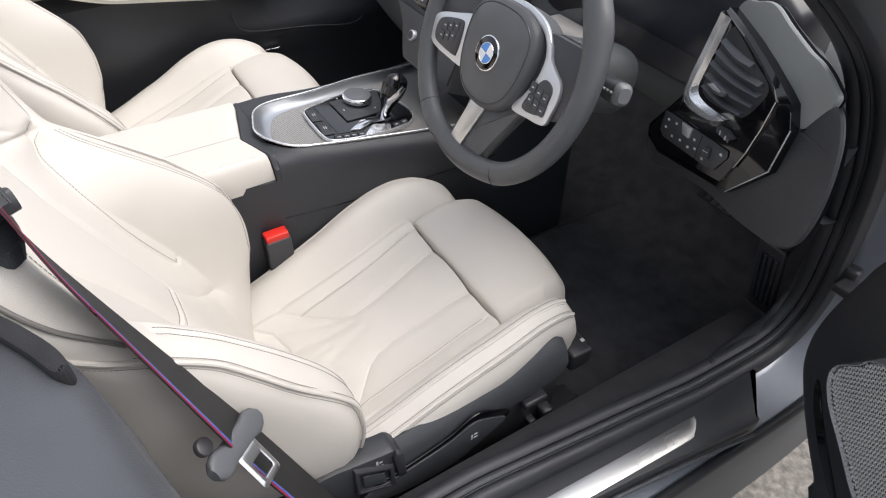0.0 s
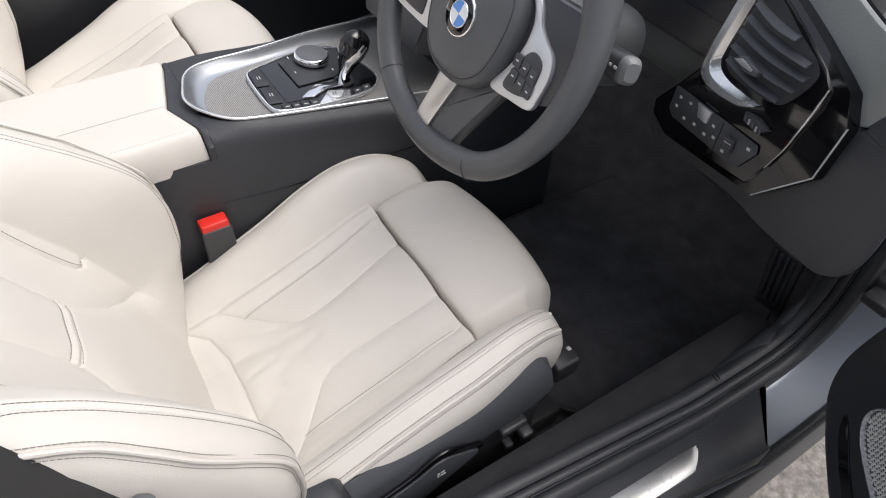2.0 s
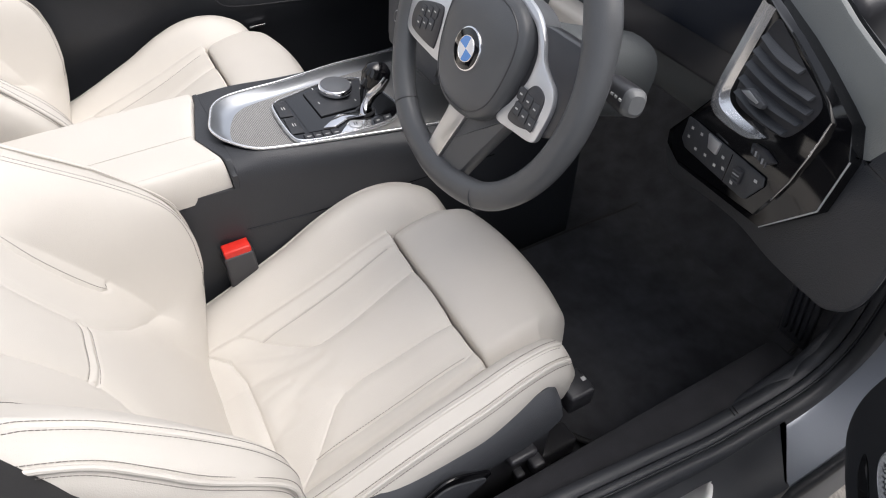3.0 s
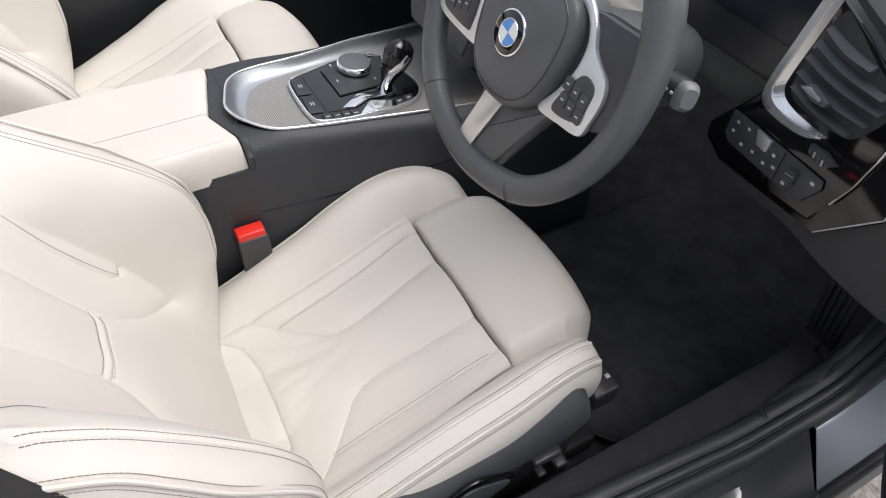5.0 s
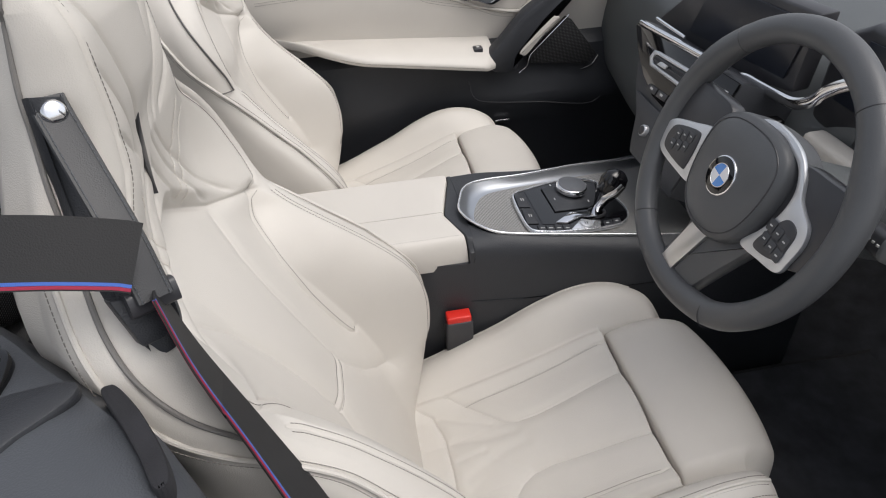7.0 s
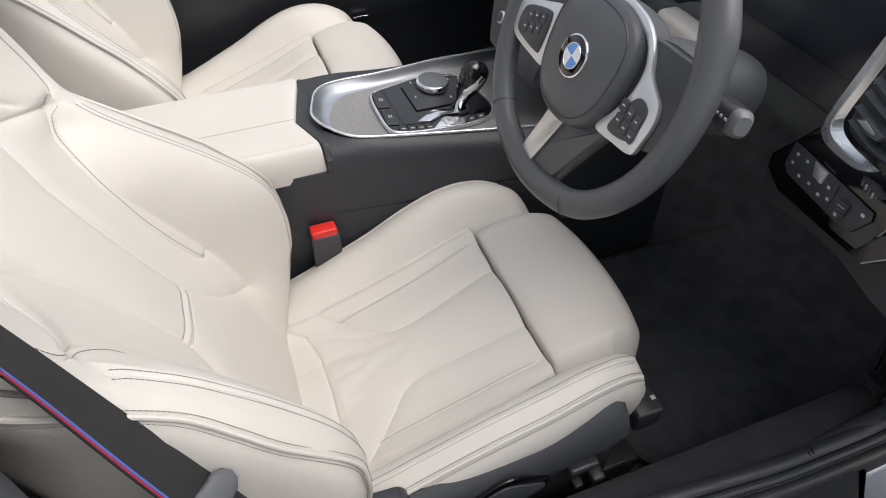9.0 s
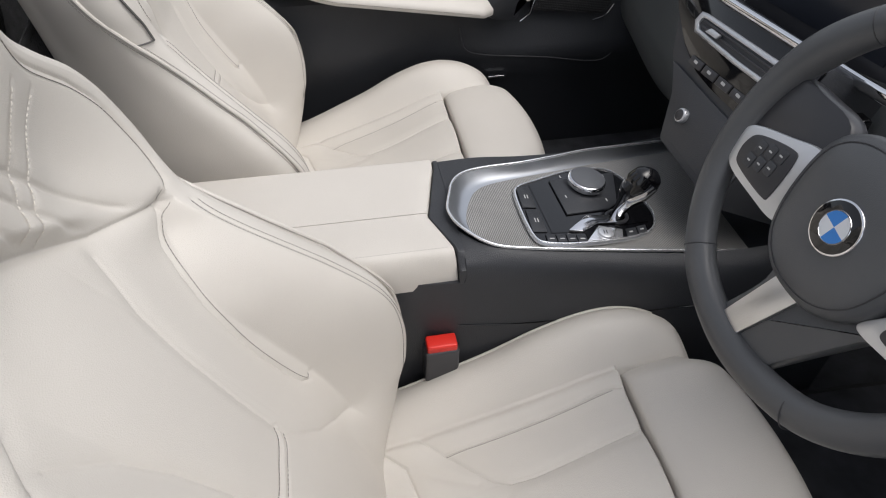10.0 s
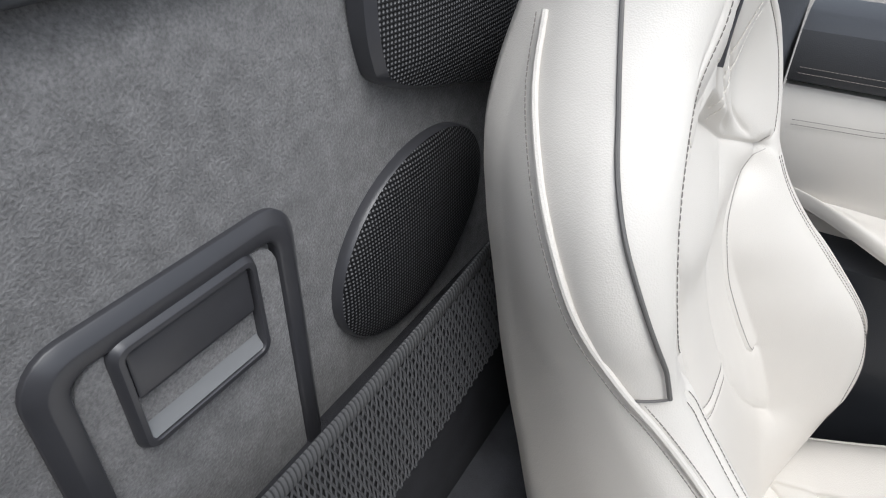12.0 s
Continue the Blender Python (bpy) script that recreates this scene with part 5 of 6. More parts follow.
slab("blade_badge_fill", [on_wheel(*lean(a, b), 0.0061) for a, b in rounded(-0.0055, 0.0055, -0.003, 0.003, 0.0008)], WN, 0.0005, BRIGHT_CHROME, wheel, "", 0)

column = thing("steering_column", (0.367, 0.55, 0.76), "dark grey steering column shroud with stalks", "steering column")
cl = smooth_line([on_wheel(0, -0.01, -0.03), on_wheel(0, -0.012, -0.08), on_wheel(0, -0.014, -0.14), on_wheel(0, -0.01, -0.24)], 24)
sheet("shroud", tube_places(cl, np.interp(np.linspace(0, 1, 24), [0, 0.3, 1], [0.050, 0.052, 0.050]), np.interp(np.linspace(0, 1, 24), [0, 0.3, 1], [0.046, 0.050, 0.052]), 28, (0, 0, 1), power=0.75), DASH_GREY, column, "dark grey plastic shroud", wrap_v=True, caps=True)
for s in (-1, 1):
    # a stubby stalk that ends in a flat grey cap
    root, tip_ = np.array([0.364 + s * 0.040, 0.560, 0.775]), np.array([0.364 + s * 0.140, 0.523, 0.803])
    way = (tip_ - root) / np.linalg.norm(tip_ - root)
    st = np.array([root + (tip_ - root) * k for k in np.linspace(0, 1, 24)])
    stalk = sheet("stalk", tube_places(st, np.interp(np.linspace(0, 1, 24), [0, 0.35, 0.5, 0.95, 1], [0.009, 0.009, 0.0125, 0.0135, 0.0125]), np.interp(np.linspace(0, 1, 24), [0, 0.35, 0.5, 0.95, 1], [0.008, 0.009, 0.015, 0.016, 0.015]), 20, (0, 0.3, 1), power=0.7), SATIN_BLACK, column, "black control stalk", wrap_v=True, caps=True)
    cap = np.array([tip_ + way * k for k in np.linspace(0.0005, 0.011, 8)])
    sheet("stalk_cap", tube_places(cap, np.interp(np.linspace(0, 1, 8), [0, 0.5, 1], [0.0130, 0.0120, 0.008]), np.interp(np.linspace(0, 1, 8), [0, 0.5, 1], [0.0155, 0.0145, 0.010]), 20, (0, 0.3, 1), power=0.7), STALK_GREY, stalk, "pale grey stalk end", wrap_v=True, caps=True)
    for k in range(3):
        block("stalk_mark", tuple(tip_ - way * (0.008 + 0.011 * k) + np.array([-0.002, -0.0150, 0.0035])), tuple(tip_ - way * (0.008 + 0.011 * k) + np.array([0.002, -0.0135, 0.0065])), WHITE_MARK, stalk, "", 0.0003)

# ---- dashboard ----
dash = thing("dashboard", (0.0, 0.9, 0.6), "dark grey dashboard with displays, vents and chrome strips", "dashboard")
face_y = curve_table([-0.74, -0.55, -0.32, -0.27, -0.22, -0.10, 0.05, 0.16, 0.40, 0.75], [0.70, 0.685, 0.655, 0.645, 0.668, 0.672, 0.672, 0.69, 0.72, 0.70])
face_lo = curve_table([-0.74, -0.30, -0.22, 0.08, 0.20, 0.45, 0.75], [0.50, 0.50, 0.54, 0.56, 0.64, 0.655, 0.64])
rows = []
for x in np.linspace(-0.735, 0.72, 70):
    y, lo = float(face_y(x)), float(face_lo(x))
    prof = [(y + 0.45, lo + 0.02), (y + 0.15, lo - 0.01), (y + 0.05, lo), (y + 0.015, lo + 0.03), (y + 0.002, lo + 0.08), (y, lo + 0.13), (y + 0.012, 0.755), (y + 0.035, 0.80), (y + 0.08, 0.838), (y + 0.16, 0.862), (y + 0.32, 0.885), (y + 0.60, 0.905)]
    rows.append([(x, a, b) for a, b in smooth_line(prof, 40)])
sheet("dash_shell", rows, DASH_GREY, dash, "dark grey soft dash skin")

vent_ring = disc("side_vent", (-0.640, 0.690, 0.800), (0.35, -0.9, 0.2), 0.045, 0.02, SATIN_BLACK, dash, "round black side vent", 40, 0.4)
for k in range(3):
    disc("vent_ring", tuple(np.array([-0.640, 0.690, 0.800]) + np.array([0.35, -0.9, 0.2]) * (0.0205 + 0.001 * k)), (0.35, -0.9, 0.2), 0.038 - 0.011 * k, 0.002, (GLOSS_BLACK, SOFT_BLACK, SATIN_BLACK)[k], vent_ring)
tube("dash_seam", [(x, float(face_y(x)) + 0.062, 0.8275) for x in np.linspace(-0.70, -0.28, 50)], 0.0009, SATIN_BLACK, dash, "fine seam of the dash skin", sides=6)

# middle stack: vents, climate buttons, knob
stk = lambda u, v, d=0.0: (u, 0.510 + 0.080 * v - 0.914 * d, 0.62 + 0.18 * v + 0.406 * d)
SN = (0, -0.914, 0.406)
stack = thing("climate_stack", (-0.05, 0.56, 0.62), "gloss black climate panel with chrome framed vents", "dashboard panel")
slab("stack_body", [stk(u, v, -0.15) for u, v in ((-0.070, -0.05), (0.10, -0.05), (0.10, 1.06), (-0.255, 0.97), (-0.255, 0.90), (-0.207, 0.71), (-0.163, 0.45), (-0.107, 0.27))], SN, 0.15, SOFT_BLACK, stack, "black panel body", 0.008)
slab("vent_panel", [stk(u, v, 0.0005) for u, v in ((-0.140, 0.584), (-0.083, 0.500), (-0.041, 0.490), (0.10, 0.52), (0.10, 1.03), (-0.10, 0.985), (-0.245, 0.94), (-0.250, 0.896), (-0.199, 0.726))], SN, 0.006, GLOSS_BLACK, stack, "gloss black vent panel", 0.002)
tube("chrome_strip", smooth_line([stk(-0.232, 0.945, 0.008), stk(-0.20, 0.960, 0.010), stk(-0.10, 0.998, 0.011), stk(0.06, 1.058, 0.010)], 40), 0.0045, BRIGHT_CHROME, stack, "bright chrome strip", rv=0.0065)
tube("chrome_strip", smooth_line([stk(-0.200, 1.050, 0.002), stk(-0.15, 1.055, 0.004), stk(-0.09, 1.058, 0.002)], 20), 0.0025, BRIGHT_CHROME, stack, "short chrome strip", rv=0.004)
vent_o, vent_i = [(-0.150, 0.756), (-0.146, 0.832), (-0.130, 0.848), (0.090, 0.935), (0.090, 0.760), (-0.024, 0.716), (-0.136, 0.694)], [(-0.136, 0.762), (-0.134, 0.806), (-0.124, 0.816), (0.082, 0.896), (0.082, 0.796), (-0.024, 0.752), (-0.126, 0.732)]
frame_band("vent_frame", vent_o, vent_i, lambda u, v, d: stk(u, v, 0.006 + d), 0.005, SATIN_SILVER, stack, "silver vent frame")
slab("vent_throat", [stk(u, v, 0.0066) for u, v in vent_i], SN, 0.0008, SATIN_BLACK, stack, "dark vent opening", 0)
for k in range(2):
    slab("vent_slat", [stk(u, v, 0.0075) for u, v in ((-0.130, 0.755 + 0.035 * k), (0.080, 0.826 + 0.040 * k), (0.080, 0.838 + 0.040 * k), (-0.130, 0.767 + 0.035 * k))], SN, 0.004, SATIN_BLACK, stack, "black vent slat", 0.001)
slab("vent_tab", [stk(u, v, 0.010) for u, v in ((-0.108, 0.752), (-0.080, 0.762), (-0.076, 0.800), (-0.100, 0.796))], SN, 0.005, SATIN_SILVER, stack, "silver vent tab", 0.001)
for k in range(5):
    slab("climate_button", [stk(u, v, 0.006) for u, v in ((-0.106 + 0.036 * k, 0.512 + 0.014 * k), (-0.074 + 0.036 * k, 0.525 + 0.014 * k), (-0.074 + 0.036 * k, 0.588 + 0.014 * k), (-0.106 + 0.036 * k, 0.574 + 0.014 * k))], SN, 0.003, SATIN_BLACK, stack, "black climate button", 0.0008)
    slab("button_mark", [stk(u, v, 0.0092) for u, v in rounded(-0.095 + 0.036 * k, -0.086 + 0.036 * k, 0.545 + 0.014 * k, 0.565 + 0.014 * k, 0.002)], SN, 0.0003, WHITE_MARK, stack, "", 0)
slab("radio_panel", [stk(u, v, 0.0005) for u, v in ((-0.068, 0.03), (0.10, 0.03), (0.10, 0.44), (-0.140, 0.44), (-0.100, 0.27))], SN, 0.004, SOFT_BLACK, stack, "black radio panel", 0.0015)
kn = disc("volume_knob", stk(-0.047, 0.225, 0.004), SN, 0.0105, 0.009, SATIN_SILVER, stack, "round silver volume knob")
disc("knob_face", stk(-0.047, 0.225, 0.0128), SN, 0.0080, 0.001, SATIN_BLACK, kn)

# centre display
display = thing("centre_display", (-0.05, 0.70, 0.75), "wide dark centre display angled to the driver", "display")
slab("display_housing", [(-0.141, 0.650, 0.902), (-0.238, 0.650, 0.823), (-0.307, 0.650, 0.770), (-0.250, 0.650, 0.755), (-0.094, 0.650, 0.765), (0.051, 0.650, 0.785), (0.135, 0.650, 0.800), (0.150, 0.650, 0.921), (0.0, 0.650, 0.913)], (0, 1, 0.1), 0.03, SATIN_BLACK, display, "black display housing", 0.004)
slab("display_glass", [(-0.122, 0.6485, 0.890), (-0.171, 0.6485, 0.792), (-0.036, 0.6485, 0.802), (0.115, 0.6485, 0.815), (0.142, 0.6485, 0.907), (0.03, 0.6485, 0.902)], (0, -1, 0.0), 0.003, SCREEN, display, "dark display glass", 0.001)
# instrument binnacle
binnacle = thing("instrument_display", (0.34, 0.70, 0.76), "dark instrument display behind the steering wheel", "display")
slab("binnacle_body", [(0.125, 0.70, 0.745), (0.60, 0.70, 0.745), (0.60, 0.70, 0.90), (0.56, 0.70, 0.925), (0.19, 0.70, 0.915), (0.13, 0.70, 0.88)], (0, 1, 0.15), 0.10, SATIN_BLACK, binnacle, "black binnacle", 0.01)
slab("instrument_glass", [(0.17, 0.697, 0.80), (0.53, 0.697, 0.80), (0.545, 0.697, 0.885), (0.52, 0.697, 0.905), (0.20, 0.697, 0.897)], (0, -1, 0.15), 0.003, SCREEN, binnacle, "dark instrument glass", 0.001)
tube("chrome_strip", smooth_line([(0.006, 0.638, 0.770), (0.038, 0.638, 0.785), (0.080, 0.638, 0.789), (0.125, 0.638, 0.793), (0.165, 0.638, 0.799), (0.195, 0.638, 0.815), (0.214, 0.638, 0.836), (0.238, 0.640, 0.856), (0.265, 0.645, 0.872)], 50), 0.005, BRIGHT_CHROME, binnacle, "bright chrome strip", rv=0.009)
block("ivory_knee_pad", (0.17, 0.66, 0.66), (0.30, 0.70, 0.755), IVORY, binnacle, "ivory leather pad beside the column", 0.01)
block("lower_slot", (-0.04, 0.64, 0.70), (0.12, 0.67, 0.745), GLOSS_BLACK, binnacle, "gloss black lower panel", 0.004)
tube("slot_trim", [(-0.045, 0.638, 0.742), (0.04, 0.638, 0.738), (0.12, 0.638, 0.732)], 0.003, SATIN_SILVER, binnacle, "thin silver trim")

# dash top speaker
tw = thing("dash_speaker", (0.05, 0.86, 0.88), "small mesh speaker in the dash top", "speaker")
disc("mesh", (0.10, 0.93, 0.884), (0, -0.1, 1), 0.05, 0.006, SPEAKER_CLOTH, tw, "", 40)

# vent pod with light switches, right of the wheel
pod = thing("driver_vent_pod", (0.58, 0.65, 0.65), "gloss black vent pod with silver trim and light switches", "air vent")
PN = Vector((-0.45, -0.89, 0.10)).normalized()
PO = Vector((0.519, 0.657, 0.762))
E1 = Vector((0.205, -0.095, 0.074)).normalized()
E1 = (E1 - PN * E1.dot(PN)).normalized()
E2 = PN.cross(E1) * -1
E2 = E2 if E2.z > 0 else -E2


uv = lambda u, v, d=0.0: tuple(PO + E1 * u + E2 * v + PN * d)
end_line = smooth_line([(0.0, 0.06), (0.035, 0.131), (0.075, 0.139), (0.110, 0.138), (0.150, 0.118), (0.195, 0.097), (0.222, 0.087), (0.250, 0.070), (0.262, 0.053), (0.222, 0.010), (0.15, -0.02), (0.04, -0.01)], 90, True)
slab("dash_end", [uv(u, v, -0.020) for u, v in end_line], PN, 0.008, SKYLIT_DASH, pod, "dark grey soft dash end", 0.003)
lower_end = smooth_line([(0.215, 0.010), (0.222, 0.0145), (0.262, 0.050), (0.283, 0.030), (0.291, -0.010), (0.287, -0.060), (0.272, -0.098), (0.245, -0.116), (0.219, -0.119), (0.150, -0.118), (0.070, -0.110), (-0.03, -0.114), (-0.105, -0.122), (-0.135, -0.108), (-0.128, -0.080), (0.06, -0.06)], 90, True)
slab("lower_dash_end", [uv(u, v, -0.019) for u, v in lower_end], PN, 0.008, CONSOLE_BLACK, pod, "black lower dash end", 0.004)
for line in (end_line, lower_end):
    slab("dash_end_body", [uv(u, v, -0.025) for u, v in line.mean(0) + (line - line.mean(0)) * 0.97], (-0.50, 0.87, -0.35), 0.20, CONSOLE_BLACK, pod, "black dash end body", 0)
# gloss black face: an outer chamfered step and a raised inner field
outer_face = [(0.035, 0.128), (0.066, 0.115), (0.108, 0.097), (0.148, 0.077), (0.190, 0.054), (0.210, 0.042), (0.222, 0.014), (0.205, -0.038), (0.131, -0.088), (-0.074, -0.094), (-0.115, -0.079), (-0.117, -0.056), (-0.062, -0.019), (-0.026, 0.007), (-0.012, 0.030), (0.004, 0.077)]
inner_face = [(0.038, 0.124), (0.066, 0.111), (0.106, 0.093), (0.144, 0.073), (0.178, 0.053), (0.193, 0.039), (0.190, 0.020), (0.164, -0.027), (0.124, -0.078), (-0.070, -0.087), (-0.107, -0.075), (-0.109, -0.058), (-0.058, -0.022), (-0.022, 0.005), (-0.008, 0.029), (0.007, 0.075)]
sheet("pod_step", [[uv(a + (c - a) * k, b + (e - b) * k, h) for k, h in ((0, -0.018), (0, -0.002), (0.02, 0.0), (0.98, 0.0035), (1.0, 0.0065))] for (a, b), (c, e) in zip(outer_face, inner_face)], GLOSS_BLACK, pod, "gloss black chamfer", wrap_u=True)
slab("pod_face", [uv(u, v, -0.004) for u, v in inner_face], PN, 0.0100, GLOSS_BLACK, pod, "gloss black pod face", 0.0012)
tube("pod_edge", [uv(u, v, 0.0062) for u, v in ((0.1925, 0.039), (0.180, 0.006), (0.164, -0.0265), (0.146, -0.052))], 0.0010, BRIGHT_CHROME, pod, "fine bright edge", up=tuple(PN), sides=6)
tube("pod_rim", [uv(u, v, -0.0008) for u, v in ((0.222, 0.014), (0.205, -0.038), (0.131, -0.088))], 0.0009, SATIN_SILVER, pod, "fine grey edge", up=tuple(PN), sides=6)
# silver L: broad at the bend, tapering to its tips
l_out = smooth_line([(0.037, 0.123), (0.010, 0.067), (-0.008, 0.030), (-0.014, 0.012), (-0.009, -0.001), (0.017, -0.009), (0.074, -0.011), (0.107, -0.003)], 60)
l_in = smooth_line([(0.057, 0.115), (0.030, 0.059), (0.019, 0.035), (0.016, 0.023), (0.024, 0.013), (0.048, 0.006), (0.080, 0.002), (0.108, -0.001)], 60)
rows = []
for (a, b), (c, e) in zip(l_out, l_in):
    rows.append([uv(a + (c - a) * k, b + (e - b) * k, 0.005 + h) for k, h in ((0, 0.0), (0.0, 0.0055), (0.12, 0.0075), (0.55, 0.0065), (0.60, 0.0045), (0.95, 0.0015), (1.0, 0.0))])
sheet("silver_trim", rows, BRIGHT_RIM, pod, "satin silver L shaped trim")
throat = smooth_line([(0.062, 0.104), (0.088, 0.098), (0.130, 0.075), (0.168, 0.055), (0.172, 0.040), (0.145, 0.013), (0.120, 0.007), (0.050, 0.012), (0.028, 0.024), (0.034, 0.050)], 50, True)
slab("vent_throat", [uv(u, v, 0.0062) for u, v in throat], PN, 0.0006, SATIN_BLACK, pod, "dark vent opening", 0)
for a, b, c, e in ((0.056, 0.090, 0.135, 0.070), (0.047, 0.075, 0.162, 0.052), (0.040, 0.060, 0.165, 0.040), (0.035, 0.044, 0.156, 0.027), (0.034, 0.029, 0.138, 0.013)):
    line = [Vector(uv(a + (c - a) * k, b + (e - b) * k - 0.003 * math.sin(math.pi * k), 0.0085)) for k in np.linspace(0, 1, 9)]
    rows = []
    for i, p in enumerate(line):
        half = 0.0036 * (0.55 + 0.45 * math.sin(math.pi * min(max(i / 8, 0.12), 0.88)))
        rows.append([p + E2 * half * k + PN * h for k, h in ((-1.0, 0.0035), (-0.9, 0.0050), (0.9, -0.0005), (1.0, -0.0020), (0.9, -0.0030), (-0.9, 0.0012))])
    sheet("vent_slat", [[tuple(q) for q in r] for r in rows], SOFT_BLACK, pod, "dark grey vent slat", wrap_v=True, caps=True)
slab("vent_tab", [uv(u, v, 0.0125) for u, v in ((0.054, 0.034), (0.074, 0.040), (0.105, 0.031), (0.101, 0.025), (0.080, 0.0255))], PN, 0.006, GREY_PLASTIC, pod, "grey vent tab", 0.0015)
slab("tab_face", [uv(u, v, 0.0186) for u, v in ((0.060, 0.0340), (0.074, 0.0375), (0.096, 0.0310), (0.094, 0.0285), (0.078, 0.0300))], PN, 0.001, SATIN_SILVER, pod, "silver tab face", 0.0003)
slab("light_panel", [uv(u, v, 0.0062) for u, v in ((-0.060, -0.026), (-0.040, -0.026), (0.128, -0.036), (0.130, -0.045), (0.106, -0.068), (0.098, -0.070), (-0.052, -0.064), (-0.066, -0.056))], PN, 0.0028, SOFT_BLACK, pod, "black light switch panel", 0.0015)
for u, v in ((-0.047, -0.048), (-0.016, -0.036), (-0.022, -0.056), (0.004, -0.055), (0.044, -0.044), (0.050, -0.055), (0.074, -0.062), (0.117, -0.044), (-0.042, -0.036), (0.030, -0.058)):
    slab("switch_mark", [uv(u + a, v + b, 0.0091) for a, b in ((-0.0030, -0.0016), (0.0030, -0.0016), (0.0030, 0.0016), (-0.0030, 0.0016))], PN, 0.0003, WHITE_MARK, pod, "small white symbol", 0)
slab("silver_button", [uv(u, v, 0.0088) for u, v in ((0.004, -0.0285), (0.035, -0.031), (0.030, -0.046), (0.010, -0.0445))], PN, 0.0034, SATIN_SILVER, pod, "silver light button", 0.001)
tube("panel_joint", [uv(0.062, -0.034, 0.0092), uv(0.056, -0.067, 0.0092)], 0.0005, GLOSS_BLACK, pod, "fine joint", sides=5)
dimmer = slab("dimmer_wheel", [uv(u, v, 0.0085) for u, v in ((0.080, -0.042), (0.094, -0.043), (0.092, -0.058), (0.078, -0.058))], PN, 0.005, SATIN_BLACK, pod, "ribbed dimmer wheel", 0.0015)
for k in range(4):
    slab("rib", [uv(0.0795 + u, -0.0445 - 0.0036 * k + v, 0.0135) for u, v in ((0, 0), (0.013, 0), (0.013, -0.0012), (0, -0.0012))], PN, 0.0010, SATIN_SILVER if k == 1 else GREY_PLASTIC, dimmer, "", 0)
roller = slab("vent_roller", [uv(u, v, 0.0060) for u, v in ((0.096, -0.010), (0.118, -0.010), (0.141, -0.0165), (0.124, -0.0245), (0.097, -0.020))], PN, 0.0070, SATIN_BLACK, pod, "black vent roller", 0.002)
for k in range(5):
    slab("rib", [uv(0.101 + 0.0072 * k + u, -0.0135 - 0.0014 * k + v, 0.0130) for u, v in ((0, 0), (0.0022, 0), (0.0022, -0.0055), (0, -0.0055))], PN, 0.0010, SATIN_SILVER if k % 2 else GREY_PLASTIC, roller, "", 0)

# ---- footwell ----
mat_ = thing("floor_mat", (0.38, 0.75, 0.2), "black carpet floor mat with bound edge", "floor mat")
mo = smooth_line([(0.20, 0.46), (0.38, 0.45), (0.49, 0.468), (0.551, 0.499), (0.600, 0.540), (0.625, 0.62), (0.63, 0.90), (0.56, 1.02), (0.22, 1.04), (0.18, 0.90), (0.18, 0.55)], 60, True)
slab("carpet", [(x, y, 0.212) for x, y in mo], (0, 0, 1), 0.008, CARPET, mat_, "", 0.002)
tube("mat_binding", [(x, y, 0.217) for x, y in mo], 0.005, BELT_CLOTH, mat_, "black bound edge", closed=True, sides=8)
for name, x, y, z, w, h in (("accelerator_pedal", 0.642, 0.838, 0.425, 0.050, 0.19), ("brake_pedal", 0.42, 0.99, 0.40, 0.09, 0.06)):
    ped = thing(name, (x, y, z), "black " + ("accelerator" if w < 0.06 else "brake") + " pedal with rubber ribs", "pedal", "pedals")
    turn = pose(0, 0, 0, 17 if w < 0.06 else -38, 0, 0).to_3x3()
    block("pad", (x - w / 2, y - 0.006, z - h / 2), (x + w / 2, y + 0.006, z + h / 2), SATIN_BLACK, ped, "", 0.004, turn)
    for k in range(4):
        off = (k - 1.5) * (w / 5)
        block("rib", (x + off - 0.003, y - 0.012, z - h * 0.36), (x + off + 0.003, y - 0.004, z + h * 0.36), RUBBER, ped, "", 0.002, turn)
    tube("arm", [(x, y + 0.006, z + h * 0.2), (x, y + 0.07, z + 0.10), (x, y + 0.12, z + 0.24)], 0.008, SATIN_BLACK, ped)

# ---- seat side cover with switches (driver's seat) ----
cover = thing("seat_side_cover", (0.62, 0.2, 0.3), "black plastic seat side cover with adjusting switches", "seat trim")
prof_y = [(-0.04, 0.425, 0.30), (0.05, 0.433, 0.31), (0.12, 0.440, 0.32), (0.19, 0.449, 0.335), (0.25, 0.457, 0.37), (0.30, 0.464, 0.402), (0.35, 0.478, 0.408), (0.385, 0.487, 0.418), (0.402, 0.478, 0.432)]
rows = []
for y, zt, zb in smooth_line(prof_y, 40):
    rows.append([(0.588, y, zt + 0.008), (0.603, y, zt + 0.011), (0.614, y, zt + 0.002), (0.620, y, zt - 0.010), (0.624, y, (zt + zb) / 2), (0.621, y, zb + 0.006), (0.612, y, zb), (0.588, y, zb)])
sheet("cover_shell", rows, SOFT_BLACK, cover, wrap_v=True, caps=True)
rows = [[(0.580, y, zt - 0.02), (0.606, y, zt - 0.02), (0.609, y, zt - 0.06), (0.606, y, 0.262), (0.596, y, 0.250), (0.580, y, 0.250)] for y, zt, zb in smooth_line(prof_y, 24)]
sheet("lower_cover", rows, SATIN_BLACK, cover, "black recessed lower cover", wrap_v=True, caps=True)
inlay = [(0.298, 0.409), (0.272, 0.434), (0.236, 0.450), (0.192, 0.428), (0.12, 0.412), (0.06, 0.404), (0.05, 0.375), (0.12, 0.348), (0.20, 0.350), (0.25, 0.376)]
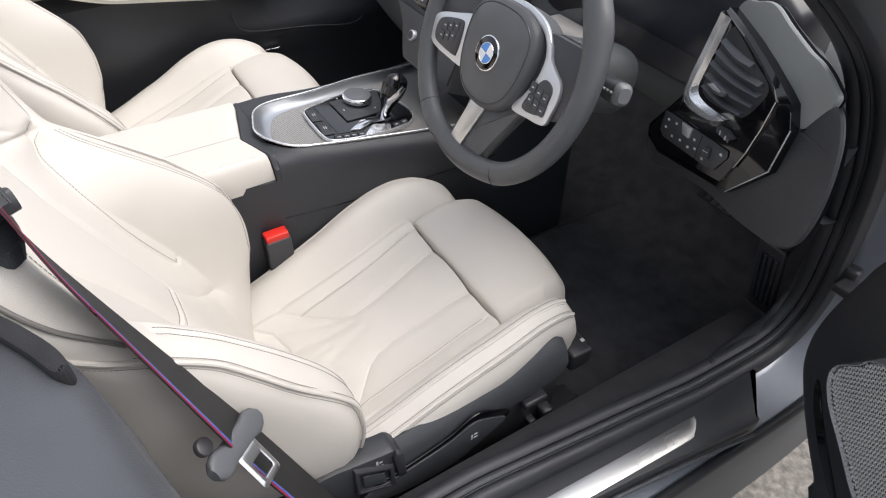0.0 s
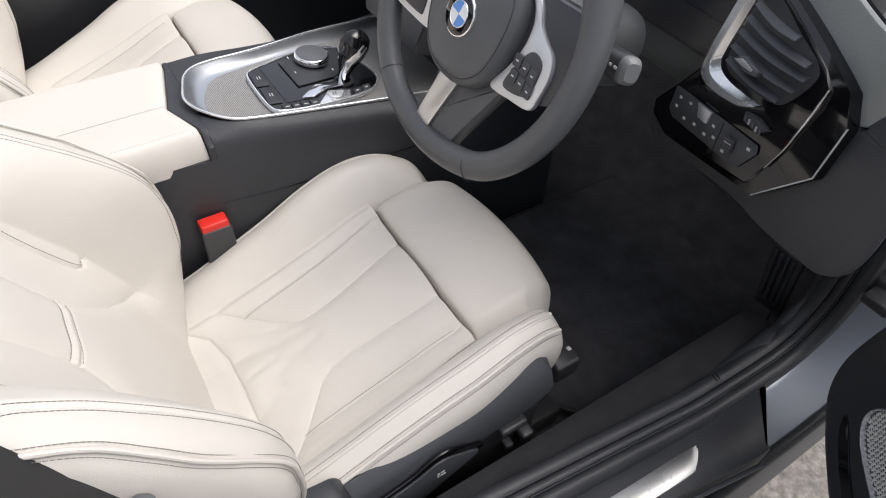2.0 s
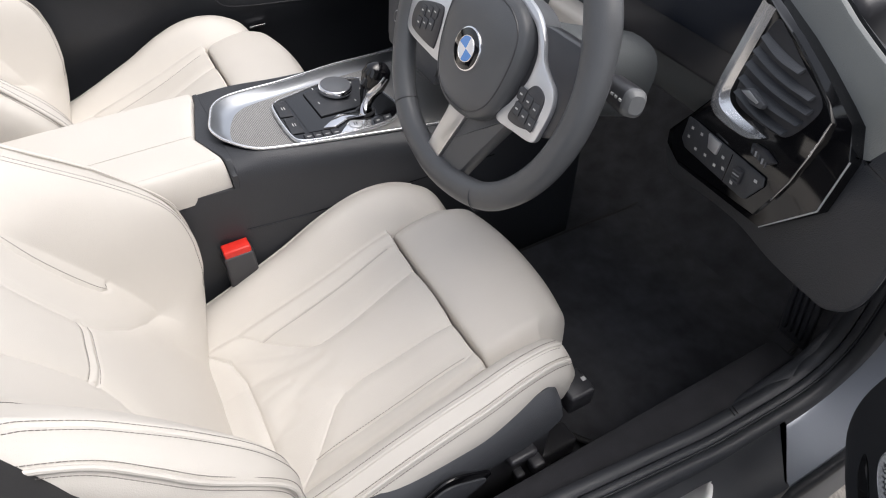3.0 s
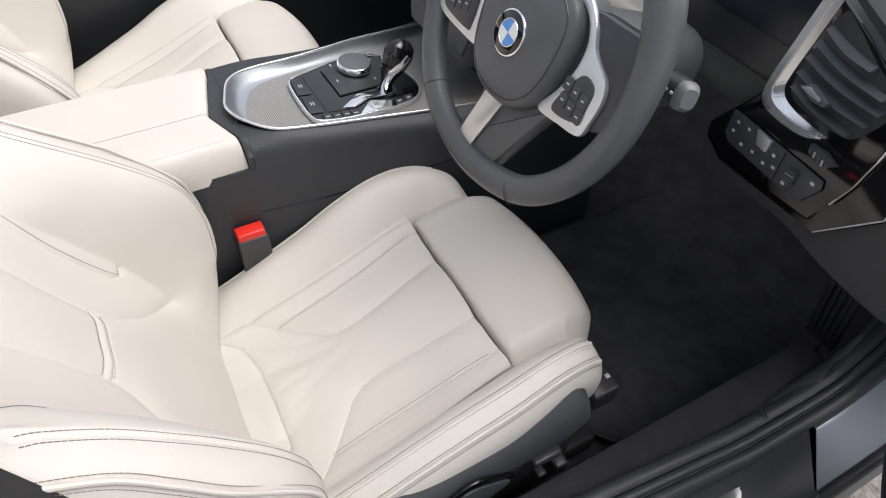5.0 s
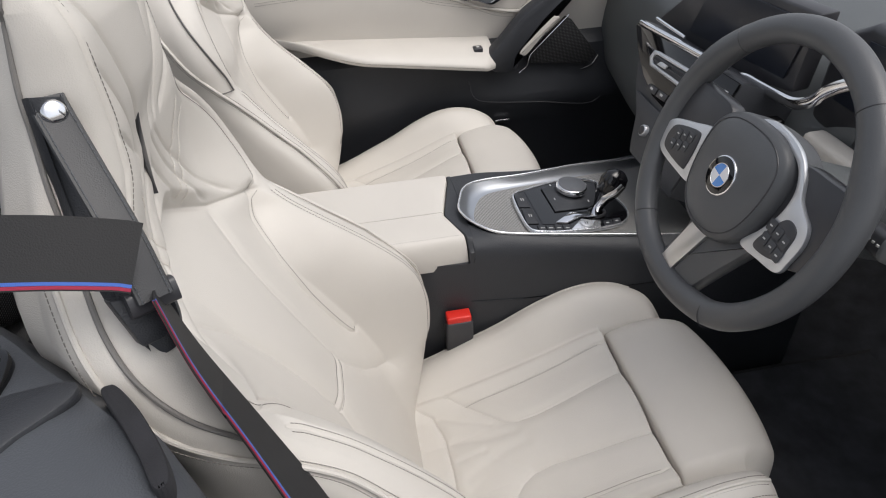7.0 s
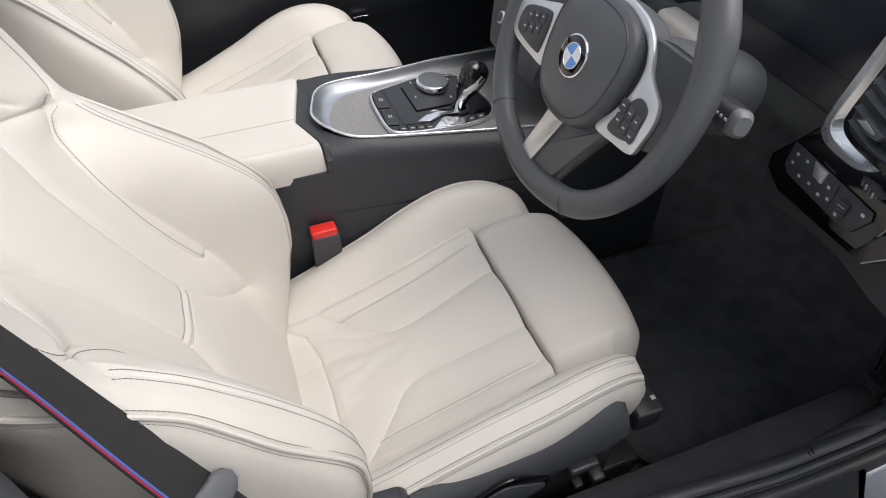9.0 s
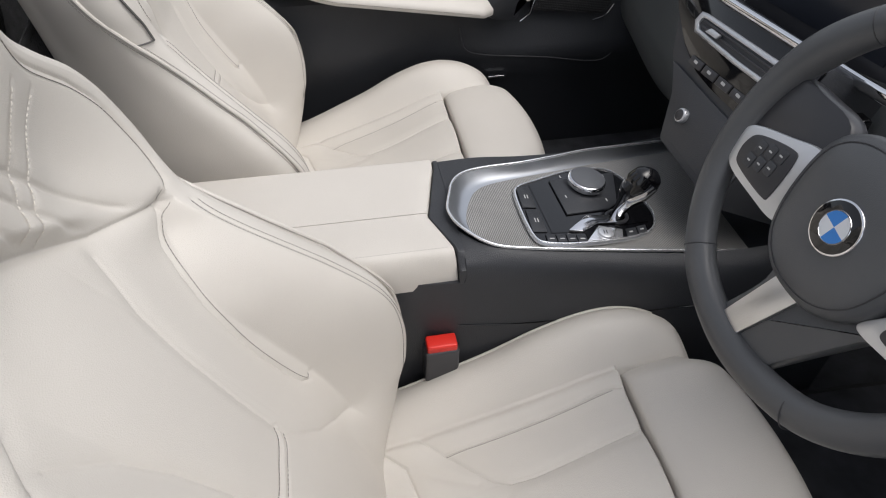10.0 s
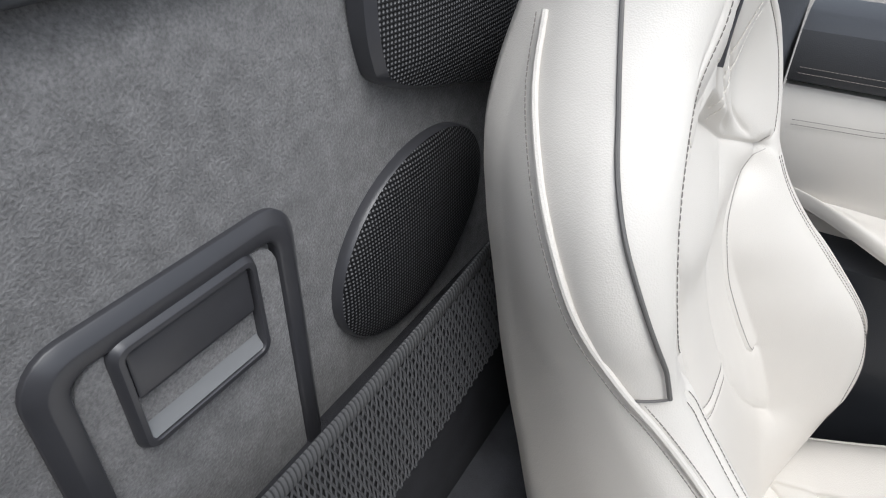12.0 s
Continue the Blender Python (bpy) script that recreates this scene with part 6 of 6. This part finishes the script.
slab("switch_inlay", [(0.6235, y, z) for y, z in smooth_line(inlay, 44, True)], (1, 0, 0), 0.004, GLOSS_BLACK, cover, "gloss black inlay frame", 0.0015)
ic = np.mean(np.array(inlay), 0)
slab("switch_panel", [(0.6270, y, z - 0.003) for y, z in smooth_line([tuple(ic + (np.array(p) - ic) * np.array([0.93, 0.80])) for p in inlay], 44, True)], (1, 0, 0), 0.003, SOFT_BLACK, cover, "dark grey switch panel", 0.0012)
for y0, y1, z0, z1 in ((0.229, 0.232, 0.399, 0.410), (0.2335, 0.2395, 0.407, 0.410), (0.2335, 0.241, 0.399, 0.402)):
    slab("switch_mark", [(0.6302, y, z) for y, z in rounded(y0, y1, z0, z1, 0.0008)], (1, 0, 0), 0.0004, WHITE_MARK, cover, "small white symbol", 0)
slab("recliner_housing", [(0.590, y, z) for y, z in smooth_line([(-0.05, 0.44), (-0.02, 0.470), (0.017, 0.482), (0.060, 0.475), (0.095, 0.468), (0.113, 0.464), (0.124, 0.445), (0.128, 0.405), (0.118, 0.395), (0.105, 0.385), (0.06, 0.38), (-0.03, 0.38)], 60, True)], (1, 0, 0), 0.036, CONSOLE_BLACK, cover, "black recliner housing", 0.006)
frame_band("lever_surround", [(0.050, 0.414), (0.110, 0.388), (0.108, 0.440), (0.052, 0.474)], [(0.058, 0.417), (0.101, 0.397), (0.100, 0.437), (0.058, 0.462)], lambda u, v, d: (0.6255 + d, u, v), 0.006, SATIN_BLACK, cover, "black lever surround")
slab("lever_pad", [(0.6262, y, z) for y, z in ((0.064, 0.421), (0.096, 0.405), (0.094, 0.431), (0.063, 0.449))], (1, 0, 0), 0.003, SOFT_BLACK, cover, "dark grey lever pad", 0.001)
slab("housing_lug", [(0.622, y, z) for y, z in ((0.112, 0.466), (0.121, 0.458), (0.126, 0.402), (0.113, 0.405), (0.107, 0.455))], (1, 0, 0), 0.010, SATIN_BLACK, cover, "black housing lug", 0.003)
for y0, y1, z0, z1 in ((0.084, 0.087, 0.450, 0.462), (0.0885, 0.094, 0.447, 0.450), (0.0885, 0.093, 0.455, 0.458)):
    slab("switch_mark", [(0.6258, y, z) for y, z in rounded(y0, y1, z0, z1, 0.0008)], (1, 0, 0), 0.0004, WHITE_MARK, cover, "small white symbol", 0)
block("seat_switch", (0.604, 0.332, 0.380), (0.624, 0.374, 0.394), SATIN_BLACK, cover, "small black rocker switch", 0.004)
block("seat_switch", (0.604, 0.372, 0.322), (0.626, 0.392, 0.346), SATIN_BLACK, cover, "small black switch", 0.004)
block("seat_switch", (0.604, 0.350, 0.318), (0.620, 0.364, 0.330), SATIN_BLACK, cover, "small black switch", 0.003)
block("rail_cap", (0.53, 0.47, 0.325), (0.575, 0.515, 0.365), SATIN_BLACK, cover, "black rail end cap", 0.006)
block("rail_cap_mark", (0.549, 0.504, 0.3655), (0.556, 0.511, 0.367), WHITE_MARK, cover, "white dot", 0.0008)

# ---- seat belt with guide ----
guide = thing("belt_guide", (0.55, -0.18, 0.95), "black belt guide strap buttoned to the seat shoulder", "belt guide")
seat_at = np.array([SEAT_X, 0, 0])
rim_rear = smooth_line([(0.127, -0.219, 1.058), (0.132, -0.223, 0.995), (0.156, -0.215, 0.962), (0.186, -0.200, 0.926), (0.200, -0.188, 0.905), (0.209, -0.176, 0.887)], 30) + seat_at
rim_front = smooth_line([(0.112, -0.200, 1.050), (0.116, -0.198, 1.020), (0.124, -0.191, 0.988), (0.141, -0.178, 0.960), (0.180, -0.155, 0.914), (0.198, -0.155, 0.890)], 30) + seat_at
outward = np.array([0.74, 0.56, 0.36])
ends = np.sin(np.linspace(0.03, math.pi - 0.03, 30)) ** 0.25
rows = [[rim_rear[i] + (rim_front[i] - rim_rear[i]) * k + outward * ((h + 0.007) * ends[i] + 0.034 * k * (1 - k)) for k, h in ((0, -0.006), (0.02, 0.006), (0.10, 0.008), (0.16, 0.003), (0.3, 0.002), (0.5, 0.0015), (0.7, 0.002), (0.84, 0.003), (0.90, 0.008), (0.98, 0.006), (1.0, -0.006))] for i in range(30)]
sheet("housing", rows, CONSOLE_BLACK, guide, "black plastic guide housing", caps=False)
strap_a, strap_b = np.array([0.499, -0.203, 1.047]), np.array([0.583, -0.155, 0.944])
sl = smooth_line([strap_a + (strap_a - strap_b) * 0.08, strap_a, strap_a * 0.66 + strap_b * 0.34 + outward * 0.006, strap_a * 0.33 + strap_b * 0.67 + outward * 0.011, strap_b + outward * 0.006], 30)
sheet("strap", tube_places(sl, 0.0125, 0.0020, 12, tuple(outward), power=0.5), BLACK_LEATHER, guide, "black leather strap with button", wrap_v=True, caps=True)
for o in (-0.0095, 0.0095):
    side = np.cross(strap_b - strap_a, outward)
    side /= np.linalg.norm(side)
    stitches("strap_stitching", sl + side * o + outward * 0.0026, guide, tuple(outward), mat=GREY_PLASTIC)
sheet("strap_end", tube_places(np.array([strap_b - side * 0.017 - outward * 0.004, strap_b + side * 0.017 - outward * 0.004]), 0.009, 0.0075, 16, tuple(outward), power=0.5), SATIN_BLACK, guide, "black strap end", wrap_v=True, caps=True)
face = outward / np.linalg.norm(outward)
slab("guide_pocket", [tuple(np.array(q) - face * 0.016) for q in ((0.590, -0.180, 0.951), (0.572, -0.149, 0.938), (0.583, -0.147, 0.915), (0.590, -0.155, 0.912), (0.599, -0.167, 0.914))], tuple(face), 0.015, CONSOLE_BLACK, guide, "black pocket below the strap", 0.002)
disc("button", tuple(strap_a + outward * 0.002), tuple(outward), 0.0085, 0.005, BRIGHT_CHROME, guide, "round chrome press button", 28, 0.5)


def ribbon(name, line, lateral, half, thick, mat, parent, label="", shift=0.0):
    """A flat band of webbing along a line, lateral gives its width direction at each place."""
    line, lateral = np.asarray(line, float), np.asarray(lateral, float)
    tan = np.gradient(line, axis=0)
    lat = lateral / np.linalg.norm(lateral, axis=1)[:, None]
    lat = lat - tan * (np.sum(lat * tan, 1) / np.sum(tan * tan, 1))[:, None]
    lat /= np.linalg.norm(lat, axis=1)[:, None]
    nr = np.cross(lat, tan)
    nr /= np.linalg.norm(nr, axis=1)[:, None]
    nr *= np.sign(nr[:, [0]] + 0.5 * nr[:, [2]])
    rows = []
    for p, l, n in zip(line, lat, nr):
        c = p + l * shift
        rows.append([c - l * half - n * thick * 0.5, c + l * half - n * thick * 0.5, c + l * half + n * thick * 0.5, c - l * half + n * thick * 0.5])
    return sheet(name, rows, mat, parent, label, wrap_v=True, caps=True)


belt = thing("seat_belt", (0.66, 0.0, 0.4), "black seat belt with red and blue edge stripe", "seat belt")
low = smooth_line([(0.586, -0.152, 0.952), (0.600, -0.136, 0.895), (0.610, -0.113, 0.824), (0.628, -0.079, 0.725), (0.640, -0.046, 0.622), (0.648, -0.012, 0.515), (0.650, 0.022, 0.405), (0.648, 0.056, 0.31)], 60)
lat_low = smooth_line([(0.84, 0.20, 0.48), (0.93, 0.12, 0.30), (0.99, 0.04, 0.12), (0.98, -0.19, 0.04), (0.91, -0.41, -0.04), (0.89, -0.45, -0.06), (0.89, -0.45, -0.06), (0.89, -0.45, -0.06)], 60)
high = smooth_line([(0.586, -0.154, 0.980), (0.589, -0.167, 0.987), (0.598, -0.21, 1.003), (0.602, -0.28, 1.014), (0.60, -0.36, 1.01), (0.58, -0.44, 0.97), (0.57, -0.46, 0.93)], 40)
lat_high = np.tile([-0.45, 0.05, 0.85], (40, 1))
for line, lat in ((low, lat_low), (high, -lat_high)):
    ribbon("webbing", line, lat, 0.0230, 0.0014, BELT_CLOTH, belt)
    ribbon("red_stripe", line, lat, 0.0011, 0.0024, STRIPE_RED, belt, "red edge stripe", 0.0208)
    ribbon("blue_stripe", line, lat, 0.0011, 0.0024, STRIPE_BLUE, belt, "blue edge stripe", 0.0184)
tongue = thing("belt_tongue", (0.637, -0.063, 0.651), "dark grey belt tongue with steel plate", "belt tongue")
t_lat, t_down = np.array([0.69, -0.68, 0.256]), np.array([0.10, 0.30, -0.95])
t_down = t_down + 0.55 * np.array([0.53, 0.85, 0.0])
t_down = t_down - t_lat * (t_lat @ t_down) / (t_lat @ t_lat)
t_lat, t_down = t_lat / np.linalg.norm(t_lat), t_down / np.linalg.norm(t_down)
t_out = np.cross(t_lat, t_down)
t_out *= np.sign(t_out[2] + t_out[0])
tc = np.array([0.637, -0.0635, 0.651]) + np.array([0.56, -0.03, 0.83]) * 0.019
tl = tc + np.linspace(-0.042, 0.042, 20)[:, None] * t_lat
sheet("grip", tube_places(tl, np.interp(np.linspace(0, 1, 20), [0, 0.05, 0.15, 0.3, 0.7, 0.85, 0.95, 1], [0.006, 0.0115, 0.0145, 0.0118, 0.0118, 0.0145, 0.0115, 0.006]), 0.0055, 20, tuple(t_out), power=0.7), GREY_PLASTIC, tongue, "dark grey plastic grip", wrap_v=True, caps=True)
t3 = lambda u, v, d: tuple(tc - t_lat * (u + 0.002) + t_down * (v + 0.033) + t_out * d)
frame_band("steel_plate", rounded(-0.016, 0.016, -0.028, 0.018, 0.005), rounded(-0.009, 0.009, -0.009, 0.010, 0.002), t3, 0.003, BRUSHED, tongue, "steel tongue plate")
disc("belt_stop", tuple(tc - t_down * 0.024 + t_lat * 0.030), tuple(t_out), 0.009, 0.006, SATIN_BLACK, tongue, "round black belt stop", 20)

# ---- passenger door ----
pdoor = thing("passenger_door", (-0.70, 0.3, 0.3), "ivory and black passenger door with armrest and chrome handle", "car door")
pd = lambda u, v, d=0.0: (-0.695 + d, u, v)
rows = []
for y in np.linspace(-0.20, 0.80, 40):
    prof = [(0.0, 0.62), (0.004, 0.66), (0.012, 0.70), (0.016, 0.75), (0.010, 0.80), (0.006, 0.806), (-0.08, 0.806), (-0.08, 0.62)]
    rows.append([pd(y, z, d) for d, z in prof])
sheet("upper_panel", rows, IVORY, pdoor, "ivory leather upper panel", wrap_v=True, caps=True)
rows = []
for y in np.linspace(-0.20, 0.95, 30):
    prof = [(-0.004, 0.808), (0.018, 0.815), (0.024, 0.84), (0.014, 0.872), (-0.02, 0.885), (-0.10, 0.885), (-0.10, 0.808)]
    rows.append([pd(y, z, d) for d, z in prof])
sheet("top_cap", rows, BLACK_LEATHER, pdoor, "black leather door cap", wrap_v=True, caps=True)
for dz in (0.0, 0.007):
    stitches("cap_stitching", [pd(y, 0.826 + dz, 0.0235) for y in np.linspace(-0.19, 0.6, 60)], pdoor, (1, 0, 0))
rows = []
for y in np.linspace(-0.20, 0.95, 30):
    bulge = 0.02 * float(smoothstep((y - 0.30) / 0.15))
    prof = [(0.0, 0.622), (0.03, 0.595), (0.035, 0.54), (0.045 + bulge, 0.49), (0.045 + bulge, 0.45), (0.03, 0.40), (0.03, 0.20), (-0.08, 0.20), (-0.08, 0.622)]
    rows.append([pd(y, z, d) for d, z in prof])
sheet("lower_panel", rows, CONSOLE_BLACK, pdoor, "black plastic lower panel", wrap_v=True, caps=True)
rows = []
rest_top = lambda y: 0.646 - 0.082 * (y - 0.1)
rest_low = lambda y: 0.622 - 0.15 * (y - 0.093)
rest_wide = lambda y: 0.112 * float(smoothstep((y + 0.17) / 0.24)) + 0.008
for y in np.linspace(-0.16, 0.384, 44):
    w, zt, zl = rest_wide(y) * (1.0 - 0.2 * float(smoothstep((y - 0.350) / 0.034)) ** 2), rest_top(y), rest_low(y)
    prof = [(0.0, zt + 0.006), (w * 0.35, zt + 0.002), (w * 0.78, 0.35 * zt + 0.65 * (zl + 0.024)), (w * 0.94, zl + 0.019), (w, zl + 0.010), (w * 0.98, zl + 0.002), (w * 0.88, zl - 0.001), (0.0, zl - 0.012)]
    rows.append([pd(y, z, d) for d, z in smooth_line(prof, 26)])
sheet("armrest", rows, IVORY, pdoor, "ivory leather armrest", wrap_v=True, caps=True)
stitches("armrest_stitching", [pd(y, rest_low(y) + 0.008, rest_wide(y) + 0.0006) for y in np.linspace(0.0, 0.35, 50)], pdoor, (1, 0, 0))
block("window_switch", (-0.640, 0.333, 0.606), (-0.616, 0.356, 0.6285), SATIN_BLACK, pdoor, "black window switch", 0.003)
block("switch_mark", (-0.632, 0.341, 0.6283), (-0.624, 0.348, 0.6290), WHITE_MARK, pdoor, "", 0)
for dz in (0.0, 0.006):
    stitches("panel_stitching", [pd(y, z + dz, 0.0168) for y, z in smooth_line([(-0.18, 0.762), (-0.10, 0.766), (-0.03, 0.769), (0.17, 0.754), (0.24, 0.730), (0.36, 0.705), (0.47, 0.690)], 80)], pdoor, (1, 0, 0))
for k in (1.0, 1.22):
    seam = np.array([(0.300, 0.792), (0.246, 0.757), (0.320, 0.728), (0.400, 0.694), (0.455, 0.692), (0.492, 0.728), (0.470, 0.745)])
    seam = seam.mean(0) + (seam - seam.mean(0)) * k
    stitches("recess_stitching", [pd(u, min(v, 0.799), 0.0165) for u, v in smooth_line(seam, 60)], pdoor, (1, 0, 0))
esc_o = smooth_line([(0.237, 0.752), (0.258, 0.776), (0.285, 0.790), (0.42, 0.768), (0.548, 0.740), (0.512, 0.702), (0.477, 0.685), (0.420, 0.692), (0.359, 0.707), (0.29, 0.732)], 72, True)
esc_m = esc_o.mean(0)
frame_band("handle_escutcheon", [tuple(p) for p in esc_o], [tuple(p) for p in esc_m + (esc_o - esc_m) * 0.80], lambda u, v, d: pd(u, v, 0.0125 + d), 0.006, IVORY, pdoor, "ivory leather handle surround")
cup = smooth_line([(0.262, 0.754), (0.278, 0.772), (0.302, 0.785), (0.368, 0.776), (0.350, 0.748), (0.332, 0.727), (0.300, 0.738)], 48, True)
cup_m = cup.mean(0)
frame_band("handle_bezel", [tuple(p) for p in cup], [tuple(p) for p in cup_m + (cup - cup_m) * 0.90], lambda u, v, d: pd(u, v, 0.0150 + d), 0.004, BRIGHT_CHROME, pdoor, "thin bright handle bezel")
slab("handle_recess", [pd(u, v, 0.0155) for u, v in cup_m + (cup - cup_m) * 0.92], (1, 0, 0), 0.002, SMOKED, pdoor, "dark handle recess", 0)
pull = smooth_line([(0.317, 0.738), (0.335, 0.762), (0.355, 0.777), (0.397, 0.764), (0.430, 0.748), (0.435, 0.735), (0.412, 0.722), (0.391, 0.715), (0.350, 0.728)], 60, True)
pull_m = pull.mean(0)
frame_band("door_handle", [tuple(p) for p in pull], [tuple(p) for p in pull_m + np.array([-0.008, 0]) + (pull - pull_m) * np.array([0.66, 0.70])], lambda u, v, d: pd(u, v, 0.016 + d), 0.018, BRIGHT_CHROME, pdoor, "chrome pull handle")
slab("handle_back", [pd(u, v, 0.0162) for u, v in pull_m + (pull - pull_m) * 0.8], (1, 0, 0), 0.002, GREY_PLASTIC, pdoor, "grey handle opening", 0)
block("pocket_trim", (-0.652, 0.395, 0.408), (-0.640, 0.435, 0.413), BRIGHT_CHROME, pdoor, "small bright strip", 0.001)
tube("pocket_line", smooth_line([pd(0.325, 0.530, 0.045), pd(0.335, 0.490, 0.060), pd(0.38, 0.474, 0.066), pd(0.52, 0.458, 0.066), pd(0.66, 0.440, 0.066), pd(0.703, 0.490, 0.060)], 50), 0.0016, SATIN_BLACK, pdoor, "fine pocket edge", sides=8)
slab("grab_handle", [pd(u, v, 0.040) for u, v in smooth_line([(0.363, 0.603), (0.368, 0.578), (0.392, 0.562), (0.440, 0.562), (0.452, 0.600), (0.485, 0.640), (0.525, 0.688), (0.585, 0.735), (0.64, 0.80), (0.575, 0.80), (0.520, 0.752), (0.459, 0.709), (0.405, 0.650)], 70, True)], (1, 0, 0), 0.055, CONSOLE_BLACK, pdoor, "black grab handle", 0.016)
slab("handle_inlay", [pd(u, v, 0.078) for u, v in smooth_line([(0.447, 0.616), (0.451, 0.607), (0.464, 0.606), (0.503, 0.649), (0.543, 0.688), (0.537, 0.695), (0.525, 0.693), (0.484, 0.655)], 40, True)], (1, 0, 0), 0.020, IVORY, pdoor, "ivory leather inlay", 0.004)
slab("speaker_grille", [pd(u, v, 0.050) for u, v in ((0.480, 0.592), (0.574, 0.680), (0.590, 0.670), (0.667, 0.573), (0.647, 0.550), (0.477, 0.568))], (1, 0, 0), 0.010, SIDE_MESH, pdoor, "black perforated speaker grille", 0.002)
tube("grille_trim", [pd(0.456, 0.546, 0.062), pd(0.476, 0.562, 0.063), pd(0.484, 0.592, 0.063), pd(0.580, 0.685, 0.063)], 0.0016, BRIGHT_CHROME, pdoor, "thin bright trim", sides=8)
tube("grille_trim", smooth_line([pd(0.625, 0.538, 0.062), pd(0.652, 0.548, 0.063), pd(0.668, 0.572, 0.063)], 12), 0.0016, BRIGHT_CHROME, pdoor, "thin bright trim", sides=8)
wall_p = block("side_trim", (-0.78, -0.50, 0.2), (-0.665, -0.205, 0.98), SOFT_BLACK, bevel=0.02)
setting("side_trim", wall_p, "black trim behind the passenger door", "side trim")
wall_d = block("side_trim_driver", (0.60, -0.50, 0.2), (0.70, -0.40, 0.86), SOFT_BLACK, bevel=0.02)
setting("side_trim_driver", wall_d, "black trim behind the driver's seat", "side trim")
firewall = block("firewall", (-0.76, 1.36, 0.2), (0.74, 1.42, 0.9), SOFT_BLACK, bevel=0.01)
setting("firewall", firewall, "black front bulkhead of the footwell", "wall")

# ---- open driver's door ----
ddoor = thing("driver_door", (0.82, 0.76, 0.2), "open driver's door with black inner panel and speaker", "car door")
turn_open = radians(68)
DH, DD, DNn = np.array([0.80, 0.80, 0.0]), np.array([math.sin(turn_open), -math.cos(turn_open), 0]), np.array([-math.cos(turn_open), -math.sin(turn_open), 0])
dd = lambda s_, z, d=0.0: tuple(DH + DD * s_ + DNn * d + np.array([0, 0, z]))
slab("inner_panel", [dd(u, v, 0.02) for u, v in smooth_line([(0.130, 0.80), (0.087, 0.720), (0.073, 0.667), (0.060, 0.605), (0.056, 0.548), (0.066, 0.501), (0.089, 0.465), (0.117, 0.432), (0.175, 0.379), (0.25, 0.33), (0.90, 0.30), (1.0, 0.55), (0.95, 0.90), (0.25, 0.90)], 90, True)], tuple(DNn), 0.112, CONSOLE_BLACK, ddoor, "black inner panel", 0.015)
# the recess is not cut: a black strip on the panel gives its shade
slab("panel_recess", [dd(u, v, 0.1305) for u, v in smooth_line([(0.104, 0.510), (0.116, 0.505), (0.150, 0.468), (0.205, 0.420), (0.240, 0.390), (0.225, 0.388), (0.165, 0.430), (0.118, 0.478)], 40, True)], tuple(DNn), 0.003, GLOSS_BLACK, ddoor, "deep black recess", 0.001)
go = smooth_line([(0.183, 0.644), (0.158, 0.612), (0.141, 0.590), (0.1365, 0.576), (0.138, 0.563), (0.147, 0.547), (0.165, 0.530), (0.205, 0.504), (0.251, 0.474), (0.33, 0.44), (0.42, 0.48), (0.42, 0.62), (0.30, 0.69)], 80, True)
gm = go.mean(0)
frame_band("speaker_trim", [tuple(p) for p in gm + (go - gm) * 1.050], [tuple(p) for p in gm + (go - gm) * 1.018], lambda u, v, d: dd(u, v, 0.131 + d), 0.030, BRIGHT_RIM, ddoor, "thin bright speaker trim")
slab("speaker_backing", [dd(u, v, 0.131) for u, v in gm + (go - gm) * 1.035], tuple(DNn), 0.020, GLOSS_BLACK, ddoor, "black speaker opening", 0.001)


def inside(u, v, line):
    a, b = line, np.roll(line, -1, 0)
    cross = (a[:, 1] > v) != (b[:, 1] > v)
    at = a[:, 0] + (v - a[:, 1]) * (b[:, 0] - a[:, 0]) / np.where(cross, b[:, 1] - a[:, 1], 1.0)
    return int(np.sum(cross & (u < at))) % 2 == 1


# flat wires woven over and under one another
verts, faces, pitch = [], [], 0.0040
for along in (0, 1):
    for i in range(98):
        previous = None
        for j in range(196):
            a, b = 0.13 + pitch * i, 0.13 + pitch * 0.5 * j
            u, v = (b, a + 0.30) if along == 0 else (a, b + 0.30)
            if not inside(u, v, gm + (go - gm) * 1.012):
                previous = None
                continue
            wave = 0.0011 * math.cos(math.pi * (j * 0.5 + i + along))
            n0 = len(verts)
            for k, h in ((-0.32, -0.0004), (0.0, 0.0004), (0.32, -0.0004)):
                verts.append(dd(u + (0 if along == 0 else k * pitch), v + (k * pitch if along == 0 else 0), 0.1545 + wave + h))
            if previous is not None:
                faces += [(previous, n0, n0 + 1, previous + 1), (previous + 1, n0 + 1, n0 + 2, previous + 2)]
            previous = n0
mesh_part("speaker_grille", verts, faces, DOOR_MESH, ddoor, "silver grey woven speaker grille")
slab("outer_skin", [dd(u, v, -0.06) for u, v in ((0.02, 0.34), (1.0, 0.30), (1.05, 0.86), (0.10, 0.86))], tuple(DNn), 0.078, PAINT, ddoor, "grey painted outer skin", 0.02)
check = thing("door_check", (0.75, 0.84, 0.50), "black door check strap on the jamb", "hinge")
block("bracket", (0.728, 0.825, 0.500), (0.768, 0.850, 0.545), SATIN_BLACK, check, "", 0.008)
block("arm", (0.752, 0.800, 0.512), (0.790, 0.830, 0.530), SATIN_BLACK, check, "", 0.004)
